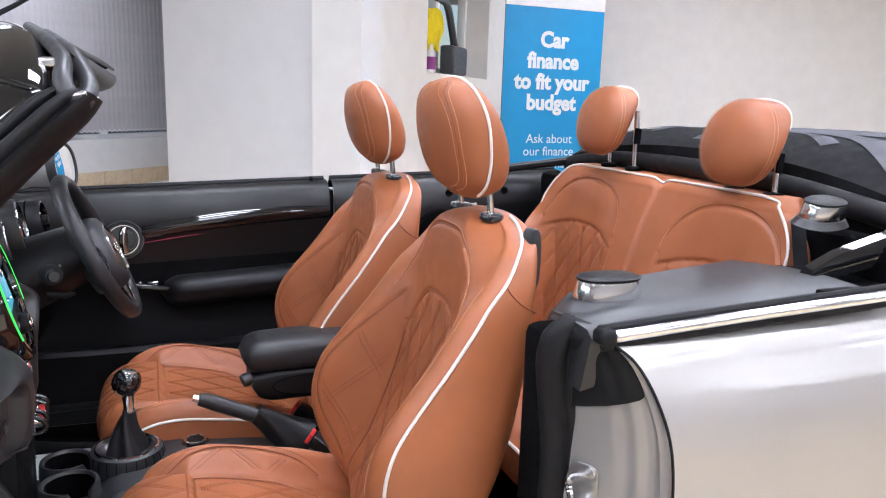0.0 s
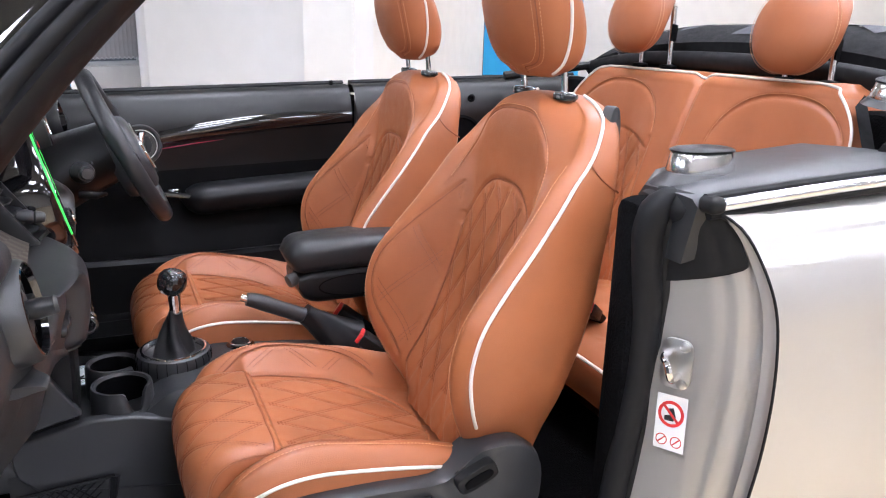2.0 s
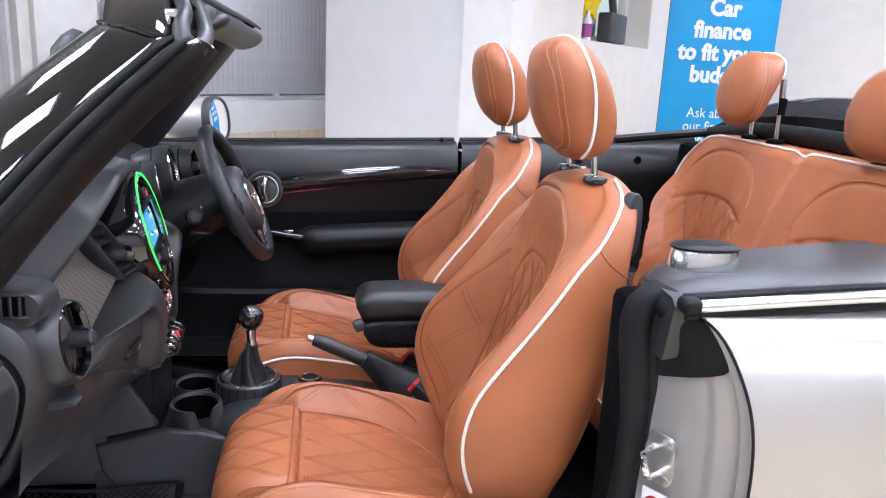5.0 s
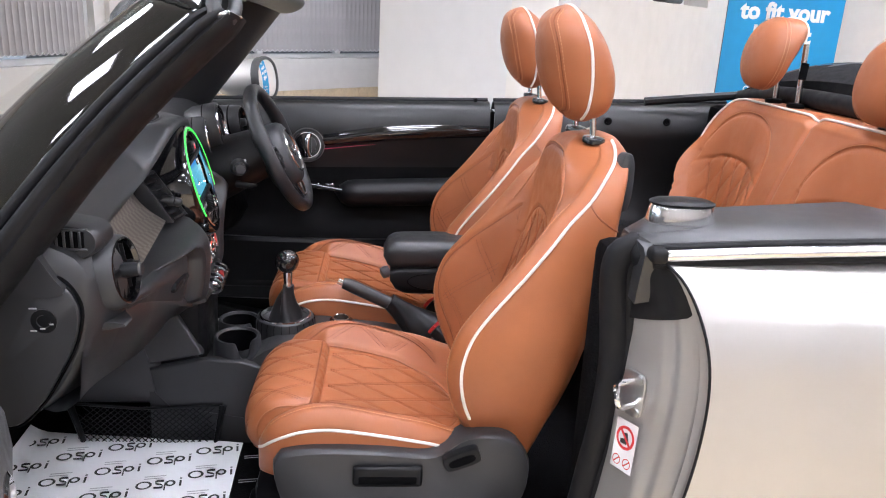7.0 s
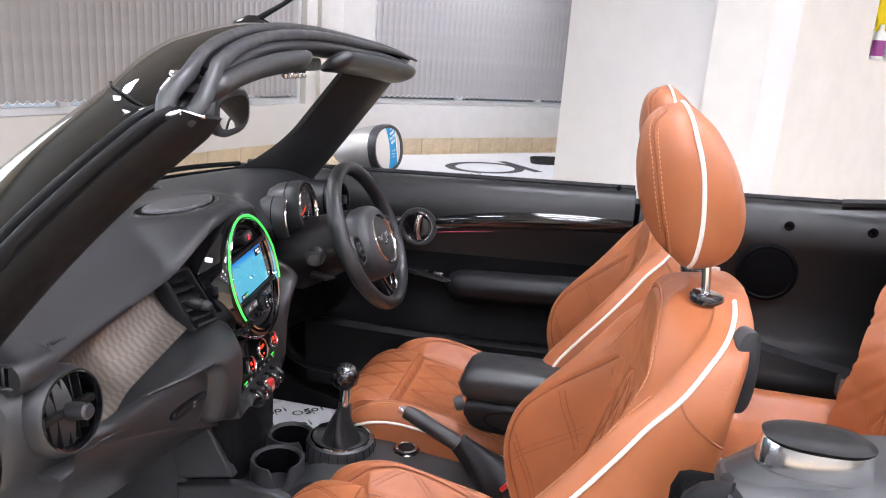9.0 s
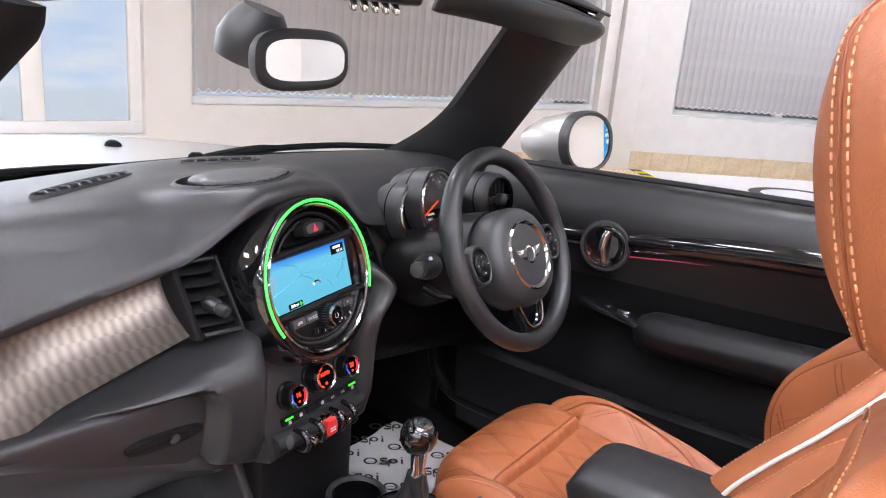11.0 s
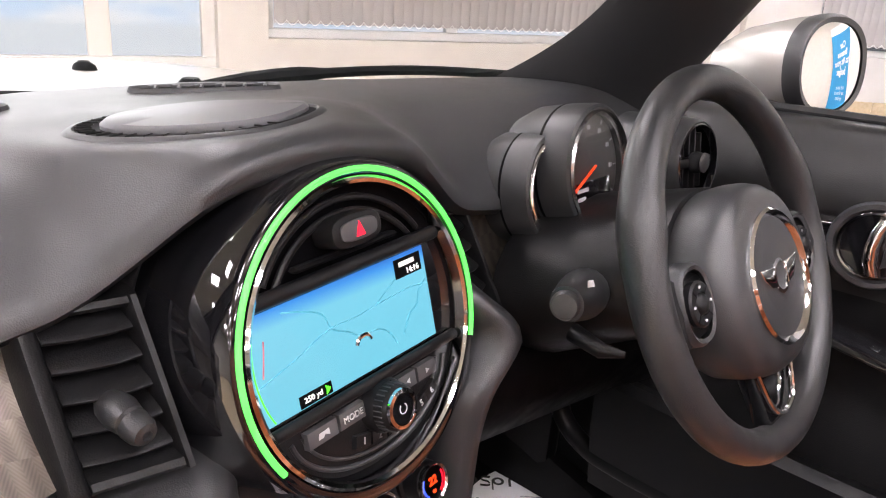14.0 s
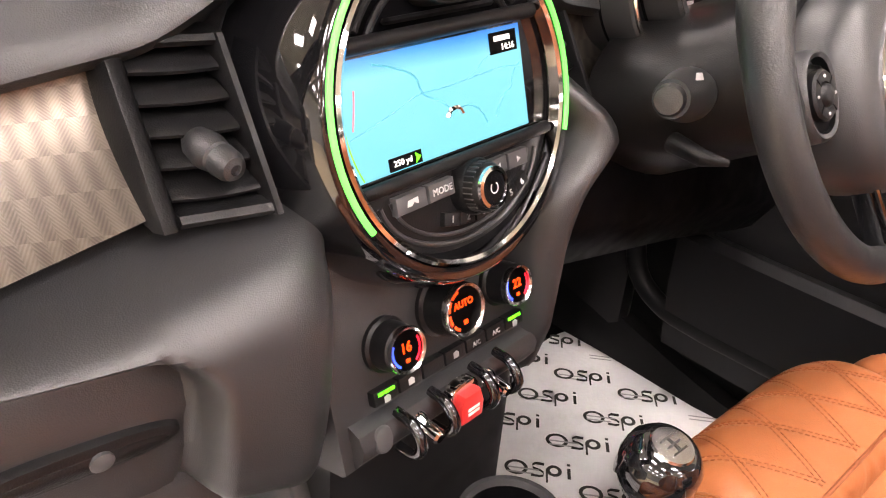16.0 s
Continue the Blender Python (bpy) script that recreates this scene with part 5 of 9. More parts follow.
        stitches("stitching", lin, THREAD, cu, "light tan thread")
        rim_line = [(X(x), cc + s * pad_edge(x), cushion(x, pad_edge(x)) + 0.002) for x in np.concatenate([np.linspace(0.33, 0.56, 40), np.linspace(0.565, 0.6249, 40)])]
        tube("bolster_seam", [(X(x), cc + s * bol_edge(x), cushion(x, bol_edge(x)) + 0.0032) for x in np.linspace(0.256, 0.582, 60)], 0.0017, LEATHER_SEAM, cu, n=5)
        stitches("stitching", [(X(x), cc + s * (bol_edge(x) + 0.007), cushion(x, bol_edge(x) + 0.007) + 0.001) for x in np.linspace(0.26, 0.58, 60)], LEATHER_SEAM, cu, "brown thread", 0.0010, 0.0048, 0.0016)
        tube("pad_seam", rim_line, 0.0014, LEATHER_SEAM, cu, n=5)
    # thigh pad: a rounded block that stands proud and rolls over at its front
    prof = cat([(0.331, 0.520), (0.331, 0.540), (0.322, 0.556), (0.30, 0.561), (0.26, 0.562), (0.225, 0.558), (0.198, 0.544), (0.181, 0.520), (0.175, 0.492), (0.181, 0.462), (0.205, 0.440), (0.25, 0.425)], 90)
    run = np.concatenate([[0], np.cumsum(np.linalg.norm(np.diff(prof, axis=0), axis=1))])
    nrm = np.gradient(prof, axis=0)
    nrm = np.stack([nrm[:, 1], -nrm[:, 0]], 1) / np.linalg.norm(nrm, axis=1)[:, None]
    HP = 0.158

    def thigh(i, t, lift=0.0):
        """Point of the thigh pad: i along its roll, t from -1 to 1 across."""
        px, pz_ = prof[i]
        y = HP * math.copysign(abs(t) ** 0.98, t)
        e = max(0.0, (abs(t) - 0.84) / 0.16)
        d = -0.0014 * quilt(y, 0.331 - run[i], 0.074, 0.138, 0.006) * (abs(t) < 0.93) * (0.02 < run[i] < 0.24) - 0.016 * e ** 2.4 + lift
        back = 0.026 * abs(t) ** 5 * smooth01((0.30 - px) / 0.10)
        return (X(px + nrm[i][0] * d + back), cc + y * (1 - 0.05 * smooth01((0.47 - pz_) / 0.05)), pz_ + nrm[i][1] * d + dzc)

    def skirt(i, t):
        p = thigh(i, t)
        return [(p[0] + 0.004 * q, p[1] - t * 0.006 * q, p[2] + (min(p[2], 0.43) - p[2]) * q) for q in (0.35, 1.0)]

    tp = loft("thigh_pad", [skirt(i, -1)[::-1] + [thigh(i, t) for t in np.linspace(-1, 1, 150)] + skirt(i, 1) for i in range(90)], LEATHER, cu, "proud quilted thigh pad", closed=False, caps=False, sharp=80)
    tube("pad_welt", [thigh(12, t, 0.0005) for t in np.linspace(-0.985, 0.985, 60)], 0.0022, LEATHER_SEAM, tp, n=6)
    for s in (-1, 1):
        tube("pad_welt", [thigh(i, s * 0.985, 0.001) for i in range(12, 78, 2)], 0.0022, LEATHER, tp, n=6)
    tube("pad_welt", [thigh(72, t, 0.001) for t in np.linspace(-0.985, 0.985, 50)], 0.0022, LEATHER, tp, n=6)

    def thread_runs(fn, ok, span, host):
        """Double rows of quilting thread where ok() allows."""
        run = []
        for q in span:
            p = fn(q)
            if ok(*p):
                run.append(p)
            else:
                if len(run) > 3:
                    yield run
                run = []
        if len(run) > 3:
            yield run

    for s1 in (1, -1):
        for k in range(-9, 12):
            for off in (-0.0033, 0.0033):
                fn = lambda x: (x, 0.074 * (k - s1 * x / 0.138) + off)
                ok = lambda x, y: abs(y) < pad_edge(x) - 0.008 and x > 0.340
                for seg in thread_runs(fn, ok, np.linspace(0.335, 0.63, 90), cu):
                    stitches("stitching", [(X(x), cc + y, cushion(x, y) + 0.0009) for x, y in seg], LEATHER_SEAM, cu, "brown quilting thread", 0.0008, 0.0044, 0.0018)
                seg = [(i, fn(0.331 - run[i])[1] / HP) for i in range(14, 68)]
                for on in thread_runs(lambda q: q, lambda i, t: abs(t) < 0.90, seg, tp):
                    stitches("stitching", [thigh(i, t, 0.0009) for i, t in on], LEATHER_SEAM, tp, "brown quilting thread", 0.0008, 0.0044, 0.0018)
    for sd in (-1, 1):
        for s1 in (1, -1):
            for k in range(-6, 8):
                for off in (-0.0033, 0.0033):
                    fn = lambda x: (x, 0.16 + 0.075 * (k - s1 * (x - 0.02) / 0.15) + off)
                    ok = lambda x, y: PAD + 0.012 < y < bol_edge(x) - 0.005 and 0.265 < x < 0.575
                    for seg in thread_runs(fn, ok, np.linspace(0.26, 0.58, 80), cu):
                        stitches("stitching", [(X(x), cc + sd * y, cushion(x, y) + 0.0010) for x, y in seg], LEATHER_SEAM, cu, "brown quilting thread", 0.0010, 0.0048, 0.0014)
    # ---------- backrest ----------
    Z = np.linspace(0.47, 1.088, 190)
    fx = lambda z, tab: float(np.interp(z, [t[0] for t in tab], [t[1] for t in tab]))
    sm = lambda tab: [tuple(p) for p in cat(tab, 60)]
    front = sm([(0.47, 0.625), (0.53, 0.640), (0.60, 0.668), (0.70, 0.708), (0.80, 0.742), (0.88, 0.762), (0.96, 0.772), (1.03, 0.779), (1.075, 0.795), (1.092, 0.825)])
    crest = sm([(0.47, 0.655), (0.52, 0.624), (0.56, 0.604), (0.604, 0.586), (0.656, 0.575), (0.702, 0.577), (0.754, 0.594), (0.806, 0.632), (0.863, 0.680), (0.917, 0.721), (0.961, 0.753), (0.998, 0.788), (1.036, 0.816), (1.06, 0.836), (1.079, 0.848), (1.092, 0.852)])
    back = sm([(0.46, 0.748), (0.51, 0.765), (0.606, 0.795), (0.69, 0.820), (0.79, 0.844), (0.886, 0.862), (0.97, 0.872), (1.03, 0.884), (1.07, 0.893), (1.092, 0.885)])
    wide = sm([(0.46, 0.185), (0.535, 0.203), (0.60, 0.226), (0.66, 0.236), (0.75, 0.239), (0.81, 0.233), (0.87, 0.226), (0.93, 0.220), (0.97, 0.213), (1.0, 0.203), (1.036, 0.184), (1.06, 0.156), (1.079, 0.112), (1.092, 0.06)])
    N = 180
    arch_z = lambda y: 0.932 - 0.10 * min(1.0, abs(y) / 0.124) ** 3.0
    ins_y = lambda z: 0.124 + 0.012 * smooth01((0.62 - z) / 0.1)
    bol_y = lambda z, w: ins_y(z) + (w * 0.85 - ins_y(z)) * max(0.0, math.sin(math.pi * min(1, max(0, (z - 0.53) / 0.385)))) ** 0.6

    def skin(z, t):
        """Front skin across the seat: t from -1 to 1."""
        w, c, b = fx(z, wide), fx(z, front), fx(z, crest)
        y = w * t
        a = abs(t)
        k = smooth01((a - 0.47) / 0.42)
        x = c + (b - c) * k
        if a > 0.90:
            x += 0.020 * ((a - 0.90) / 0.10) ** 2
        arch, ins = arch_z(y), ins_y(z)                       # top and sides of the quilted insert
        bol = bol_y(z, w)
        ay = abs(y)
        if ay < ins - 0.004 and z < arch - 0.006:
            x += 0.0026 * quilt(y, z, 0.060, 0.125, 0.006)
        elif ins + 0.008 < ay < bol - 0.006:
            x += 0.0030 * quilt(ay, z, 0.072, 0.15, 0.006)
        if z < 0.85:
            x += 0.0075 * bump1(ay - ins, 0.004)
        if 0.55 < z < 0.91:
            x += 0.0050 * bump1(ay - bol, 0.0035)
        x += 0.0055 * bump1(z - arch, 0.004) * (ay < ins + 0.004)
        up = 1.062 - 0.155 * (ay / 0.160) ** 3.5
        x += 0.0035 * bump1(z - up, 0.0035) * (ay < 0.164) * (z > 0.86)
        return x, y

    rows = []
    ts = np.linspace(-1, 1, N)
    for z in Z:
        w, bk = fx(z, wide), fx(z, back)
        c = fx(z, front)
        row = []
        for t in ts:
            x, y = skin(z, t)
            row.append((x + dx, cy + y, z))
        xe = skin(z, 1)[0]
        bk = max(bk, xe + 0.004)
        for q in (0.25, 0.5, 0.75, 0.9):
            row.append((xe + (bk - xe) * q + dx, cy + w * (1 - 0.05 * q ** 3), z))
        for t in (0.85, 0.6, 0.3, 0, -0.3, -0.6, -0.85):
            row.append((bk + 0.012 * (1 - t * t) + dx, cy + w * t, z))
        for q in (0.9, 0.75, 0.5, 0.25):
            row.append((xe + (bk - xe) * q + dx, cy - w * (1 - 0.05 * q ** 3), z))
        rows.append(row)
    tip = rows[-1]
    mx = sum(p[0] for p in tip) / len(tip)
    rows.append([(mx + (p[0] - mx) * 0.55, cy + (p[1] - cy) * 0.55, 1.0915) for p in tip])
    rows.append([(mx + (p[0] - mx) * 0.12, cy + (p[1] - cy) * 0.12, 1.0925) for p in tip])
    br = loft("backrest", rows, LEATHER, seat, "tan leather backrest with quilted middle and deep bolsters", sharp=75)
    for s in (-1, 1):
        pip = []
        for z in np.concatenate([np.linspace(0.575, 1.04, 50), np.linspace(1.045, 1.088, 20)]):
            sl = (fx(z + 0.002, wide) - fx(z - 0.002, wide)) / 0.004
            nn = 1 / math.hypot(1, sl)
            pip.append((fx(z, crest) + 0.024 + dx, cy + s * (fx(z, wide) + 0.0016 * nn), z - 0.0022 * sl * nn * (z > 0.95)))
        tube("piping", pip, 0.0031, PIPING, br, "white leather piping", n=8)
        ln = [(skin(z, s * 0.89)[0] - 0.0012 + dx, cy + skin(z, s * 0.89)[1], z) for z in np.linspace(0.53, 0.99, 90)]
        stitches("stitching", ln, THREAD, br, "light tan thread")
        # seam across the side panel
        sd = []
        for q in np.linspace(0.05, 0.97, 20):
            z = 1.0 - 0.055 * q
            xe, bk = skin(z, 1)[0], fx(z, back)
            sd.append((xe + (bk - xe) * q + dx, cy + s * (fx(z, wide) * (1 - 0.05 * q ** 3) + 0.0006), z))
        tube("side_seam", sd, 0.0016, LEATHER_SEAM, br, n=6)
    for s1 in (1, -1):
        for k in range(-12, 26):
            for off in (-0.003, 0.003):
                run = []
                for z in np.linspace(0.545, 0.93, 80):
                    y = 0.060 * (k - s1 * z / 0.125) + off * 1.1
                    if abs(y) < 0.118 and z < arch_z(y) - 0.009:
                        w = fx(z, wide)
                        run.append((skin(z, y / w)[0] - 0.0008 + dx, cy + y, z))
                    else:
                        if len(run) > 3:
                            stitches("stitching", run, LEATHER_SEAM, br, "brown quilting thread", 0.0010, 0.0048, 0.0014)
                        run = []
                if len(run) > 3:
                    stitches("stitching", run, LEATHER_SEAM, br, "brown quilting thread", 0.0010, 0.0048, 0.0014)
    for sd in (-1, 1):
        for s1 in (1, -1):
            for k in range(-14, 16):
                for off in (-0.0033, 0.0033):
                    run = []
                    for z in np.linspace(0.56, 0.90, 90):
                        y = 0.072 * (k - s1 * z / 0.15) + off
                        w = fx(z, wide)
                        if ins_y(z) + 0.010 < y < bol_y(z, w) - 0.008:
                            run.append((skin(z, sd * y / w)[0] - 0.0010 + dx, cy + sd * y, z))
                        else:
                            if len(run) > 3:
                                stitches("stitching", run, LEATHER_SEAM, br, "brown quilting thread", 0.0010, 0.0048, 0.0014)
                            run = []
                    if len(run) > 3:
                        stitches("stitching", run, LEATHER_SEAM, br, "brown quilting thread", 0.0010, 0.0048, 0.0014)
    ins_line = []
    for y in np.linspace(-0.124, 0.124, 60):
        z = arch_z(y)
        ins_line.append((skin(z, y / fx(z, wide))[0] - 0.002 + dx, cy + y, z))
    tube("insert_seam", ins_line, 0.0016, LEATHER_SEAM, br, n=5)
    for sd in (-1, 1):
        tube("insert_seam", [(skin(z, sd * ins_y(z) / fx(z, wide))[0] - 0.002 + dx, cy + sd * ins_y(z), z) for z in np.linspace(0.54, 0.832, 40)], 0.0018, LEATHER_SEAM, br, n=5)
        edge_line = [(skin(z, sd * bol_y(z, fx(z, wide)) / fx(z, wide))[0] - 0.0015 + dx, cy + sd * bol_y(z, fx(z, wide)), z) for z in np.linspace(0.56, 0.905, 70)]
        tube("bolster_seam", edge_line, 0.0015, LEATHER_SEAM, br, n=5)
    arch_line = []
    for y in np.linspace(-0.160, 0.160, 110):
        z = 1.062 - 0.155 * (abs(y) / 0.160) ** 3.5 + 0.007
        arch_line.append((skin(z, y / fx(z, wide))[0] - 0.001 + dx, cy + y, z))
    stitches("stitching", arch_line, THREAD, br, "light tan thread")
    arch_seam = []
    for y in np.linspace(-0.160, 0.160, 110):
        z = 1.062 - 0.155 * (abs(y) / 0.160) ** 3.5
        arch_seam.append((skin(z, y / fx(z, wide))[0] - 0.0005 + dx, cy + y, z))
    tube("arch_seam", arch_seam, 0.0012, LEATHER_SEAM, br, n=5)
    # lever housing on the outer shoulder
    # ---------- headrest ----------
    hf = sm([(1.120, 0.802), (1.135, 0.785), (1.148, 0.769), (1.178, 0.750), (1.218, 0.737), (1.257, 0.732), (1.298, 0.736), (1.318, 0.750), (1.328, 0.768), (1.332, 0.784)])
    hb_ = sm([(1.120, 0.832), (1.130, 0.854), (1.145, 0.872), (1.17, 0.880), (1.195, 0.880), (1.22, 0.874), (1.26, 0.857), (1.298, 0.831), (1.316, 0.811), (1.327, 0.796), (1.332, 0.788)])
    hw = sm([(1.120, 0.055), (1.133, 0.085), (1.155, 0.103), (1.20, 0.113), (1.25, 0.116), (1.285, 0.108), (1.312, 0.085), (1.326, 0.050), (1.332, 0.012)])

    def head(z, w, lift=0.0):
        """Point of the headrest at height z, w radians round from behind."""
        xf, xb, hy = fx(z, hf), fx(z, hb_), fx(z, hw)
        xm, hd = (xf + xb) / 2, (xb - xf) / 2
        c, s_ = math.cos(w), math.sin(w)
        y = (hy + lift) * math.copysign(abs(s_) ** 0.86, s_)
        return np.array([xm + dx + (hd + lift) * math.copysign(abs(c) ** 0.86, c) + 0.006 * (y / 0.12) ** 2, cy + y, z])

    HZ = np.concatenate([1.120 + 0.02 * np.linspace(0, 1, 9) ** 1.6, np.linspace(1.145, 1.300, 22), 1.332 - 0.029 * np.linspace(1, 0, 12) ** 1.8])
    rows = [[tuple(head(z, w)) for w in np.linspace(0, 2 * math.pi, 72, endpoint=False)] for z in HZ]
    hr = loft("headrest", rows, LEATHER, seat, "rounded tan leather headrest", sharp=80)

    def hline(tab, lift):
        """Line over the headrest whose distance along the car follows a table by height."""
        tab = sm(tab)
        zs = np.linspace(1.126, tab[-1][0], 60)
        def at(z, s_):
            xf, xb = fx(z, hf), fx(z, hb_)
            q = min(0.98, max(-0.98, (fx(z, tab) - (xf + xb) / 2) / ((xb - xf) / 2)))
            w = math.acos(math.copysign(abs(q) ** (1 / 0.86), q))
            return head(z, s_ * w, lift)
        return [at(z, -1) for z in zs] + [at(z, 1) for z in zs[::-1]]

    tube("piping", hline([(1.12, 0.812), (1.18, 0.812), (1.22, 0.808), (1.26, 0.801), (1.30, 0.790), (1.331, 0.783)], 0.0012), 0.0028, PIPING, hr, "white leather piping", n=8)
    tube("seam", hline([(1.12, 0.790), (1.15, 0.780), (1.20, 0.764), (1.25, 0.752), (1.30, 0.745), (1.322, 0.760)], 0.0004), 0.0011, LEATHER_SEAM, hr, n=5)
    for o in (-0.004, 0.004):
        stitches("stitching", hline([(z, x + o) for z, x in ((1.12, 0.790), (1.15, 0.780), (1.20, 0.764), (1.25, 0.752), (1.30, 0.745), (1.322, 0.760))], 0.0007), THREAD, hr, "light tan thread")
    for s in (-1, 1):
        x = 0.842 + dx
        post = tube("post", [(x, cy + s * 0.070, 1.06), (x - 0.004, cy + s * 0.070, 1.11), (x - 0.014, cy + s * 0.070, 1.19)], 0.0062, CHROME, seat, "chrome headrest post", n=14)
        lathe("collar", [(0.021, -0.008), (0.0225, 0.000), (0.0205, 0.004), (0.015, 0.006), (0.008, 0.0065)], Matrix.Translation((x, cy + s * 0.070, 1.090)) @ pose(0, 0, 0, 0, 6, 0), GLOSS, post, "black plastic collar", n=32)
    # ---------- plinth and controls ----------
    for s in (-1, 1):
        o = cat([(0.255, 0.490), (0.275, 0.508), (0.34, 0.516), (0.45, 0.514), (0.555, 0.508), (0.60, 0.534), (0.63, 0.552), (0.69, 0.551), (0.728, 0.522), (0.742, 0.47), (0.72, 0.40), (0.60, 0.375), (0.40, 0.375), (0.29, 0.385), (0.262, 0.43)], 60, True)
        cap = 0.60 if s * cy > 0 else 0.455
        ring = lambda y, k: [(0.48 + (p[0] - 0.48) * k + dx, cy + s * y, 0.45 + (min(p[1], cap) - 0.45) * k) for p in o]
        rws = [ring(0.180, 0.96), ring(0.228, 1.0), ring(0.240, 0.985), ring(0.245, 0.95), ring(0.246, 0.6), ring(0.246, 0.05)]
        pl = loft("plinth", rws if s > 0 else [r[::-1] for r in rws], DASH, seat, "black plastic seat plinth")
        if s * cy > 0:                      # the outer side carries the levers
            yy = cy + s * 0.246
            box("lever_recess", 0.405 + dx, 0.535 + dx, min(yy, yy + s * 0.012), max(yy, yy + s * 0.012), 0.450, 0.493, TRIM, pl, "height lever", 0.008, 3)
            box("lever_slot", 0.415 + dx, 0.525 + dx, min(yy, yy + s * 0.0135), max(yy, yy + s * 0.0135), 0.457, 0.474, DARK, pl, "dark finger slot", 0.003, 2)
            m = Matrix.Translation((0.607 + dx, yy, 0.512)) @ pose(0, 0, 0, 90, 0, 0) @ pose(0, 0, 0, 0, 0, 22)
            slab("tilt_lever", oval(0.036, 0.017, 32, 4.0), m @ Matrix.Translation((0, 0, -0.012 if s > 0 else -0.006)), 0.024, TRIM, pl, "tilt lever", 0.004)
            slab("lever_grip", oval(0.026, 0.008, 28, 3.0), m @ Matrix.Translation((0, 0, -0.018 if s > 0 else 0.014)), 0.006, DARK, pl)
    box("seat_rail", 0.20 + dx, 0.72 + dx, cy - 0.20, cy - 0.15, 0.26, 0.38, DARK, seat, bevel=0.01)
    box("seat_rail", 0.20 + dx, 0.72 + dx, cy + 0.15, cy + 0.20, 0.26, 0.38, DARK, seat, bevel=0.01)
    box("seat_pan", 0.22 + dx, 0.72 + dx, cy - 0.235, cy + 0.235, 0.36, 0.44, DARK, seat, bevel=0.015)
    # tilt handle at the backrest's outer shoulder
    s = -1 if cy < 0 else 1
    hn = slab("fold_handle", oval(0.018, 0.055, 32, 2.6), axis((0.880 + dx, cy + s * 0.140, 1.025), (0.35, s * 0.94, 0.0)), 0.020, DASH, seat, "black fold-forward handle", 0.006)
    return seat


front_seat(-0.315, 0.0, "tan leather passenger seat with white piping and quilted middle")
front_seat(0.352, 0.026, "tan leather driver's seat with white piping and quilted middle", -0.044, 0.018)

# rear bench
bench = thing("rear_bench", (1.25, 0.02, 0.135), "tan leather rear bench with quilted panels and white piping", "rear seat")


def rear_arch(half):
    """Height of the outer arch of each rear seat, half a width from its middle."""
    return 0.93 + 0.142 * math.sqrt(max(0.0, 1 - (half / 0.191) ** 2.4))


def rear_skin(y, z):
    """Front skin of the rear backrest: two shallow dished seats either side of a ridge."""
    u = y - 0.02
    t = (z - 0.50) / 0.60
    x = 1.335 + 0.165 * t - 0.02 * math.sin(math.pi * min(1, t)) 
    half = abs(abs(u) - 0.29)
    x += 0.020 * (1 - smooth01((half - 0.06) / 0.12)) * smooth01(1 - (z - 0.9) / 0.18)
    x += 0.010 * bump1(u, 0.007)
    arch = rear_arch(half)
    if half < 0.19:
        x += 0.006 * bump1(z - arch, 0.005)
    if z < 0.94:
        x += 0.006 * bump1(half - 0.190, 0.005)
    if half < 0.182 and z < 0.945 - 0.03 * (half / 0.16) ** 2:
        x += 0.0055 * quilt(u, z, 0.07, 0.13, 0.006)
    x += 0.005 * bump1(z - (0.945 - 0.03 * (half / 0.16) ** 2), 0.005) * (half < 0.186)
    return x


rows = []
for z in np.concatenate([np.linspace(0.46, 1.08, 140), np.linspace(1.084, 1.108, 6)]):
    row = []
    wl = -0.47
    wr = 0.545 - 0.08 * smooth01((0.97 - z) / 0.25)
    sh = 0.10 * max(0, (z - 0.98) / 0.13) ** 2
    for y in np.linspace(wl + sh, wr - sh, 220):
        a = min(y - wl - sh, wr - sh - y)
        x = rear_skin(y, min(z, 1.08)) - 0.05 * max(0, 1 - a / 0.08) ** 2 * smooth01((1.0 - z) / 0.12)
        if z > 1.08:
            x += 0.03 * ((z - 1.08) / 0.028) ** 2
        row.append((x, y, z - 0.012 * bump1(y - 0.02, 0.02) * smooth01((z - 1.0) / 0.1)))
    row += [(1.60, wr - sh, z), (1.60, wl + sh, z)]
    rows.append(row)
rb = loft("backrest", rows, LEATHER, bench, "tan leather rear backrest", sharp=70)
pts = [(rear_skin(y, 1.08) + 0.032 - 0.004, y, 1.108 - 0.012 * bump1(y - 0.02, 0.02) - 0.0) for y in np.linspace(-0.37, 0.46, 80)]
lip_x = lambda y, z: rear_skin(y, min(z, 1.08)) + 0.03 * max(0.0, (z - 1.08) / 0.028) ** 2 - 0.003
down = [0.955, 0.99, 1.02, 1.045, 1.065, 1.08, 1.092, 1.101]
side_l = [(lip_x(-0.44, z), -0.47 + 0.10 * max(0.0, (z - 0.98) / 0.13) ** 2 + 0.002, z) for z in down]
side_r = [(lip_x(0.50, z), 0.545 - 0.10 * max(0.0, (z - 0.98) / 0.13) ** 2 - 0.002, z) for z in down]
pts = side_l + [(p[0] - 0.006, p[1], p[2] - 0.001) for p in pts[4:-4]] + side_r[::-1]
tube("piping", cat(pts, 150), 0.0032, PIPING, rb, "white leather piping", n=8)
for c in (-0.27, 0.31):
    ln = []
    for y in np.linspace(c - 0.1905, c + 0.1905, 120):
        half = abs(abs(y - 0.02) - 0.29)
        z = rear_arch(half) + 0.008
        ln.append((rear_skin(y, z) - 0.001, y, z))
    stitches("stitching", ln, THREAD, rb, "light tan thread")
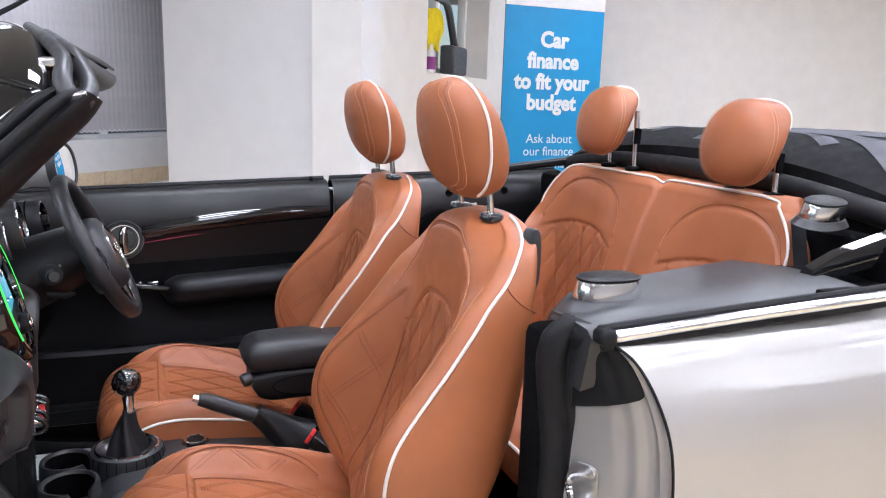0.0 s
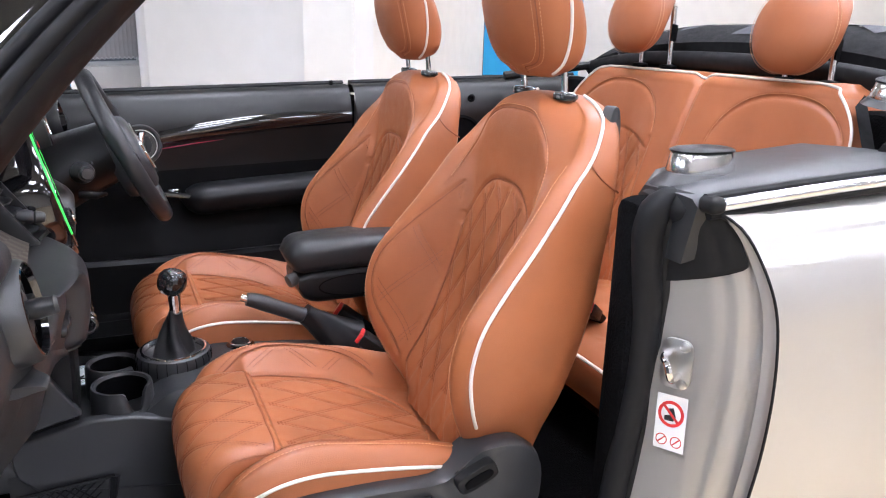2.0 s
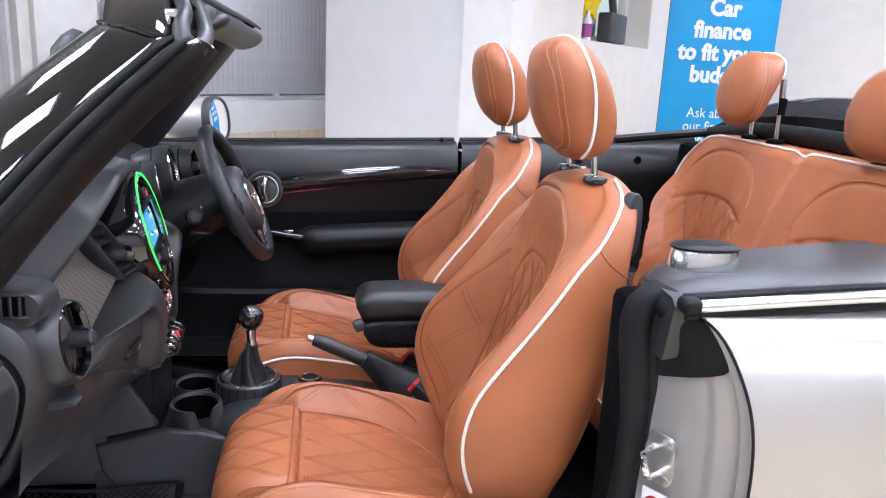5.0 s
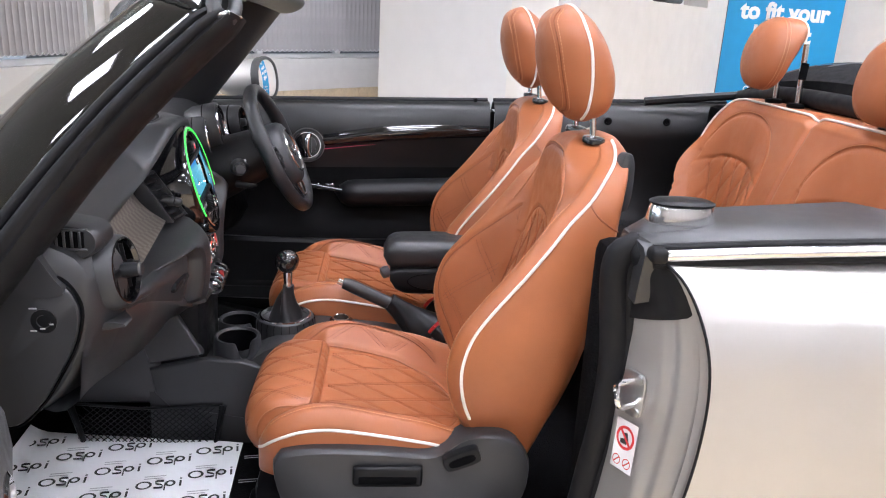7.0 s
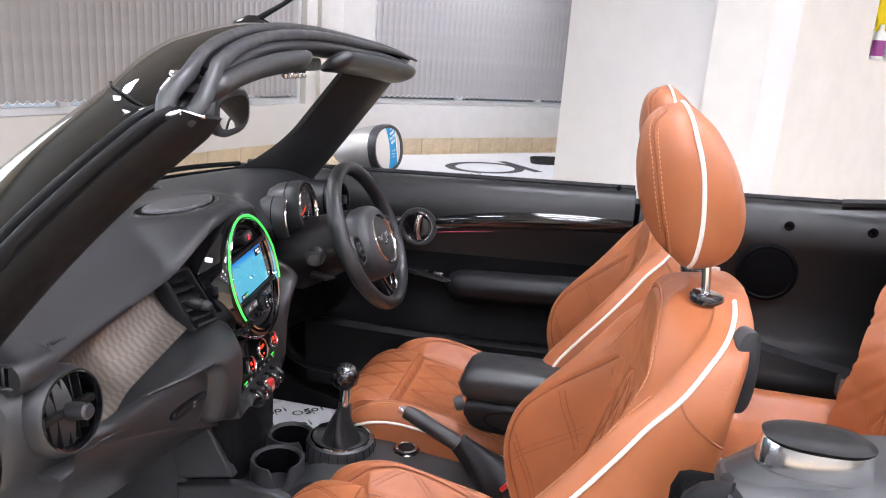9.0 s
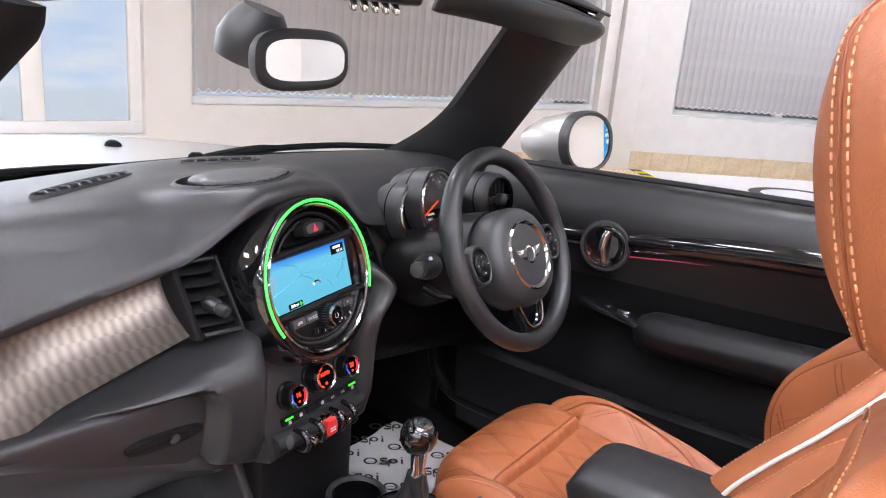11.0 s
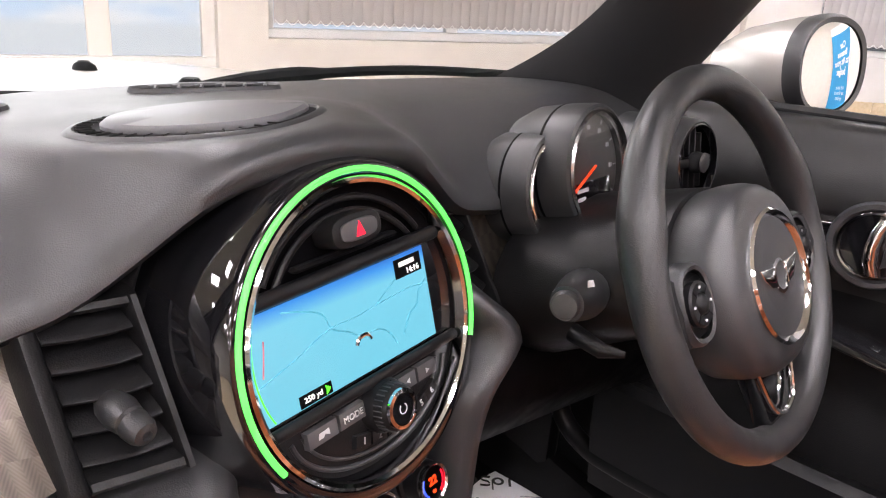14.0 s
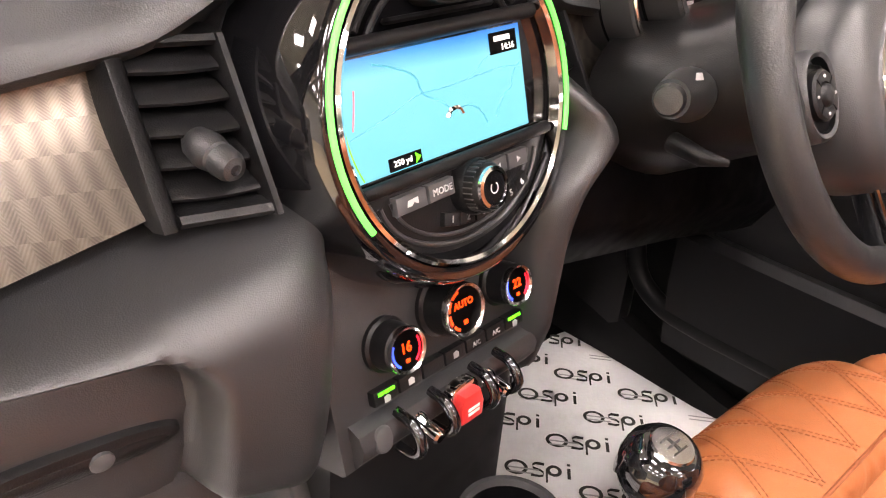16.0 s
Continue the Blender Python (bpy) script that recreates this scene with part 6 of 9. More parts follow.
for c in (-1, 1):
    for s1 in (1, -1):
        for k in range(-22, 24):
            for off in (-0.0033, 0.0033):
                run = []
                for z in np.linspace(0.62, 0.94, 70):
                    u = 0.07 * (k - s1 * z / 0.13) + off
                    half = abs(abs(u) - 0.29)
                    if half < 0.176 and u * c > 0 and z < 0.936 - 0.03 * (half / 0.16) ** 2:
                        run.append((rear_skin(u + 0.02, z) - 0.0012, u + 0.02, z))
                    else:
                        if len(run) > 4:
                            stitches("stitching", run, LEATHER_SEAM, rb, "brown quilting thread", 0.0011, 0.0052, 0.0016)
                        run = []
                if len(run) > 4:
                    stitches("stitching", run, LEATHER_SEAM, rb, "brown quilting thread", 0.0011, 0.0052, 0.0016)
# bench cushion
rows = []
for x in np.linspace(1.035, 1.42, 50):
    row = [(x, -0.50, 0.40)]
    for y in np.linspace(-0.50, 0.58, 110):
        half = abs(abs(y - 0.02) - 0.28)
        z = 0.545 - 0.02 * (1 - smooth01((half - 0.08) / 0.12)) - 0.05 * max(0, (1.10 - x) / 0.07) ** 2 + 0.045 * smooth01((abs(y - 0.04) - 0.40) / 0.08) + 0.015 * bump1(abs(y - 0.02), 0.06) - 0.03 * max(0, 1 - min(y + 0.50, 0.58 - y) / 0.05) ** 2
        if half < 0.15 and 1.12 < x < 1.38:
            z -= 0.0026 * quilt(y, x, 0.075, 0.12, 0.006)
        z -= 0.004 * bump1(half - 0.155, 0.005)
        row.append((x, y, z))
    row.append((x, 0.58, 0.40))
    rows.append(row)
rc = loft("cushion", [[(p[0] + 0.02, p[1], min(p[2], 0.42)) for p in rows[0]]] + rows, LEATHER, bench, "tan leather rear cushion", sharp=70)
tube("piping", [(1.038, y, 0.502 + 0.045 * smooth01((abs(y - 0.04) - 0.40) / 0.08)) for y in np.linspace(-0.48, 0.56, 30)], 0.0044, PIPING, rc, "white leather piping", n=8)
# rear headrests


def rear_deep(hz, c):
    """Half depth of a rear headrest: flat behind at its foot, full at its top."""
    return 0.052 if c < 0 else 0.054 * (0.40 + 0.60 * smooth01((hz + 0.03) / 0.08))


for cy, hx, dz in ((-0.252, 1.512, -0.028), (0.275, 1.492, 0.0)):
    hc = np.array([hx, cy, 1.244 + dz])
    rows = []
    for v in np.linspace(0.02, 0.98, 30):
        ph = math.pi * (v - 0.5)
        hz = 0.096 * math.copysign(abs(math.sin(ph)) ** 0.96, ph)
        k = abs(math.cos(ph)) ** 0.82
        rows.append([tuple(hc + np.array([rear_deep(hz, math.cos(w)) * k * math.copysign(abs(math.cos(w)) ** 0.75, math.cos(w)) + 0.16 * hz + 0.022 * smooth01((hz - 0.02) / 0.07) * (math.cos(w) > 0), 0.112 * k * math.copysign(abs(math.sin(w)) ** 0.85, math.sin(w)), hz])) for w in np.linspace(0, 2 * math.pi, 56, endpoint=False)])
    h = loft("headrest", rows, LEATHER, bench, "round tan leather rear headrest", sharp=80)
    loop, st1 = [], []
    for s, vs in ((1, np.linspace(0.05, 0.97, 50)), (-1, np.linspace(0.97, 0.05, 50))):
        for v in vs:
            ph = math.pi * (v - 0.5)
            hz = 0.096 * math.copysign(abs(math.sin(ph)) ** 0.96, ph)
            k = abs(math.cos(ph)) ** 0.82
            for wa, dst in ((math.radians(52), loop), (math.radians(99), st1)):
                dst.append(hc + np.array([1.015 * rear_deep(hz, math.cos(wa)) * k * math.copysign(abs(math.cos(wa)) ** 0.75, math.cos(wa)) + 0.16 * hz + 0.022 * smooth01((hz - 0.02) / 0.07) * (math.cos(wa) > 0), s * 1.015 * 0.112 * k * abs(math.sin(wa)) ** 0.85, hz * 1.01]))
    tube("piping", loop[30:-30], 0.0028, PIPING, h, "white leather piping", n=8)
    stitches("stitching", st1, THREAD, h, "light tan thread")
    stitches("stitching", [p + np.array([-0.009, 0, 0]) for p in st1], THREAD, h, "light tan thread")
    for s in (-1, 1):
        p = tube("post", [(1.562, cy + s * 0.062, 1.07), (1.560, cy + s * 0.062, 1.16), (1.556, cy + s * 0.062, 1.275 + dz)], 0.0078, CHROME_SOFT, bench, "chrome headrest post", n=14)
        lathe("collar", [(0.022, -0.006), (0.024, 0.002), (0.021, 0.007), (0.009, 0.009)], Matrix.Translation((1.557, cy + s * 0.062, 1.112 + dz * 0.3)), DARK, p, "black plastic collar", n=24)
        if s < 0:
            tg = box("tag", -0.014, 0.014, -0.002, 0.002, -0.022, 0.022, DARK, p, "small black tag", 0.001, 1, Matrix.Translation((1.556, cy - 0.072, 1.205 + dz)) @ pose(0, 0, 0, 0, 4, 20))
# belts
belt = thing("rear_seat_belt", (1.1, 0.62, 0.6), "black rear seat belt with a steel buckle tongue", "seat belt")
rows = [[(x, y - 0.022, z), (x, y + 0.022, z + 0.006), (x + 0.003, y + 0.022, z + 0.006), (x + 0.003, y - 0.022, z)] for x, y, z in cat([(1.05, 0.60, 0.70), (1.2, 0.585, 0.675), (1.36, 0.55, 0.66)], 12)]
loft("webbing", rows, FABRIC, belt)
box("tongue", 1.33, 1.37, 0.525, 0.56, 0.60, 0.655, SATIN, belt, "steel tongue", 0.006, 2)
belt2 = thing("near_seat_belt", (1.55, -0.52, 1.0), "black belt webbing beside the rear seat", "seat belt")
rows = []
for x, y, z in cat([(1.50, -0.43, 1.07), (1.47, -0.47, 1.03), (1.43, -0.52, 0.985), (1.40, -0.56, 0.93)], 14):
    rows.append([(x - 0.025, y - 0.02, z), (x + 0.035, y + 0.01, z + 0.02), (x + 0.037, y + 0.008, z + 0.017), (x - 0.023, y - 0.022, z - 0.003)])
loft("webbing", rows, FABRIC, belt2)


def buckle(x, y, z, turn, name="belt_buckle"):
    b = thing(name, (x, y, z - 0.06), "black belt buckle with a red release button", "belt buckle", "belt buckles")
    m = Matrix.Translation((x, y, z)) @ pose(0, 0, 0, 0, -55, turn)
    part("stalk", box_bm(-0.012, 0.012, -0.016, 0.016, -0.10, 0.0, 0.005, 2, m), DARK, b)
    part("case", box_bm(-0.014, 0.014, -0.020, 0.020, -0.055, 0.004, 0.005, 2, m), TRIM, b)
    part("release_button", box_bm(-0.0125, 0.0125, -0.0175, 0.0175, 0.0042, 0.013, 0.002, 2, m), RED, b, "red release button")


buckle(0.590, -0.040, 0.542, -25)
buckle(0.585, 0.110, 0.552, -25)
buckle(1.10, -0.14, 0.585, 30)


# ---- dashboard ----
dash = thing("dashboard", (-0.15, 0, 0.6), "black soft dashboard with bronze trim band", "dashboard")


def brow(y):
    """Height of the pad's rear lip along the car's width."""
    a = abs(y - 0.003)
    return 0.968 - 0.150 * max(0.0, a - 0.02) - 0.01 * smooth01((a - 0.5) / 0.1)


def pad_profile(y):
    """Section of the pad at y: points (x, z) from the windscreen to the rear lip."""
    a = abs(y - 0.003)
    zb = brow(y)
    c = 1 - smooth01((a - 0.065) / 0.135)          # swells over the round display
    xl = -0.052 + 0.028 * c + 0.01 * smooth01((a - 0.45) / 0.2)
    zl = zb + 0.056 * c
    base = -0.47 + 0.13 * (y / 0.6) ** 2
    topz = 1.022 + 0.004 * c
    return base, cat([(base, 0.975), (base + 0.02, 0.992), (base + 0.10, topz - 0.004), (-0.22, topz + 0.004), (-0.15, topz + 0.004 * (1 - c) + 0.016 * c - 0.010 * (1 - c)), (-0.10, (topz + zl) / 2 + 0.012 + 0.010 * c), (xl - 0.012, zl + 0.018), (xl, zl + 0.004), (xl - 0.006, zl - 0.008), (xl - 0.030, zl - 0.012)], 44)


def pad_z(x, y):
    p = pad_profile(y)[1]
    k = int(np.argmax(p[:, 0]))
    return float(np.interp(x, p[:k, 0], p[:k, 1]))


def almond(x, y):
    """0 in the speaker's middle, 1 on its outline."""
    c = (y + 0.040) / 0.083
    s = (x + 0.127 - 0.030 * c) / 0.052
    return math.hypot(c, s / (1 - 0.45 * min(1.0, max(0.0, c)) ** 2))


SPK_AT = [(-0.127 + a, -0.040 + b) for a in np.linspace(-0.05, 0.05, 9) for b in np.linspace(-0.09, 0.09, 9)]
SPK_X, SPK_Y, SPK_Z = (float(v) for v in np.linalg.lstsq(np.array([(x + 0.127, y + 0.040, 1.0) for x, y in SPK_AT]), np.array([pad_z(x, y) for x, y in SPK_AT]), rcond=None)[0])


def seat_z(x, y, z):
    """The pad's height, flattened to a shallow dish round the speaker."""
    k = almond(x, y)
    w = 1 - smooth01((k - 1.0) / 0.75)
    return z * (1 - w) + w * (SPK_Z + SPK_X * (x + 0.127) + SPK_Y * (y + 0.040) - 0.004)


def pad_rows():
    rows = []
    for y in np.concatenate([np.linspace(-0.66, -0.22, 36), np.linspace(-0.214, 0.13, 56), np.linspace(0.14, 0.68, 44)]):
        base, p = pad_profile(y)
        top = int(np.argmax(p[:, 0]))
        rows.append([(x, y, seat_z(x, y, z) if i < top else z) for i, (x, z) in enumerate(p)] + [(-0.15, y, 0.86), (base, y, 0.90)])
    return rows


loft("top_pad", pad_rows(), DASH, dash, "grained soft black top pad", sharp=60)
# bronze band on the passenger's side and a short one by the wheel
rows = []
for y in np.linspace(-0.515, -0.2065, 50):
    zb = brow(y) - 0.010
    h = 0.074 + 0.075 * (abs(y) - 0.2)
    lx = 0.018 * smooth01((abs(y) - 0.38) / 0.10)
    rows.append([(x + lx, y, zb - h * s) for s, x in [(q, -0.078 + 0.068 * (0.12 * q + 0.88 * q ** 2.1)) for q in np.linspace(0, 1, 20)]])
loft("trim_band", rows, BAND, dash, "bronze patterned metal trim band", closed=False, caps=False)
rows = []
for y in np.linspace(0.185, 0.60, 40):
    zb = brow(y) - 0.010
    h = 0.090
    rows.append([(x, y, zb - h * s) for s, x in [(q, -0.075 + 0.055 * (0.12 * q + 0.88 * q ** 2.1)) for q in np.linspace(0, 1, 16)]])
loft("trim_band", rows, BAND, dash, "bronze patterned metal trim band", closed=False, caps=False)
# lower body: shelf, glove box and knee panel
rows = []
for y in np.linspace(-0.60, -0.108, 120):
    a = abs(y)
    zb = brow(y) - 0.100 + 0.012 * (a - 0.2)
    e = 1 - smooth01((-0.108 - y) / 0.06)
    k = math.sqrt(max(0.0, 1 - e ** 2))
    out = 0.062 * (0.35 + 0.65 * k) - 0.04 * smooth01((a - 0.48) / 0.12)
    low = min(0.752, 0.636 + 0.42 * max(0.0, a - 0.145)) + 0.034 * smooth01((a - 0.41) / 0.10)
    H = zb - low
    p = cat([(-0.10, zb + 0.006), (-0.045, zb + 0.004), (-0.012, zb - 0.004), (out * 0.6, zb - 0.10 * H), (out - 0.004, zb - 0.19 * H), (out + 0.004, zb - 0.31 * H), (out + 0.004, zb - 0.55 * H), (out - 0.004, zb - 0.80 * H), (out - 0.018, low + 0.07 * H), (-0.02, low), (-0.16, low + 0.01)], 90)
    row = []
    for x, z in p:
        # hollow round the lid, with a rounded end and a soft lip above it
        lip = 0.806 + 0.06 * (-0.223 - y)
        cz = lip - 0.043
        d = 0.043 - math.hypot(y + 0.245, z - cz) if y > -0.245 and z > cz else min(-0.202 - y, lip - z)
        inside = smooth01(min(d, (y + 0.58) * 0.4) / 0.016) * smooth01((x + 0.02) / 0.03)
        row.append((x - 0.036 * inside + 0.003 * bump1(z - lip - 0.004, 0.005) * smooth01(x / 0.02) * smooth01((-0.215 - y) / 0.03), y, z))
    rows.append(row + [(-0.22, y, 0.75)])
loft("glove_box_body", rows, DASH, dash, "black glove box housing", sharp=60)
# glove box lid in its hollow, with latch and lock
rows = []
for y in np.linspace(-0.566, -0.212, 90):
    e = math.sqrt(max(0.0, 1 - max(0.0, (y + 0.250) / 0.038) ** 2))
    top = 0.797 + 0.06 * (-0.223 - y) - 0.028 * (1 - e)
    hh = (top - min(0.752, 0.636 + 0.42 * max(0.0, abs(y) - 0.145)) - 0.034 * smooth01((abs(y) - 0.41) / 0.10) + 0.004) * (0.35 + 0.65 * e)
    xf = 0.030 - 0.03 * smooth01((abs(y) - 0.48) / 0.12)
    rows.append([(xf - 0.016, y, top), (xf - 0.004, y, top - 0.003), (xf + 0.002, y, top - 0.010), (xf + 0.002, y, top - hh * 0.4), (xf - 0.004, y, top - hh * 0.8), (xf - 0.010, y, top - hh), (xf - 0.03, y, top - hh)])
loft("glove_box_lid", rows, DASH, dash, "black glove box lid", closed=False, caps=False, sharp=50)
rows = []
for y in np.linspace(-0.640, -0.165, 60):
    a = abs(y)
    low = min(0.752, 0.636 + 0.42 * max(0.0, a - 0.145)) + 0.034 * smooth01((a - 0.41) / 0.10)
    fx = 0.030 - 0.045 * smooth01((a - 0.44) / 0.18)
    base_z, bx = 0.640 - 0.02 * smooth01((0.26 - a) / 0.1), -0.036 - 0.035 * smooth01((a - 0.42) / 0.2)
    rows.append([(-0.10, y, low + 0.03), (fx - 0.022, y, low + 0.024), (fx - 0.008, y, low + 0.012), (fx - 0.006, y, low - 0.004), (fx - 0.016, y, low - 0.25 * (low - base_z)), (fx * 0.3 + bx * 0.7 + 0.012, y, base_z + 0.16 * (low - base_z)), (bx + 0.006, y, base_z + 0.004), (bx - 0.012, y, base_z), (-0.15, y, base_z + 0.02)])
loft("lower_valance", rows, DASH, dash, "black valance below the glove box", closed=False, caps=False, sharp=60)
MLT = axis((0.027, -0.280, 0.741), (0.985, 0.0, -0.17)) @ pose(0, 0, 0, 0, 0, -4)
slab("latch", oval(0.058, 0.0125, 40, 2.6), MLT, 0.009, TRIM, dash, "glove box latch", 0.004)
slab("latch_grip", oval(0.050, 0.0065, 36, 2.6), MLT @ Matrix.Translation((0, -0.001, 0.006)), 0.004, TRIM, dash, "latch grip", 0.002)
lathe("lock", [(0.0070, 0), (0.0070, 0.0115), (0.005, 0.0125)], MLT @ Matrix.Translation((0.010, 0, 0)), GREY, dash, "round dark lock", n=20)
# dashboard's end by the open door
o = cat([(-0.33, 0.96), (-0.16, 0.945), (-0.05, 0.925), (-0.010, 0.885), (-0.004, 0.82), (-0.028, 0.74), (-0.066, 0.672), (-0.115, 0.632), (-0.19, 0.61), (-0.27, 0.62), (-0.36, 0.75)], 60, True)
er = lambda y, k, dx=0: [(-0.16 + (p[0] + 0.16) * k + dx, y, 0.75 + (p[1] - 0.75) * k) for p in o]
loft("end_panel", [er(-0.55, 1.0, 0.02), er(-0.61, 1.0), er(-0.635, 0.97), er(-0.645, 0.90), er(-0.647, 0.4), er(-0.647, 0.02)], DASH, dash, "black dashboard end panel")
o2 = cat([(-0.17, 0.885), (-0.088, 0.884), (-0.046, 0.876), (-0.022, 0.832), (-0.032, 0.775), (-0.056, 0.725), (-0.099, 0.656), (-0.15, 0.615), (-0.22, 0.64), (-0.25, 0.74), (-0.23, 0.85)], 60, True)
tube("cover_gap", [(p[0], -0.6475, p[1]) for p in cat(o2, 80, True)], 0.0028, DARK, dash, "dark shut line", n=6, closed=True)
loft("fuse_cover", [[(-0.16 + (p[0] + 0.16) * 0.97, -0.644, 0.72 + (p[1] - 0.72) * 0.97) for p in o2], [(-0.16 + (p[0] + 0.16) * 0.97, -0.650, 0.72 + (p[1] - 0.72) * 0.97) for p in o2], [(-0.16 + (p[0] + 0.16) * 0.95, -0.653, 0.72 + (p[1] - 0.72) * 0.95) for p in o2], [(-0.16 + (p[0] + 0.16) * 0.05, -0.655, 0.72 + (p[1] - 0.72) * 0.05) for p in o2]], DASH, dash, "black fuse cover")
loft("airbag_switch", [[(-0.079 + r * math.cos(w), -0.6535 - h, 0.809 + r * math.sin(w)) for w in np.linspace(0, 2 * math.pi, 28, endpoint=False)] for r, h in ((0.020, 0), (0.020, 0.002), (0.017, 0.003), (0.011, 0.003), (0.010, 0.0012), (0.001, 0.0012))], TRIM, dash, "round key switch")
for u, v, ww in ((-0.014, 0.022, 0.006), (0.012, -0.004, 0.003), (-0.002, -0.012, 0.004), (-0.016, -0.016, 0.005)):
    part("switch_mark", box_bm(-0.079 + u - ww, -0.079 + u + ww, -0.6575, -0.6562, 0.809 + v - 0.0012, 0.809 + v + 0.0012, 0.0003, 1), GREYINK, dash, "pale printed mark")
# small side demister vent in the end
pod_o = cat([(-0.100, 0.905), (-0.05, 0.901), (-0.015, 0.906), (0.0, 0.922), (-0.004, 0.945), (-0.03, 0.956), (-0.10, 0.958)], 44, True)
pr = lambda k, y: [(-0.052 + (p[0] + 0.052) * k, y, 0.93 + (p[1] - 0.93) * k) for p in pod_o]
loft("demister_pod", [pr(1.06, -0.56), pr(1.03, -0.60), pr(1.0, -0.616), pr(0.94, -0.622), pr(0.60, -0.623), pr(0.54, -0.618), pr(0.05, -0.612)], DASH, dash, "side demister pod")
part("demister_well", box_bm(-0.066, -0.018, -0.6245, -0.616, 0.920, 0.950, 0.004, 2), DARK, dash, "dark demister well")
for i in range(4):
    part("demister_fin", box_bm(-0.0655 + 0.0118 * i, -0.0615 + 0.0118 * i, -0.627, -0.618, 0.921, 0.949, 0.0012, 1, Matrix.Translation((0.003, 0, 0))), DASH, dash, "vent fin")
for z0, z1 in ((0.917, 0.921), (0.949, 0.953)):
    part("demister_rim", box_bm(-0.070, -0.014, -0.627, -0.617, z0, z1, 0.0015, 1), DASH, dash, "vent rim")
text("airbag_mark", "AIRBAG", 0.012, axis((-0.066, -0.475, pad_z(-0.066, -0.475) + 0.0012), (0.62, 0.0, 0.78)), GREY, dash, "embossed lettering", depth=0.0008)


def round_vent(at, direction, r, stalk=1.0):
    """Eyeball vent with blades, chrome-rimmed."""
    m = axis(at, direction)
    vent = thing("round_air_vent", at, "round black air vent with chrome rim and knob", "air vent", "round air vents")
    lathe("barrel", [(r * 1.30, -0.09), (r * 1.26, -0.05), (r * 1.20, -0.015), (r * 1.13, 0.004), (r * 1.06, 0.008), (r * 1.02, 0.004), (r * 0.98, -0.03)], m, DASH, vent, caps=False)
    lathe("shut_line", [(r * 1.222, -0.026), (r * 1.232, -0.024), (r * 1.222, -0.022)], m, DARK, vent, "fine shut line", caps=False)
    lathe("chrome_rim", [(r * 0.98, 0.0), (r * 1.03, 0.0075), (r * 0.99, 0.0085), (r * 0.945, 0.001)], m, GLOSS, vent, "gloss rim", caps=False)
    # the throat's shade is put into its near-black colour
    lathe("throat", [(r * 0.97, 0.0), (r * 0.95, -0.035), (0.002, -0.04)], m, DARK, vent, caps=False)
    for k in (-0.62, -0.31, 0.0, 0.31, 0.62):
        half = r * math.sqrt(1 - k * k) * 0.93
        part("blade", box_bm(-0.0012, 0.0012, -half, half, -0.028, -0.004, 0.0008, 1, m @ Matrix.Translation((k * r, 0, 0)) @ pose(0, 0, 0, 0, 14, 0)), TRIM, vent)
    slab("shutter", [(r * 0.93 * math.cos(w), r * 0.93 * math.sin(w)) for w in np.linspace(radians(108), radians(252), 24)], m @ Matrix.Translation((0, 0, -0.014)) @ pose(0, 0, 0, 0, -7, 0), 0.005, DASH, vent, "black vent shutter", 0.0015)
    part("cross_bar", box_bm(-r * 0.93, r * 0.93, -0.006, 0.006, -0.012, 0.002, 0.003, 2, m), TRIM, vent)
    lathe("knob", [(0.012, 0.0), (0.013, 0.012 * stalk), (0.011, 0.026 * stalk), (0.012, 0.030 * stalk), (0.009, 0.034 * stalk)], m, DASH, vent, "black grip knob", n=20)
    return vent


round_vent((0.013, -0.556, 0.862), (0.985, -0.05, 0.16), 0.054)
round_vent((0.014, 0.524, 0.960), (0.985, -0.05, 0.16), 0.045, 0.5)


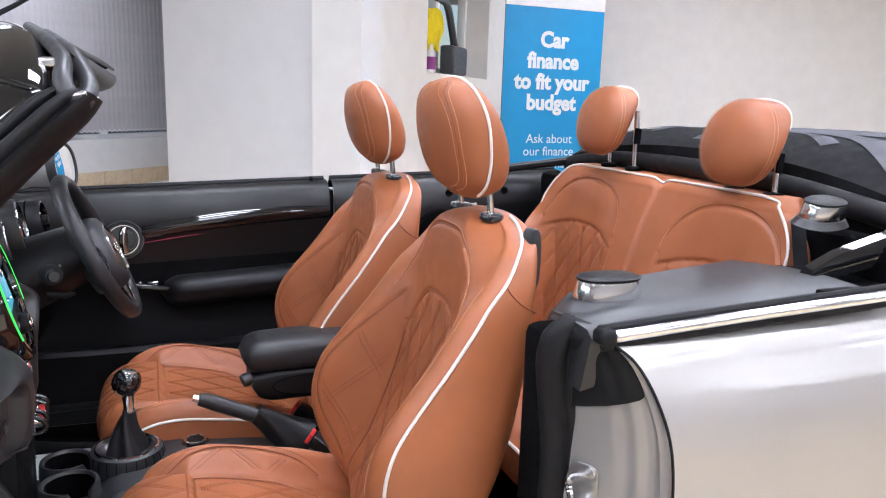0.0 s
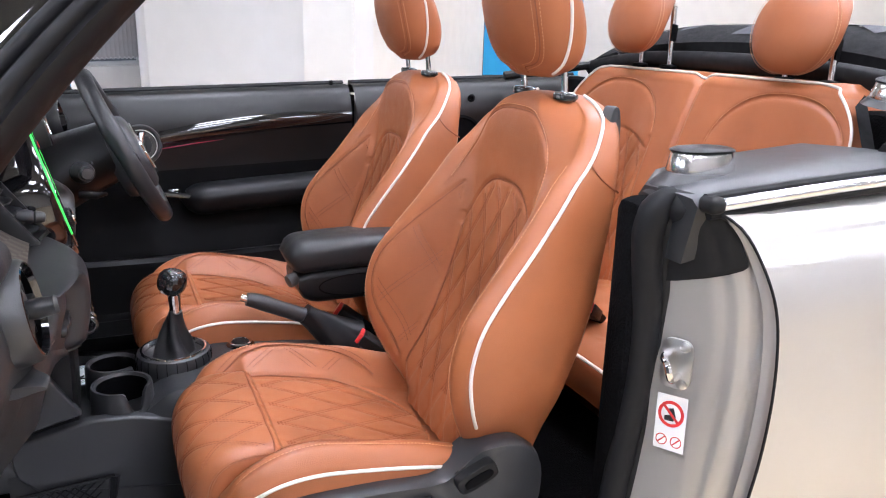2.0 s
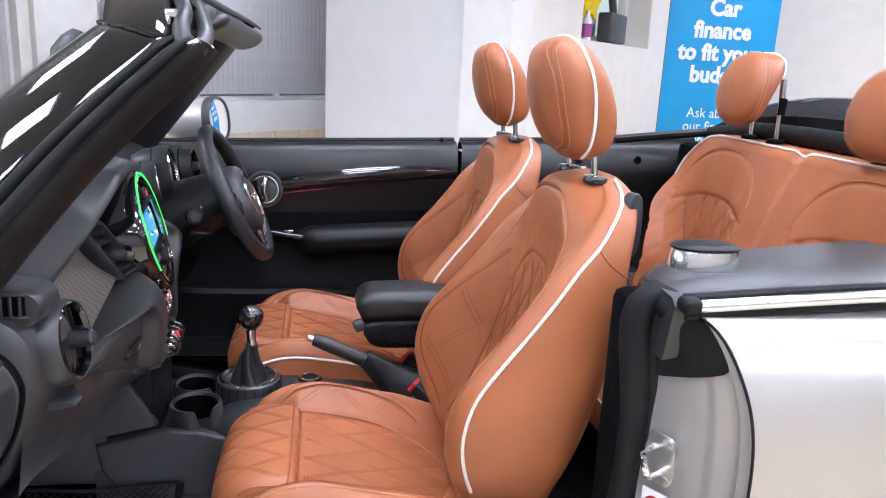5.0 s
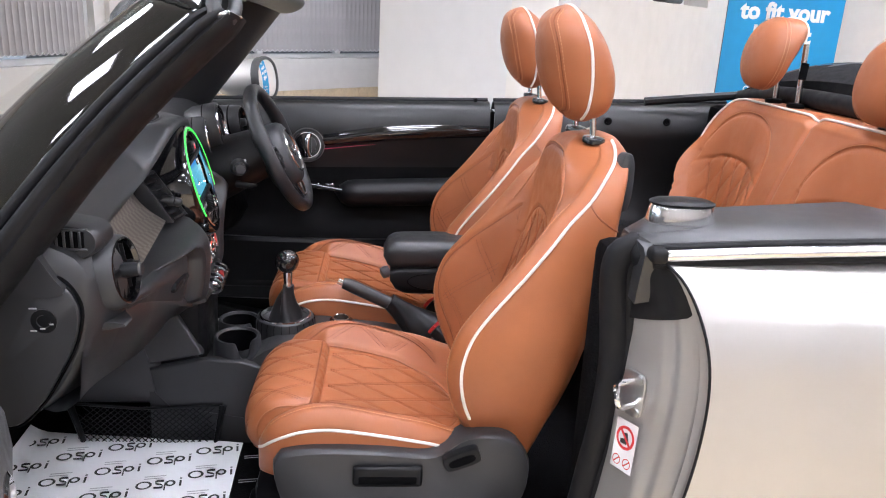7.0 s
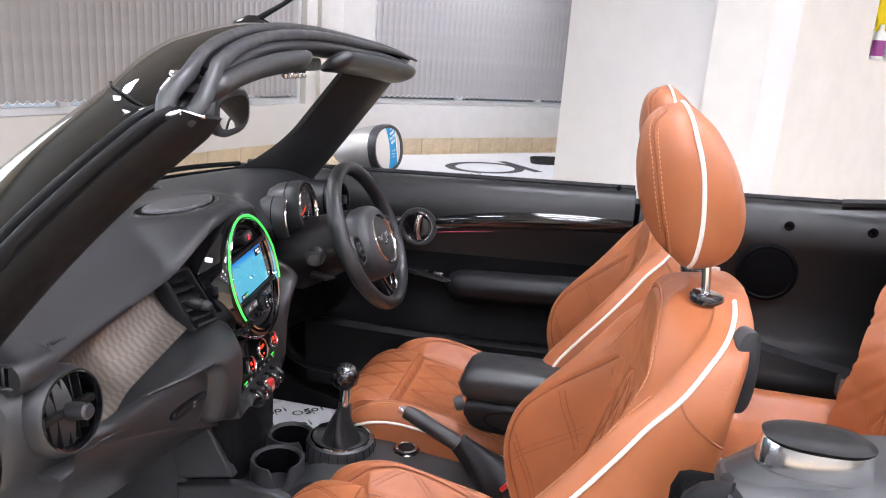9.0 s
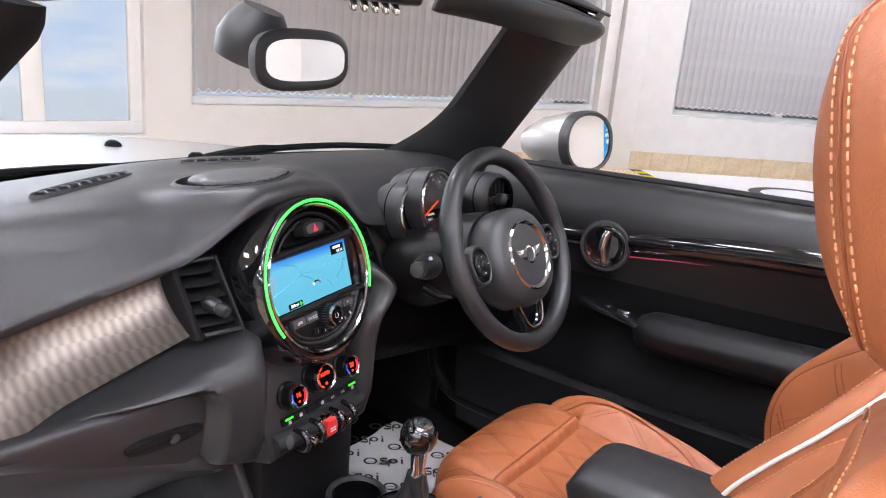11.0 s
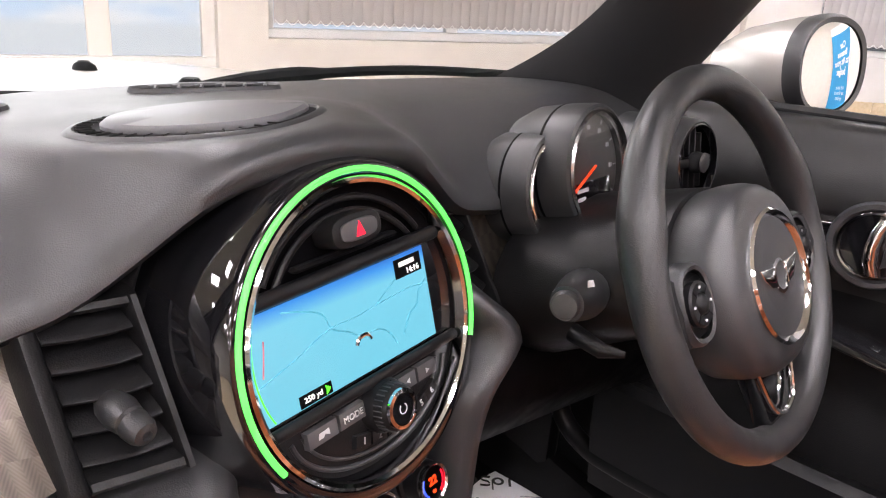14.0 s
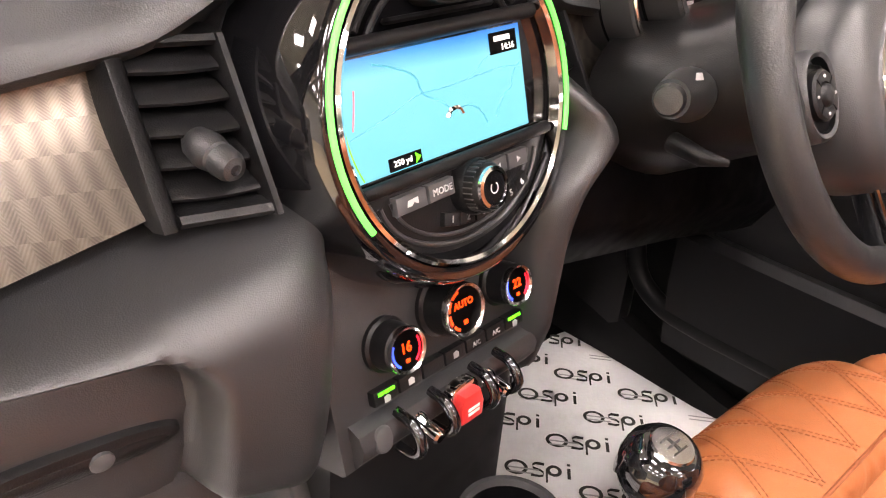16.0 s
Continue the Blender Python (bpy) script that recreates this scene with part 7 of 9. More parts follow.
def slat_vent(y0, y1, z0, z1, label, yaw=0.2, knob=True):
    """Rectangular vent beside the display: five curved blades, a deep frame and a knob."""
    vent = thing("slatted_air_vent", (-0.03, (y0 + y1) / 2, (z0 + z1) / 2), label, "air vent", "slatted air vents")
    X = lambda z, y: -0.002 - (z - z0) / (z1 - z0) * 0.056 + yaw * (y - y0)
    # gaps behind the blades are coloured as black as their shade
    loft("throat", [[(X(z, y0) - 0.034, y0 + 0.0005, z), (X(z, y1) - 0.034, y1 - 0.0005, z), (X(z, y1) - 0.08, y1 - 0.0005, z), (X(z, y0) - 0.08, y0 + 0.0005, z)] for z in (z0 - 0.001, z1 + 0.001)], DARK, vent, "throat coloured black for its shade")
    for a, b, out in ((y0 - 0.015, y0, y0), (y1 + 0.008, y1, y1)):
        rows = []
        for z in np.linspace(z0 - 0.008, z1 + 0.008, 10):
            x = X(z, out)
            rows.append([(x - 0.004, a, z), (x + 0.002, a + (b - a) * 0.25, z), (x + 0.002, a + (b - a) * 0.75, z), (x - 0.003, b, z), (x - 0.06, b, z), (x - 0.06, a, z)])
        loft("frame_side", rows if a < b else [r[::-1] for r in rows], TRIM, vent, "black vent frame", sharp=50)
    for za, zb in ((z1, z1 + 0.009), (z0 - 0.010, z0)):
        zm = (za + zb) / 2
        rows = [[(X(zm, y) - 0.05, y, za), (X(zm, y), y, za + 0.001), (X(zm, y) + 0.003, y, zm), (X(zm, y), y, zb - 0.001), (X(zm, y) - 0.05, y, zb)] for y in np.linspace(y0, y1, 6)]
        loft("frame_bar", rows, TRIM, vent, "black vent frame")
    n = 5
    for i in range(n):
        z = z0 + (z1 - z0) * (i + 0.45) / n
        rows = []
        for y in np.linspace(y0 + 0.001, y1 - 0.001, 10):
            bow = 0.004 * math.sin(math.pi * (y - y0) / (y1 - y0))
            x = X(z, y) - 0.004 + bow
            rows.append([(x, y, z - 0.0042), (x + 0.0014, y, z - 0.0020), (x - 0.001, y, z + 0.0002), (x - 0.016, y, z + 0.0045), (x - 0.032, y, z + 0.006), (x - 0.032, y, z + 0.003), (x - 0.014, y, z - 0.0005)])
        loft("blade", rows, TRIM, vent, "curved black blade")
    for k in range(4):
        y = y0 + (y1 - y0) * (k + 0.8) / 4.6
        loft("upright_blade", [[(X(z, y) - 0.050, y - 0.001, z), (X(z, y) - 0.036, y - 0.001, z), (X(z, y) - 0.036, y + 0.001, z), (X(z, y) - 0.050, y + 0.001, z)] for z in (z0, z1)], TRIM, vent)
    if knob:
        zk = z0 + (z1 - z0) * 0.36
        yk = y0 + (y1 - y0) * 0.52
        lathe("knob", [(0.006, -0.020), (0.0105, -0.012), (0.0122, 0.0), (0.0102, 0.010), (0.0082, 0.0115), (0.0104, 0.0135), (0.0098, 0.022), (0.0075, 0.027), (0.0035, 0.0285), (0.003, 0.026)], axis((X(zk, yk) + 0.002, yk, zk), (0.95, 0.10, -0.12)), DASH, vent, "ribbed black knob", n=20)
    return vent


slat_vent(-0.197, -0.143, 0.858, 0.938, "slatted black air vent with ribbed knob beside the display")
slat_vent(0.163, 0.196, 0.850, 0.935, "narrow slatted black air vent by the steering wheel", -0.1, False)

# ---- round display unit ----
RC = Vector((0.0126, 0.011, 0.897))
MD0 = axis(RC, (0.9615, 0.0926, 0.2588)) @ pose(0, 0, 0, 0, 0, 2) @ Matrix.Scale(1.085, 4)
unit = thing("display_unit", RC, "round display unit with lit green ring and map screen", "display unit")
lathe("housing", [(0.133, -0.12), (0.132, -0.07), (0.1285, -0.03), (0.1235, -0.008), (0.119, 0.002), (0.1165, 0.004), (0.1095, 0.004), (0.107, -0.002)], MD0, GLOSS, unit, "gloss black round housing", n=96, caps=False)
lathe("surround", [(0.152, -0.13), (0.144, -0.098), (0.1405, -0.080), (0.1375, -0.074), (0.1345, -0.077), (0.132, -0.088)], MD0, DASH, unit, "soft black surround", n=80, caps=False)
lathe("chrome_ring", [(0.1085, -0.002), (0.1082, 0.0045), (0.1060, 0.0062), (0.1035, 0.0045), (0.1030, -0.004)], MD0, CHROME, unit, "chrome ring", n=96, caps=False)
arc = [MD0 @ Vector((0.1128 * math.cos(w), 0.1128 * math.sin(w), 0.0046)) for w in np.linspace(radians(-22), radians(211), 110)]
tube("light_ring", arc, 0.0024, LED_GREEN, unit, "glowing green light ring", n=8)
lathe("face", [(0.104, -0.006), (0.09, -0.014), (0.002, -0.014)], MD0, DARK, unit, n=64, caps=False)


def clip_rect(x0, x1, y0, y1, r, n=14):
    """Rectangle cut by a circle of radius r about the centre."""
    pts = []
    for y in np.linspace(y1, y0, n):
        pts.append((max(x0, -math.sqrt(max(0, r * r - y * y))), y))
    for y in np.linspace(y0, y1, n):
        pts.append((min(x1, math.sqrt(max(0, r * r - y * y))), y))
    return pts


slab("screen_glass", clip_rect(-0.101, 0.101, -0.033, 0.044, 0.1005), MD0 @ Matrix.Translation((0, 0, -0.013)), 0.006, GLOSS, unit, "dark screen glass")
scrn = slab("map_screen", clip_rect(-0.0965, 0.076, -0.031, 0.041, 0.0985), MD0 @ Matrix.Translation((0, 0, -0.0069)), 0.0006, SCREEN, unit, "lit map screen in blue")
MSC = MD0 @ Matrix.Translation((-0.0965 + 0.0975 * 0.955, -0.031 + 0.0405 * 0.873, 0)) @ Matrix.Diagonal((0.955, 0.873, 1, 1))
SU = lambda x, y, h=-0.0060: MSC @ Vector((x, y, h))
ROADS = mat("map_road_line", (0.05, 0.30, 0.42), 0.5, emit=0.45)
MAPRED = mat("map_red_line", (0.55, 0.15, 0.2), 0.5, emit=0.3)
for nm, pts, r, mt in (("road", [(-0.066, 0.036), (-0.05, 0.031), (-0.032, 0.022), (-0.026, 0.008), (-0.012, 0.0), (0.002, -0.010), (0.018, -0.010), (0.030, -0.018), (0.036, -0.030)], 0.0007, ROADS), ("road", [(-0.096, -0.010), (-0.06, -0.001), (-0.03, 0.008), (0.0, 0.008), (0.03, 0.010), (0.06, 0.011), (0.082, 0.008)], 0.0005, ROADS), ("road", [(0.02, 0.009), (0.04, 0.020), (0.06, 0.030)], 0.0004, ROADS), ("road", [(0.045, -0.026), (0.055, -0.012), (0.066, -0.006), (0.070, 0.004), (0.080, 0.012)], 0.0006, ROADS), ("road", [(-0.09, -0.004), (-0.086, 0.012), (-0.084, 0.022)], 0.0006, MAPRED)):
    tube(nm, [SU(*p) for p in cat(pts, 40)], r, mt, scrn, "map road line", n=5)
tube("own_car_mark", [SU(*p, -0.0055) for p in cat([(-0.006, -0.0145), (-0.003, -0.010), (0.002, -0.0088), (0.007, -0.010), (0.0095, -0.0145)], 14)], 0.0017, CHROME, scrn, "small car marker", n=6)
slab("clock_box", [(0.047, 0.022), (0.078, 0.022), (0.078, 0.0385), (0.047, 0.0385)], MSC @ Matrix.Translation((0, 0, -0.0061)), 0.0006, DARK, scrn, "black clock box")
SCRT = mat("screen_lettering", (0.8, 0.8, 0.8), 0.5, emit=0.4)
text("clock", "14:16", 0.0070, MSC @ Matrix.Translation((0.0665, 0.0262, -0.0050)), SCRT, scrn, "clock reading")
part("station_bar", box_bm(0.052, 0.070, 0.0315, 0.0355, -0.0056, -0.0050, 0, 1, MSC), SCRT, scrn, smooth=False)
slab("scale_box", [(-0.066, -0.0395), (-0.036, -0.0395), (-0.036, -0.030), (-0.066, -0.030)], MSC @ Matrix.Translation((0, 0, -0.0061)), 0.0006, DARK, scrn, "black scale box")
text("scale", "250 yd", 0.0062, MSC @ Matrix.Translation((-0.054, -0.0345, -0.0050)), SCRT, scrn, "map scale")
slab("compass_mark", [(-0.0425, -0.0385), (-0.0375, -0.0345), (-0.0425, -0.031), (-0.0415, -0.0345)], MSC @ Matrix.Translation((0, 0, -0.0052)), 0.0004, LED_LIME, scrn)
tube("green_edge", [SU(*p) for p in [(-0.0965 * math.cos(a), 0.0965 * math.sin(a)) for a in np.linspace(-0.42, 0.25, 24)]], 0.0006, LED_LIME, scrn, "thin green map edge", n=5)
# bars above and below the screen, upper grille, hazard switch
for y, h in ((0.0480, 0.0058), (-0.0375, 0.0050)):
    w = math.sqrt(0.101 ** 2 - y * y)
    tube("cross_bar", [MD0 @ Vector((x, y, -0.004)) for x in np.linspace(-w, w, 12)], h, TRIM, unit, "black cross bar", n=10)
for k, r in enumerate((0.078, 0.088)):
    tube("upper_rib", [MD0 @ Vector((r * math.cos(w), 0.012 + r * math.sin(w) * 0.93, -0.008)) for w in np.linspace(radians(32), radians(148), 30)], 0.0028, TRIM, unit, n=8)
part("upper_tray", box_bm(-0.05, 0.05, 0.056, 0.060, -0.013, -0.003, 0.002, 1, MD0), TRIM, unit)
hz = slab("hazard_switch", oval(0.0240, 0.0115, 40, 3.0), MD0 @ Matrix.Translation((0.0, 0.0735, -0.012)), 0.020, TRIM, unit, "hazard warning switch", 0.003)
slab("hazard_frame", oval(0.0175, 0.0070, 36, 3.0), MD0 @ Matrix.Translation((0.0, 0.0735, 0.0078)), 0.0016, GREY, hz, bevel=0.0006)
slab("hazard_triangle", [(-0.0042, -0.0045), (0.0042, -0.0045), (0.0, 0.0055)], MD0 @ Matrix.Translation((0.0, 0.0735, 0.0092)), 0.0008, LED_RED, hz, "glowing red triangle")
# lower crescent with buttons
cres = slab("button_crescent", [(0.093 * math.cos(w), -0.043 + 0.056 * math.sin(w)) for w in np.linspace(math.pi, 2 * math.pi, 36)], MD0 @ Matrix.Translation((0, 0, -0.014)), 0.007, TRIM, unit, "black button crescent", 0.002)
for r, h in ((0.050, 0.0042), (0.044, 0.0030)):
    tube("crescent_rib", [MD0 @ Vector((r / 0.056 * 0.090 * math.cos(w), -0.043 + r * math.sin(w), -0.0065)) for w in np.linspace(math.pi * 1.04, 1.96 * math.pi, 40)], h * 0.5, DASH, cres, "raised black rib", n=8)
for x0, x1, wd in ((-0.070, -0.043, ""), (-0.041, -0.0165, "MODE"), (0.0205, 0.040, "<"), (0.042, 0.064, ">")):
    slab("button", [(x0, -0.0575), (x1, -0.0575), (x1, -0.0455), (x0, -0.0455)], MD0 @ Matrix.Translation((0, 0, -0.008)), 0.007, GREY, cres, "grey button", 0.0014)
    if wd == "MODE":
        text("button_lettering", wd, 0.0066, MD0 @ Matrix.Translation(((x0 + x1) / 2, -0.0515, -0.0007)), SILVERGREY, cres)
    elif wd:
        d = 1 if wd == ">" else -1
        slab("button_mark", [(-0.0018 * d, -0.0022), (0.002 * d, 0), (-0.0018 * d, 0.0022)][::d], MD0 @ Matrix.Translation(((x0 + x1) / 2, -0.0515, -0.0010)), 0.0004, SILVERGREY, cres)
    else:
        slab("button_mark", [(-0.005, -0.002), (-0.001, -0.002), (0.001, 0.0), (0.005, -0.002), (0.005, 0.0025), (-0.004, 0.002)], MD0 @ Matrix.Translation(((x0 + x1) / 2, -0.0515, -0.0010)), 0.0004, SILVERGREY, cres)
for i in range(6):
    w = radians(243 + i * 13.5)
    px, py = 0.070 * math.cos(w) + 0.010, -0.043 + 0.0345 * math.sin(w) * 1.02
    m = MD0 @ Matrix.Translation((px, py, -0.008)) @ pose(0, 0, 0, 0, 0, (math.degrees(w) - 270) * 0.55)
    slab("preset_button", [(-0.0076, -0.0046), (0.0076, -0.0046), (0.0076, 0.0046), (-0.0076, 0.0046)], m, 0.0055, TRIM, cres, "preset button", 0.001)
    text("button_lettering", str(i + 1), 0.0070, m @ Matrix.Translation((0, 0, 0.0058)), SILVERGREY, cres)
MVK = MD0 @ Matrix.Translation((0.003, -0.0580, 0))
lathe("knob_collar", [(0.0195, -0.012), (0.0200, 0.000), (0.0185, 0.004)], MVK, TRIM, unit, "black knob collar", n=40, caps=False)
kn = lathe("volume_knob", [(0.0172, -0.012), (0.0172, 0.006), (0.0165, 0.0125), (0.0145, 0.0145)], MVK, TRIM, unit, "black ribbed volume knob", n=40)
for i in range(28):
    w = 2 * math.pi * i / 28
    tube("knob_rib", [MVK @ Vector((0.0173 * math.cos(w), 0.0173 * math.sin(w), h)) for h in (0.002, 0.006, 0.011)], 0.0006, GREY, kn, n=4)
lathe("knob_ring", [(0.0150, 0.0135), (0.0146, 0.0165), (0.0120, 0.0170), (0.0115, 0.0135)], MVK, CHROME, kn, "chrome ring", n=40, caps=False)
lathe("knob_cap", [(0.0118, 0.0145), (0.0110, 0.0160), (0.001, 0.0160)], MVK, GLOSS, kn, n=40)
loft("power_mark", [[MVK @ Vector((r * math.cos(w), r * math.sin(w), 0.0163)) for w in np.linspace(radians(125), radians(415), 20)] for r in (0.0032, 0.0041)], SILVERGREY, kn, closed=False, caps=False)

# ---- centre stack below the display ----
stack = thing("centre_stack", (0.0, 0.01, 0.5), "black centre stack with heater knobs and toggle switches", "control panel")
NP = Vector((0.955, 0.09, 0.28)).normalized()
MP = axis((0.010, 0.016, 0.702), NP)
slab("panel", [(-0.125, -0.075), (0.112, -0.075), (0.118, -0.02), (0.122, 0.10), (-0.128, 0.10)], MP @ Matrix.Translation((0, 0, -0.05)), 0.05, DASH, stack, "black heater panel", 0.004)


def heater_knob(x, y, r, words, deep=0.026):
    m = MP @ Matrix.Translation((x, y, 0))
    k = lathe("heater_knob", [(r * 1.22, -0.004), (r * 1.22, 0.004), (r * 1.08, 0.006), (r * 1.06, deep * 0.6), (r * 1.0, deep)], m, TRIM, stack, "black heater knob with lit dial", n=40)
    lathe("bezel", [(r * 1.02, deep - 0.002), (r * 1.03, deep + 0.002), (r * 0.97, deep + 0.0045), (r * 0.86, deep + 0.003), (r * 0.84, deep)], m, CHROME_SOFT, k, "chrome bezel", n=40, caps=False)
    lathe("dial", [(r * 0.86, deep + 0.001), (0.001, deep + 0.001)], m, DARK, k, n=40)
    text("dial_lettering", words, r * (0.62 if len(words) < 3 else 0.36), m @ Matrix.Translation((0, r * (0.08 if len(words) < 3 else 0.22), deep + 0.0016)), LED_AMBER, k, "lit amber figures", bold=0.0001)
    part("dial_mark", box_bm(-r * 0.10, r * 0.10, -r * 0.55, -r * 0.40, deep + 0.0012, deep + 0.002, 0, 1, m), LED_AMBER, k, smooth=False)
    bands = ((150, 235, LED_BLUE), (-55, 30, LED_RED)) if len(words) < 3 else ((105, 135, LED_AMBER), (142, 172, LED_AMBER), (180, 210, LED_AMBER), (218, 245, LED_AMBER))
    for a, b, mt in bands:
        loft("dial_arc", [[m @ Vector((q * math.cos(w), q * math.sin(w), deep + 0.0016)) for w in np.linspace(radians(a), radians(b), 12)] for q in (r * 0.70, r * 0.80)], mt, k, "lit arc", closed=False, caps=False)


heater_knob(-0.067, 0.013, 0.0185, "16", 0.024)
heater_knob(-0.003, 0.022, 0.0225, "AUTO", 0.027)
heater_knob(0.069, 0.017, 0.0180, "22", 0.024)
# button strip
for i in range(7):
    x0 = -0.092 + 0.0265 * i
    b = slab("strip_button", [(x0 + 0.0008, -0.006), (x0 + 0.0257, -0.006), (x0 + 0.0257, 0.006), (x0 + 0.0008, 0.006)], MP @ Matrix.Translation((0, -0.0235, -0.002)), 0.010, TRIM, stack, "black strip button", 0.0015)
    if i in (0, 6):
        for q in range(3):
            part("lit_bar", box_bm(x0 + 0.0045 + 0.006 * q, x0 + 0.0095 + 0.006 * q, -0.0215, -0.0190, 0.008, 0.0088, 0, 1, MP), LED_LIME, b, "green lit bar", smooth=False)
    if i in (4, 5):
        text("button_lettering", "A/C" if i == 4 else "A/C", 0.0062, MP @ Matrix.Translation((x0 + 0.013, -0.0245, 0.0083)), SILVERGREY, b)
    elif i != 2:
        slab("button_mark", [(-0.003, -0.003), (0.003, -0.003), (0.0035, 0.001), (0.001, 0.003), (-0.003, 0.002)], MP @ Matrix.Translation((x0 + 0.013, -0.0262 if i in (0, 6) else -0.0235, 0.0081)), 0.0004, SILVERGREY, b)
# toggle row
tr = []
for x in np.linspace(-0.115, 0.10, 20):
    tr.append([MP @ Vector((x, y, h)) for y, h in ((-0.036, 0.002), (-0.042, 0.012), (-0.052, 0.015), (-0.063, 0.011), (-0.072, 0.0), (-0.072, -0.03), (-0.036, -0.03))])
loft("toggle_rail", tr, DASH, stack, "black toggle rail")
slab("round_button", oval(0.0085, 0.011, 28, 2.6), MP @ Matrix.Translation((-0.094, -0.053, 0.012)), 0.004, GREY, stack, "rounded grey button", 0.002)
for x in (-0.074, -0.036, 0.014, 0.046):
    tube("guard", [MP @ Vector(p) for p in cat([(x, -0.040, 0.010), (x, -0.046, 0.026), (x, -0.062, 0.034), (x, -0.074, 0.024), (x, -0.072, 0.006)], 16)], 0.0048, GLOSS, stack, "gloss black guard", n=10)
for x in (-0.055, 0.030):
    t = lathe("toggle", [(0.0085, 0.008), (0.0085, 0.016), (0.006, 0.020), (0.0065, 0.036), (0.0045, 0.038)], MP @ Matrix.Translation((x, -0.052, 0)) @ pose(0, 0, 0, 22, 0, 0), CHROME, stack, "chrome toggle", n=18)
MST = MP @ Matrix.Translation((-0.011, -0.053, 0.014)) @ pose(0, 0, 0, 12, 0, 0)
sb = slab("start_surround", oval(0.0185, 0.016, 36, 2.6), MST, 0.010, CHROME, stack, "chrome start switch surround", 0.003)
slab("start_switch", [(-0.013, -0.018), (0.013, -0.018), (0.0145, -0.004), (0.010, 0.009), (-0.010, 0.009), (-0.0145, -0.004)], MST @ Matrix.Translation((0, 0, 0.009)), 0.010, RED, sb, "red start switch", 0.003)
for q in range(2):
    part("switch_mark", box_bm(-0.007, 0.007, -0.006 - 0.0045 * q, -0.0032 - 0.0045 * q, 0.0193, 0.0197, 0, 1, MST), WHITE, sb, smooth=False)
# lower panel with sockets, side cheeks
rows = [[(x, y, z) for x, y in ((-0.18, -0.105), (0.020 - 0.02 * (0.645 - z), -0.105), (0.026 - 0.02 * (0.645 - z), -0.09), (0.026 - 0.02 * (0.645 - z), 0.085), (0.018, 0.10), (-0.18, 0.10))] for z in (0.645, 0.56, 0.47, 0.40)]
loft("lower_panel", rows, TRIM, stack, "black lower panel")
for dy in (-0.045, -0.010, 0.004):
    part("socket_mark", box_bm(0.0215, 0.0222, dy, dy + 0.010, 0.585, 0.588, 0, 1), SILVERGREY, stack, smooth=False)
rows = []
for z in np.linspace(0.594, 0.915, 44):
    x = float(np.interp(z, [0.594, 0.602, 0.62, 0.672, 0.751, 0.792, 0.824, 0.85, 0.87, 0.89, 0.915], [-0.02, 0.002, 0.020, 0.034, 0.037, 0.042, 0.044, 0.044, 0.032, 0.012, -0.03]))
    yo = 0.138 + 0.040 * bump1(z - 0.852, 0.036)
    rows.append([(-0.13, yo - 0.04, z), (x - 0.040, yo - 0.034, z), (x - 0.010, yo - 0.026, z), (x - 0.001, yo - 0.016, z), (x, yo - 0.008, z), (x - 0.008, yo + 0.001, z), (x - 0.03, yo + 0.006, z), (-0.13, yo + 0.010, z)])
loft("side_cheek", rows, DASH, stack, "smooth black side cheek of the stack", sharp=80)

# speaker oval and demister slots on the pad
spk = thing("dash_speaker", (-0.135, -0.05, 1.03), "oval speaker cover on the dashboard top", "speaker")




def eye(k, h, shift=0.0):
    """Almond outline round the speaker, blunt at its near end, laid on the pad."""
    out = []
    for w in np.linspace(0, 2 * math.pi, 64, endpoint=False):
        cy_, sx = math.cos(w), math.sin(w)
        x = -0.127 + 0.052 * k * sx * (1 - 0.45 * max(0.0, cy_) ** 2) + 0.030 * cy_ * k
        y = -0.040 + shift + 0.083 * k * cy_
        out.append((x, y, SPK_Z + SPK_X * (x + 0.127) + SPK_Y * (y + 0.040) - 0.004 + h))
    return out


loft("rim", [eye(1.10, -0.001), eye(1.05, 0.0025), eye(1.01, 0.003), eye(0.98, 0.0005)], DASH, spk, "raised soft rim", caps=False)
loft("gap", [eye(0.99, 0.0012), eye(0.6, 0.0012)], DARK, spk, caps=False)
loft("cover", [eye(0.86, 0.0, 0.006), eye(0.86, 0.004, 0.006), eye(0.82, 0.007, 0.006), eye(0.5, 0.009, 0.006), eye(0.05, 0.0095, 0.006)], SATIN_GREY, spk, "smooth grey cover")
for k in range(26):
    w = radians(70 + k * 9)
    pt = lambda q: (-0.127 + 0.052 * q * math.sin(w) * (1 - 0.45 * max(0.0, math.cos(w)) ** 2) + 0.030 * math.cos(w) * q, -0.040 + 0.083 * q * math.cos(w))
    a, b = pt(0.86), pt(0.99)
    flat = lambda p: SPK_Z + SPK_X * (p[0] + 0.127) + SPK_Y * (p[1] + 0.040) - 0.001
    tube("spoke", [(*a, flat(a)), (*b, flat(b))], 0.0008, TRIM, spk, n=5)
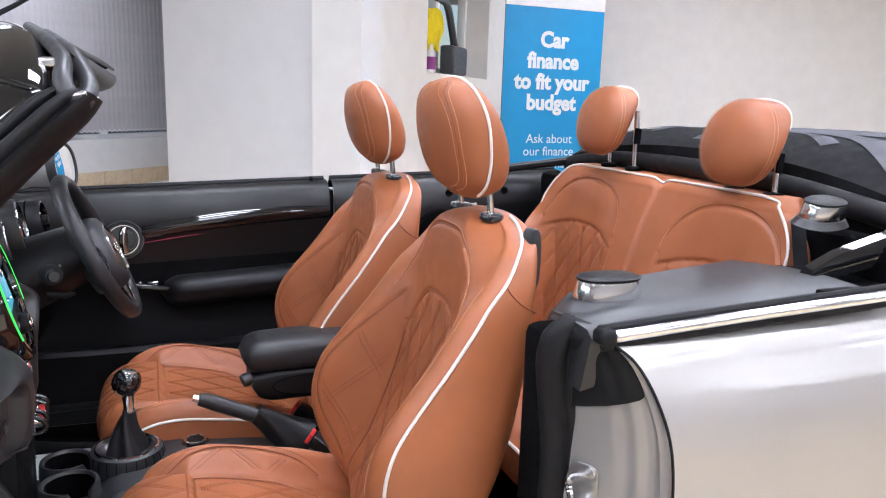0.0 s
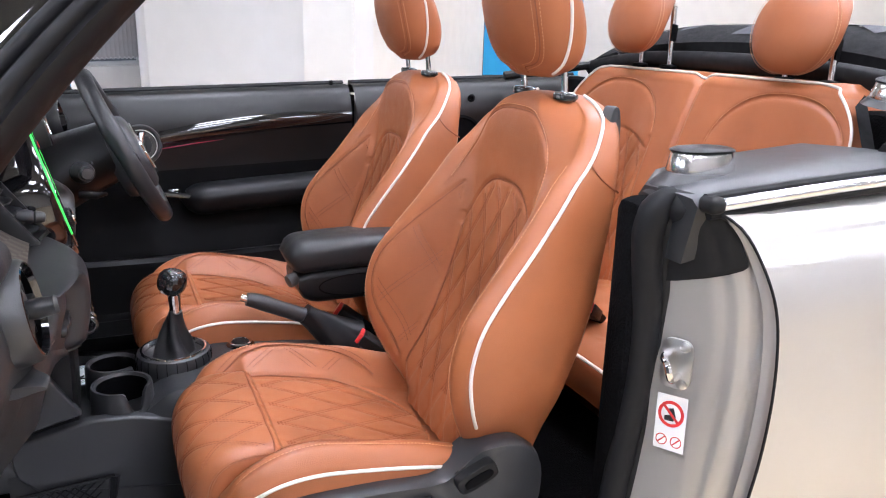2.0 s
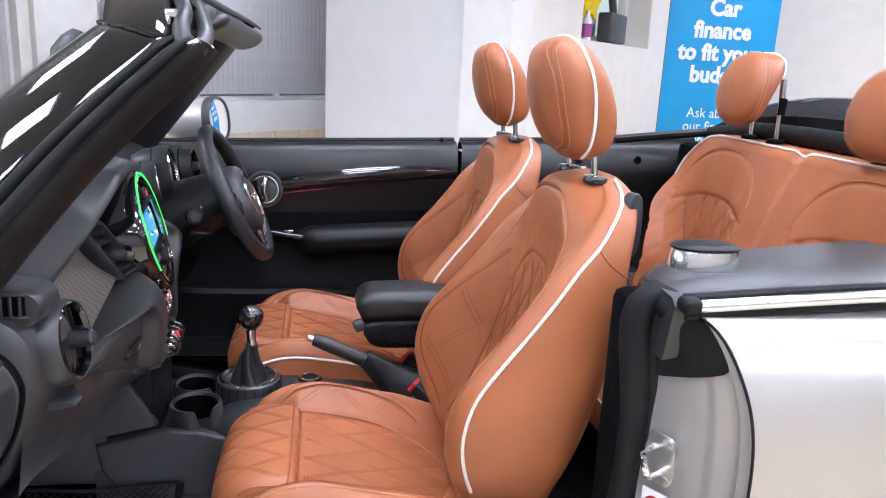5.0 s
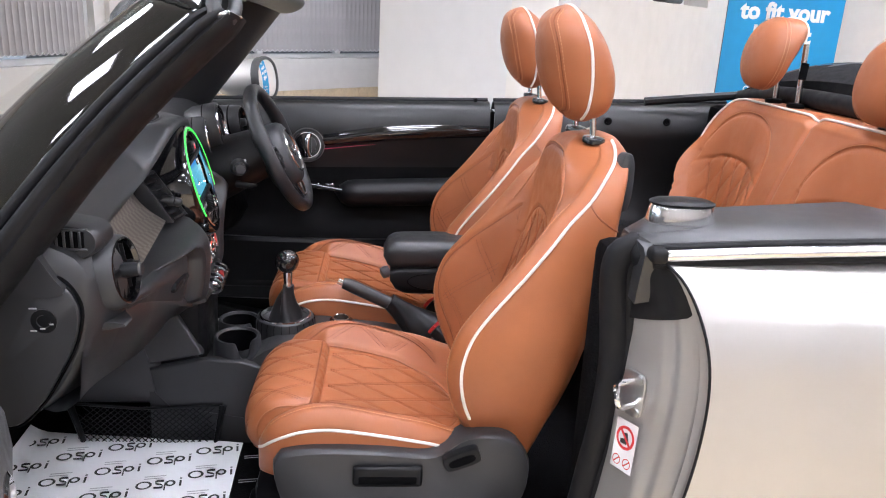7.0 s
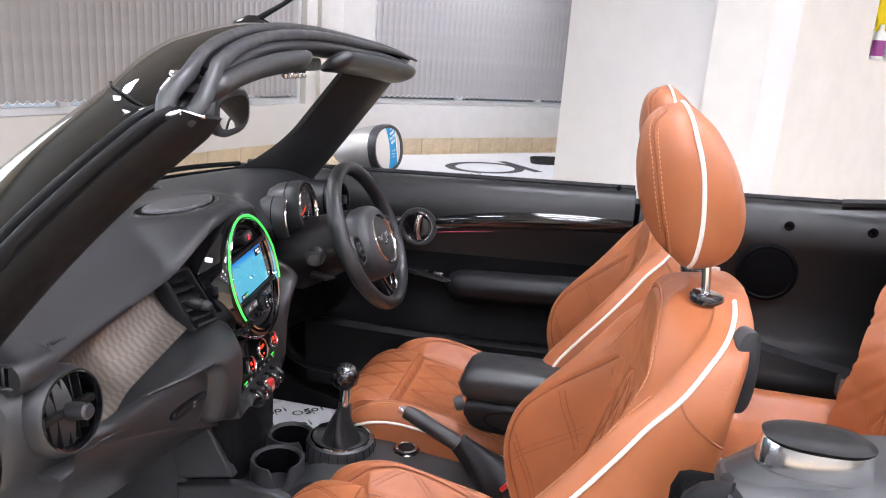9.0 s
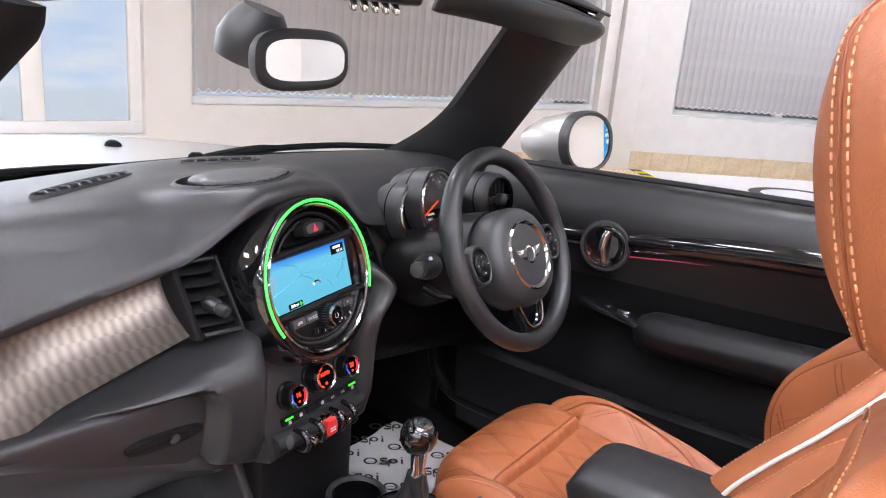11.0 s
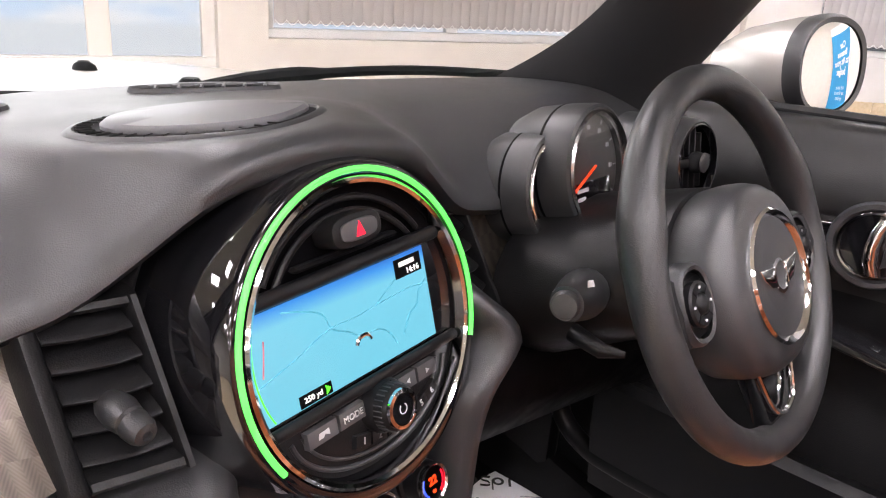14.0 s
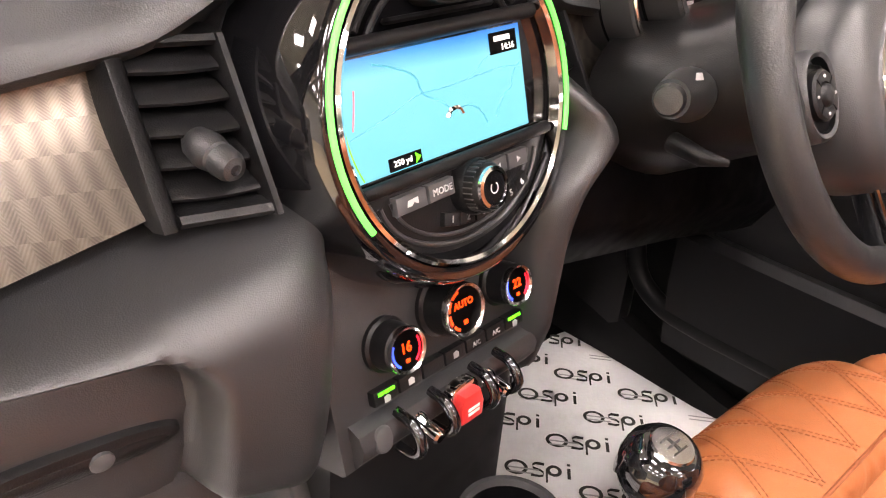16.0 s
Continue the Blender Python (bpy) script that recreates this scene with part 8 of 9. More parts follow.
for a, b, nm in (((-0.195, -0.322), (-0.277, -0.130), "left"), ((-0.308, -0.01), (-0.278, 0.135), "mid")):
    dv = thing("demister_vent", (*a, 1.02), "long demister slot in the dashboard top", "air vent", "demister slots")
    pa, pb = np.array(a), np.array(b)
    d = (pb - pa) / np.linalg.norm(pb - pa)
    L = float(np.linalg.norm(pb - pa))
    m = Matrix(((d[0], -d[1], 0, (pa[0] + pb[0]) / 2), (d[1], d[0], 0, (pa[1] + pb[1]) / 2), (0, 0, 1, pad_z(*((pa + pb) / 2)) + 0.001), (0, 0, 0, 1)))
    loft("lip", [[m @ Vector((p, q, h)) for p, q in oval(L / 2 * k, 0.012 * k2, 40, 2.6)] for k, k2, h in ((1.06, 1.5, -0.006), (1.02, 1.2, 0.003), (0.97, 0.9, 0.001))], DASH, dv, caps=False)
    loft("slot", [[m @ Vector((p, q, 0.0005)) for p, q in oval(L / 2 * k, 0.012 * k, 40, 2.6)] for k in (0.98, 0.1)], DARK, dv, caps=False)
    for i in range(int(L / 0.022)):
        x = -L / 2 + 0.02 + 0.022 * i
        tube("fin", [m @ Vector((x, -0.009, 0.001)), m @ Vector((x + 0.004, 0, 0.0025)), m @ Vector((x, 0.009, 0.001))], 0.0022, DASH, dv, n=6)

# ---- instruments and steering wheel ----
col = Vector((0.905, 0.0, 0.425)).normalized()


def gauge(at, r, needle, label, back=0.07):
    m = axis(at, (0.98, 0.06, 0.20))
    g = thing("instrument_dial", at, label, "instrument", "instruments")
    lathe("pod", [(r * 0.98, -back), (r * 1.13, -back * 0.75), (r * 1.165, -back * 0.35), (r * 1.16, -0.006), (r * 1.135, 0.001), (r * 1.08, 0.003), (r * 1.035, -0.001)], m, DASH, g, "black instrument pod", n=72, caps=False)
    lathe("pod_joint", [(r * 1.166, -back * 0.42), (r * 1.172, -back * 0.40), (r * 1.166, -back * 0.38)], m, DARK, g, "fine shut line", n=72, caps=False)
    lathe("chrome_rim", [(r * 1.04, -0.002), (r * 1.045, 0.003), (r * 1.01, 0.0055), (r * 0.975, 0.001), (r * 0.97, -0.003)], m, CHROME_SOFT, g, "chrome rim", n=72, caps=False)
    lathe("face", [(r * 0.98, -0.010), (0.001, -0.010)], m, DIAL, g, "dark dial face, greyed for the glass reflection")
    lathe("cone", [(r * 0.985, 0.0), (r * 0.972, -0.0095)], m, TRIM, g, caps=False)
    gl_ = lathe("glass", [(r * 0.96, 0.001), (0.001, 0.002)], m, GAUGE_GLASS, g, "clear dial glass", caps=False)
    gl_.visible_shadow = False
    tube("needle", [m @ Vector((r * 0.80 * math.cos(radians(needle)), r * 0.80 * math.sin(radians(needle)), -0.006)), m @ Vector((-r * 0.1 * math.cos(radians(needle)), -r * 0.1 * math.sin(radians(needle)), -0.006))], 0.0013, LED_AMBER, g, "orange needle", n=6)
    for k in range(9):
        w = radians(215 - k * 31)
        part("numeral_bar", box_bm(-0.0028, 0.0028, -0.0022, 0.0022, -0.0099, -0.0090, 0, 1, m @ Matrix.Translation((0.74 * r * math.cos(w), 0.74 * r * math.sin(w), 0))), SILVERGREY, g, "pale numeral", smooth=False)
        tube("tick", [m @ Vector((q * r * math.cos(w), q * r * math.sin(w), -0.0094)) for q in (0.86, 0.94)], 0.0007, SILVERGREY, g, n=4)
    return g, m


sp, MSPD = gauge((-0.006, 0.343, 0.972), 0.0590, 205, "large chrome rimmed speedometer with orange needle", 0.085)
part("display_strip", box_bm(-0.040, 0.040, -0.036, -0.012, -0.0098, -0.0088, 0.0003, 1, MSPD), GLOSS, sp, "dark trip display")
for y, l in ((-0.020, 0.022), (-0.029, 0.016)):
    part("display_bar", box_bm(-0.03, -0.03 + l, y - 0.002, y + 0.002, -0.0087, -0.0082, 0, 1, MSPD), SILVERGREY, sp, smooth=False)
gauge((-0.030, 0.306, 0.951), 0.0525, 250, "smaller chrome rimmed rev counter behind the speedometer", 0.075)
# column shroud and stalk
rows = []
for s in np.linspace(0, 1, 12):
    c = np.array([-0.03 + 0.15 * s, 0.355, 0.845 + 0.065 * s])
    rows.append([tuple(c + np.array([-0.3 * 0.07 * math.sin(w), (0.14 - 0.05 * s) * math.cos(w), (0.085 - 0.02 * s) * math.sin(w)])) for w in np.linspace(0, 2 * math.pi, 28, endpoint=False)])
clm = thing("steering_column", (0.03, 0.355, 0.86), "black steering column shroud with stalk", "steering column")
loft("shroud", rows, TRIM, clm)
tube("stalk", cat([(0.050, 0.285, 0.878), (0.058, 0.245, 0.882), (0.062, 0.228, 0.884), (0.066, 0.212, 0.886), (0.070, 0.192, 0.888)], 9), [0.011, 0.012, 0.015, 0.021, 0.0235, 0.0235, 0.0215, 0.019, 0.0165], DASH, clm, "black wiper stalk", n=18)
MSTK = axis((0.070, 0.191, 0.888), (0.35, -0.93, 0.08))
lathe("stalk_button", [(0.0135, 0), (0.0135, 0.005), (0.0115, 0.0075), (0.004, 0.008)], MSTK, DASH, clm, "round stalk button", n=24)
slab("stalk_mark", [(-0.004, 0), (0.004, 0), (0.003, 0.006), (-0.003, 0.006)], axis((0.083, 0.207, 0.905), (0.85, -0.3, 0.4)), 0.0006, SILVERGREY, clm)
tube("key_lever", [(0.05, 0.245, 0.835), (0.085, 0.24, 0.832), (0.105, 0.25, 0.832)], [0.010, 0.008, 0.003], TRIM, clm, "column adjuster", n=12)

sw_c = Vector((0.151, 0.361, 0.916))
MSW = axis(sw_c, col)
wheel = thing("steering_wheel", sw_c, "black leather three-spoke steering wheel with round badge", "steering wheel")
RW = 0.174
rim = [MSW @ Vector((RW * math.cos(w), RW * math.sin(w), 0)) for w in np.linspace(0, 2 * math.pi, 96, endpoint=False)]
rows = []
for w in np.linspace(0, 2 * math.pi, 96, endpoint=False):
    swell = 1 + 0.14 * (bump1(abs(math.sin(w) - 0.35), 0.14) if abs(math.cos(w)) > 0.5 else 0)
    rows.append([MSW @ Vector(((RW + 0.0165 * swell * math.cos(a)) * math.cos(w), (RW + 0.0165 * swell * math.cos(a)) * math.sin(w), 0.0185 * swell * math.sin(a))) for a in np.linspace(0, 2 * math.pi, 20, endpoint=False)])
loft("rim", rows + [rows[0]], WHEEL_LEATHER, wheel, "black leather rim", caps=False)
MHB = MSW @ Matrix.Translation((0.004, -0.020, 0))
hub = loft("airbag_cover", [[MHB @ Vector((p * k, q * k, h)) for p, q in oval(0.098, 0.093, 64, 2.25)] for k, h in ((0.90, -0.045), (0.985, -0.03), (1.0, -0.008), (0.99, 0.006), (0.955, 0.017), (0.89, 0.025), (0.79, 0.0295), (0.66, 0.031), (0.4, 0.0315), (0.05, 0.0315))], DASH, wheel, "soft black airbag cover", sharp=80)
MBG = MHB @ Matrix.Translation((0, 0, -0.010))
lathe("badge_ring", [(0.0635, 0.036), (0.0645, 0.043), (0.0620, 0.0455), (0.0575, 0.0425), (0.0555, 0.0395)], MBG, CHROME, hub, "chrome badge ring", caps=False)
lathe("badge_field", [(0.058, 0.0395), (0.03, 0.0420), (0.001, 0.0425)], MBG, DASH, hub)
for s in (-1, 1):
    slab("badge_wing", [(s * 0.013, -0.009), (s * 0.026, -0.006), (s * 0.038, 0.003), (s * 0.045, 0.014), (s * 0.030, 0.012), (s * 0.012, 0.011)][:: s], MBG @ Matrix.Translation((0, 0, 0.0422)), 0.002, CHROME, hub, "chrome winged badge", 0.0006)
loft("badge_disc", [[MBG @ Vector((r * math.cos(w), r * math.sin(w), h)) for w in np.linspace(0, 2 * math.pi, 32, endpoint=False)] for r, h in ((0.0165, 0.0402), (0.0165, 0.043), (0.013, 0.0435), (0.0125, 0.0415))], CHROME, hub, caps=False)
for s in (-1, 1):
    rows = []
    for q in np.linspace(0, 1, 10):
        x = s * (0.060 + 0.104 * q)
        hh = 0.036 - 0.008 * math.sin(math.pi * q) + 0.006 * q
        rows.append([MSW @ Vector((x, -0.016 + hh * a, b - 0.006 * (1 - q))) for a, b in ((-1, -0.004), (-0.8, 0.008), (0, 0.012), (0.8, 0.008), (1, -0.004), (0.7, -0.016), (-0.7, -0.016))])
    spk_ = loft("spoke", rows if s > 0 else [r[::-1] for r in rows], TRIM, wheel, "black spoke with buttons")
    MPD = MSW @ Matrix.Translation((s * 0.122, -0.012, 0.006))
    loft("pod_frame", [[MPD @ Vector((p, q, h)) for p, q in oval(0.026 * k, 0.034 * k, 44, 2.4)] for k, h in ((1.08, -0.008), (1.05, 0.004), (0.96, 0.0075), (0.86, 0.006))], DASH, spk_, "smooth pod frame", caps=False)
    pod = lathe("button_pod", [(0.0195, 0.002), (0.0200, 0.008), (0.0180, 0.0100), (0.0105, 0.0100), (0.0095, 0.0085), (0.0085, 0.0115), (0.0060, 0.0135), (0.001, 0.0140)], MPD, TRIM, spk_, "round black button cluster", n=36)
    for a in range(4):
        w = radians(90 * a + 45)
        slab("key_mark", oval(0.0020, 0.0013, 12), MPD @ Matrix.Translation((0.0143 * math.cos(w + 0.785), 0.0143 * math.sin(w + 0.785), 0.0101)), 0.0004, SILVERGREY, pod)
        tube("key_gap", [MPD @ Vector((r_ * math.cos(w), r_ * math.sin(w), 0.0101)) for r_ in (0.0100, 0.0185)], 0.0005, DARK, pod, n=4)
low = slab("lower_spoke", [(-0.050, -0.055), (0.050, -0.055), (0.040, -0.100), (0.026, -0.158), (-0.026, -0.158), (-0.040, -0.100)], MSW @ Matrix.Translation((0, 0, -0.012)), 0.018, GLOSS, wheel, "gloss black lower spoke", 0.006)
tube("spoke_trim", [MSW @ Vector(p) for p in cat([(0.044, -0.066, 0.008), (0.038, -0.105, 0.009), (0.024, -0.140, 0.010), (0.0, -0.150, 0.010), (-0.024, -0.140, 0.010), (-0.038, -0.105, 0.009), (-0.044, -0.066, 0.008)], 40)], 0.0028, CHROME, low, "chrome spoke trim", n=8)

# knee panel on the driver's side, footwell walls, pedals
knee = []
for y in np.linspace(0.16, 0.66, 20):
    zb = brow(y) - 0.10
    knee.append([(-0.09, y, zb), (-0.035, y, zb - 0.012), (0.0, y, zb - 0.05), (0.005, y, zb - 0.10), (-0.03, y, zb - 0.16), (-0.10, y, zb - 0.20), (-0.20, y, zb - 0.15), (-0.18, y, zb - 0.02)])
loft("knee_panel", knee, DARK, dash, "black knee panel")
foot = thing("footwell", (-0.45, 0, 0.135), "black carpeted footwell and bulkhead", "footwell")
rows = [[(x, y, z) for y in np.linspace(-0.64, 0.70, 20)] for x, z in cat([(-0.05, 0.265), (-0.35, 0.27), (-0.50, 0.31), (-0.64, 0.42), (-0.70, 0.55), (-0.66, 0.90)], 16)]
loft("carpet", rows, CARPET, foot, closed=False, caps=False)
tube("opening_seal", cat([(-0.205, 0.655, 0.80), (-0.210, 0.655, 0.66), (-0.209, 0.655, 0.554), (-0.191, 0.655, 0.457), (-0.135, 0.655, 0.414), (-0.062, 0.655, 0.405), (0.02, 0.655, 0.405), (0.40, 0.655, 0.41)], 50), 0.017, TRIM, foot, "black door opening seal", n=12)
box("kick_side", -0.72, -0.205, 0.655, 0.70, 0.13, 0.85, TRIM, foot, "black side kick panel", 0.02)
rows = []
for s in np.linspace(0, 1, 16):
    x = -0.50 + 1.25 * s
    rows.append([(x, 0.70, 0.40 - 0.12 * smooth01(s * 2.0)), (x, 0.665, 0.40 - 0.12 * smooth01(s * 2.0)), (x, 0.650, 0.37 - 0.12 * smooth01(s * 2.0)), (x, 0.645, 0.13), (x, 0.70, 0.13)])
loft("sill_cover", rows, TRIM, foot, "black plastic sill cover")
net = thing("storage_net", (-0.2, -0.02, 0.3), "black elastic net pocket on the footwell wall", "net pocket")
MN = Matrix.Translation((-0.115, -0.140, 0.318)) @ pose(0, 0, 0, 78, 0, 0)
tube("net_frame", [MN @ Vector(p) for p in [(-0.17, 0.055, 0), (-0.13, -0.055, 0), (0.17, -0.055, 0), (0.19, 0.055, 0)]], 0.009, TRIM, net, n=8)
tube("net_edge", [MN @ Vector(p) for p in [(-0.17, 0.055, 0), (0.0, 0.045, 0.004), (0.19, 0.055, 0)]], 0.004, TRIM, net, n=6)
for k in range(-10, 26):
    for s in (-1, 1):
        seg = []
        for q in np.linspace(-0.05, 0.05, 6):
            x = -0.16 + 0.016 * k + s * q * 1.2
            if -0.15 < x < 0.175:
                seg.append(MN @ Vector((x, q, 0.002)))
        if len(seg) > 2:
            tagged(tube("net_cord", seg, 0.0013, RUBBER, net, n=4), kind="")
pedal = thing("brake_pedal", (-0.45, 0.33, 0.25), "black rubber pedal in the footwell", "pedal")
box("pad", -0.02, 0.02, -0.04, 0.04, -0.035, 0.035, RUBBER, pedal, "", 0.006, 2, Matrix.Translation((-0.42, 0.30, 0.30)) @ pose(0, 0, 0, 0, -35, 0))
tube("arm", [(-0.44, 0.30, 0.30), (-0.50, 0.30, 0.42), (-0.48, 0.30, 0.60)], 0.009, DARK, pedal, n=8)

# ---- console between the seats ----
con = thing("centre_console", (0.3, 0.02, 0.14), "black centre console with two cup holders", "console")
rows = []
for x in np.linspace(-0.10, 0.78, 40):
    f = smooth01((x + 0.10) / 0.08)
    wl = 0.120 - 0.03 * smooth01((x - 0.28) / 0.15)
    top = 0.462 + 0.055 * smooth01((x - 0.10) / 0.10) - 0.02 * smooth01((x - 0.40) / 0.2)
    rows.append([(x, -wl + 0.01, 0.14), (x, -wl, 0.30), (x, -wl + 0.004, top - 0.03), (x, -wl + 0.02, top - 0.004), (x, -wl + 0.04, top), (x, wl - 0.02, top), (x, wl + 0.01, top - 0.03), (x, wl + 0.015, 0.14)])
loft("body", rows, DASH, con)

part("kick_panel", box_bm(-0.34, -0.072, -0.117, -0.095, 0.365, 0.66, 0.010, 3), DASH, con, "plain black kick panel")
for pts, y0 in (([(-0.125, 0.58), (-0.028, 0.605), (0.03, 0.50), (-0.095, 0.472)], -0.118), ([(-0.095, 0.462), (0.0, 0.482), (0.045, 0.490), (0.12, 0.485), (0.20, 0.46), (0.24, 0.37), (0.20, 0.32), (0.05, 0.345), (-0.055, 0.365), (-0.085, 0.40)], -0.124)):
    slab("side_cover", pts, Matrix(((1, 0, 0, 0), (0, 0, -1, y0), (0, 1, 0, 0), (0, 0, 0, 1))) @ Matrix.Translation((0, 0, -0.02)), 0.022, DASH, con, "black side cover", 0.006, 3)


def cup(x, y, r, z, notch):
    h = 0.085
    prof = [(r + 0.015, -0.15), (r + 0.012, -0.05), (r + 0.010, -0.006), (r + 0.008, 0.0), (r + 0.003, 0.0), (r, -0.006), (r - 0.004, -h), (0.002, -h - 0.002)]
    rws = []
    for rr_, hh in prof:
        ring = []
        for w in np.linspace(0, 2 * math.pi, 64, endpoint=False):
            d = (w - notch + math.pi) % (2 * math.pi) - math.pi
            dip = 0.042 * smooth01(1.35 - abs(d) / 0.34) if hh > -0.02 else 0
            ring.append((x + rr_ * math.cos(w), y + rr_ * math.sin(w), z + hh - dip))
        rws.append(ring)
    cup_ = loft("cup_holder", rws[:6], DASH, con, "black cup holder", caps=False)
    # same holder, its inside blackened in colour to stand for shade
    loft("cup_well", rws[5:], DARK, cup_, "well coloured black for its shade", caps=False)


cup(0.100, -0.056, 0.046, 0.525, radians(-62))
cup(0.086, 0.046, 0.042, 0.527, radians(-20))
gear = thing("gear_lever", (0.22, 0.045, 0.5), "black and chrome gear lever with leather gaiter", "gear lever")
GX, GY = 0.204, 0.042
lathe("ring", [(0.074, -0.03), (0.075, 0.008), (0.072, 0.018), (0.066, 0.021), (0.058, 0.010)], Matrix.Translation((GX, GY, 0.520)), DASH, gear, "ribbed black ring", caps=False)
for i in range(24):
    w = 2 * math.pi * i / 24
    tube("rib_gap", [(GX + 0.0755 * math.cos(w), GY + 0.0755 * math.sin(w), 0.507), (GX + 0.0757 * math.cos(w), GY + 0.0757 * math.sin(w), 0.527), (GX + 0.0728 * math.cos(w), GY + 0.0728 * math.sin(w), 0.5375)], 0.0009, DARK, gear, n=4)
lathe("chrome_ring", [(0.0665, 0.018), (0.0655, 0.024), (0.0615, 0.024), (0.0595, 0.014)], Matrix.Translation((GX, GY, 0.520)), CHROME, gear, "chrome ring", caps=False)
rows = []
for s in np.linspace(0, 1, 24):
    k = (1 - s) ** 1.7
    r = 0.0145 + 0.028 * k ** 1.1
    c = np.array([GX + (0.213 - GX) * s, GY + (0.038 - GY) * s, 0.532 + 0.092 * s])
    rows.append([tuple(c + np.array([r * (1 + 0.24 * math.sin(4 * w + 5 * s) * (0.3 + math.sin(math.pi * s))) * math.cos(w), r * (1 + 0.24 * math.sin(4 * w + 5 * s) * (0.3 + math.sin(math.pi * s))) * math.sin(w), 0.004 * math.sin(3 * w + 9 * s)])) for w in np.linspace(0, 2 * math.pi, 36, endpoint=False)])
lathe("well", [(0.060, 0.012), (0.03, 0.013), (0.001, 0.013)], Matrix.Translation((GX, GY, 0.520)), WHEEL_LEATHER, gear, "black leather skirt", caps=False)
loft("gaiter", rows, WHEEL_LEATHER, gear, "black leather gaiter")
lathe("neck", [(0.0125, 0), (0.0115, 0.01), (0.014, 0.045), (0.016, 0.05)], Matrix.Translation((0.213, 0.038, 0.622)), CHROME, gear, "chrome neck", n=24)
MG = Matrix.Translation((0.211, 0.037, 0.688)) @ pose(0, 0, 0, 0, 14, 0)
lathe("knob", [(0.012, -0.028), (0.021, -0.023), (0.0275, -0.011), (0.0293, 0.0), (0.0275, 0.012), (0.022, 0.020), (0.0168, 0.0228)], MG, GLOSS, gear, "round gloss black knob", n=40)
lathe("knob_cap", [(0.0165, 0.022), (0.015, 0.0245), (0.001, 0.0255)], MG, CHROME_SOFT, gear, "chrome shift plate", n=32)
slab("knob_inlay", oval(0.014, 0.016, 28), MG @ pose(0, 0, 0, 0, 0, -60) @ pose(0, 0, 0, 90, 0, 0) @ Matrix.Translation((0, -0.002, 0.0225)), 0.0045, GLOSS, gear, "gloss black inlay", 0.002)
for dx in (-0.006, 0, 0.006):
    part("shift_line", box_bm(dx - 0.0007, dx + 0.0007, -0.007, 0.007, 0.0247, 0.0262, 0, 1, MG), INK, gear, smooth=False)
part("shift_line", box_bm(-0.006, 0.006, -0.0007, 0.0007, 0.0247, 0.0263, 0, 1, MG), INK, gear, smooth=False)
dial = thing("control_dial", (0.345, 0.075, 0.52), "chrome rimmed control dial on the console", "dial")
lathe("base", [(0.030, -0.02), (0.030, 0.004), (0.026, 0.008)], Matrix.Translation((0.345, 0.075, 0.515)) @ Matrix.Diagonal((1, 1, 0.55, 1)), GLOSS, dial, n=32)
lathe("ring", [(0.024, 0.006), (0.0245, 0.016), (0.021, 0.018), (0.019, 0.015)], Matrix.Translation((0.345, 0.075, 0.515)) @ Matrix.Diagonal((1, 1, 0.55, 1)), CHROME, dial, "chrome ring", n=32, caps=False)
lathe("cap", [(0.020, 0.010), (0.018, 0.0165), (0.001, 0.017)], Matrix.Translation((0.345, 0.075, 0.515)) @ Matrix.Diagonal((1, 1, 0.55, 1)), TRIM, dial, n=32)
hb = thing("handbrake", (0.52, 0.0, 0.5), "black leather handbrake lever with a chrome button", "handbrake")
tube("grip", cat([(0.352, 0.010, 0.643), (0.372, 0.009, 0.637), (0.43, 0.004, 0.612), (0.49, 0.0, 0.585), (0.54, 0.0, 0.562)], 18), [0.0135, 0.0155, 0.0165, 0.017, 0.017, 0.0165, 0.0165, 0.0165, 0.0165, 0.0165, 0.0165, 0.017, 0.018, 0.019, 0.02, 0.021, 0.022, 0.022], WHEEL_LEATHER, hb, "leather grip", n=18)
tube("button", [(0.340, 0.011, 0.648), (0.354, 0.010, 0.642)], 0.008, CHROME, hb, "chrome release button", n=18)
rows = []
for s in np.linspace(0, 1, 18):
    c = np.array([0.47 + 0.10 * s, 0.0, 0.60 - 0.085 * s])
    r = 0.020 + 0.034 * s ** 1.4
    rows.append([tuple(c + np.array([0.6 * r * math.cos(w), r * (1 + 0.10 * math.sin(5 * w + 7 * s)) * math.sin(w), 0.9 * r * math.cos(w)])) for w in np.linspace(0, 2 * math.pi, 30, endpoint=False)])
loft("gaiter", rows, TRIM, hb, "soft black leather gaiter")
ar = thing("armrest", (0.6, 0.10, 0.6), "black padded centre armrest on a hinged box", "armrest")
rows = []
for s in np.linspace(0, 1, 28):
    x = 0.452 + 0.31 * s
    k = math.sqrt(max(0.0, 1 - max(0, (0.13 - s) / 0.13) ** 2))
    rows.append([(x, 0.103 + 0.070 * (0.72 + 0.28 * k) * math.copysign(abs(math.cos(w)) ** 0.55, math.cos(w)), 0.704 + 0.006 * math.sin(math.pi * s) + (0.036 * k + 0.003) * math.copysign(abs(math.sin(w)) ** 0.7, math.sin(w))) for w in np.linspace(0, 2 * math.pi, 32, endpoint=False)])
loft("pad", rows, WHEEL_LEATHER, ar, "padded leather lid")
rows = []
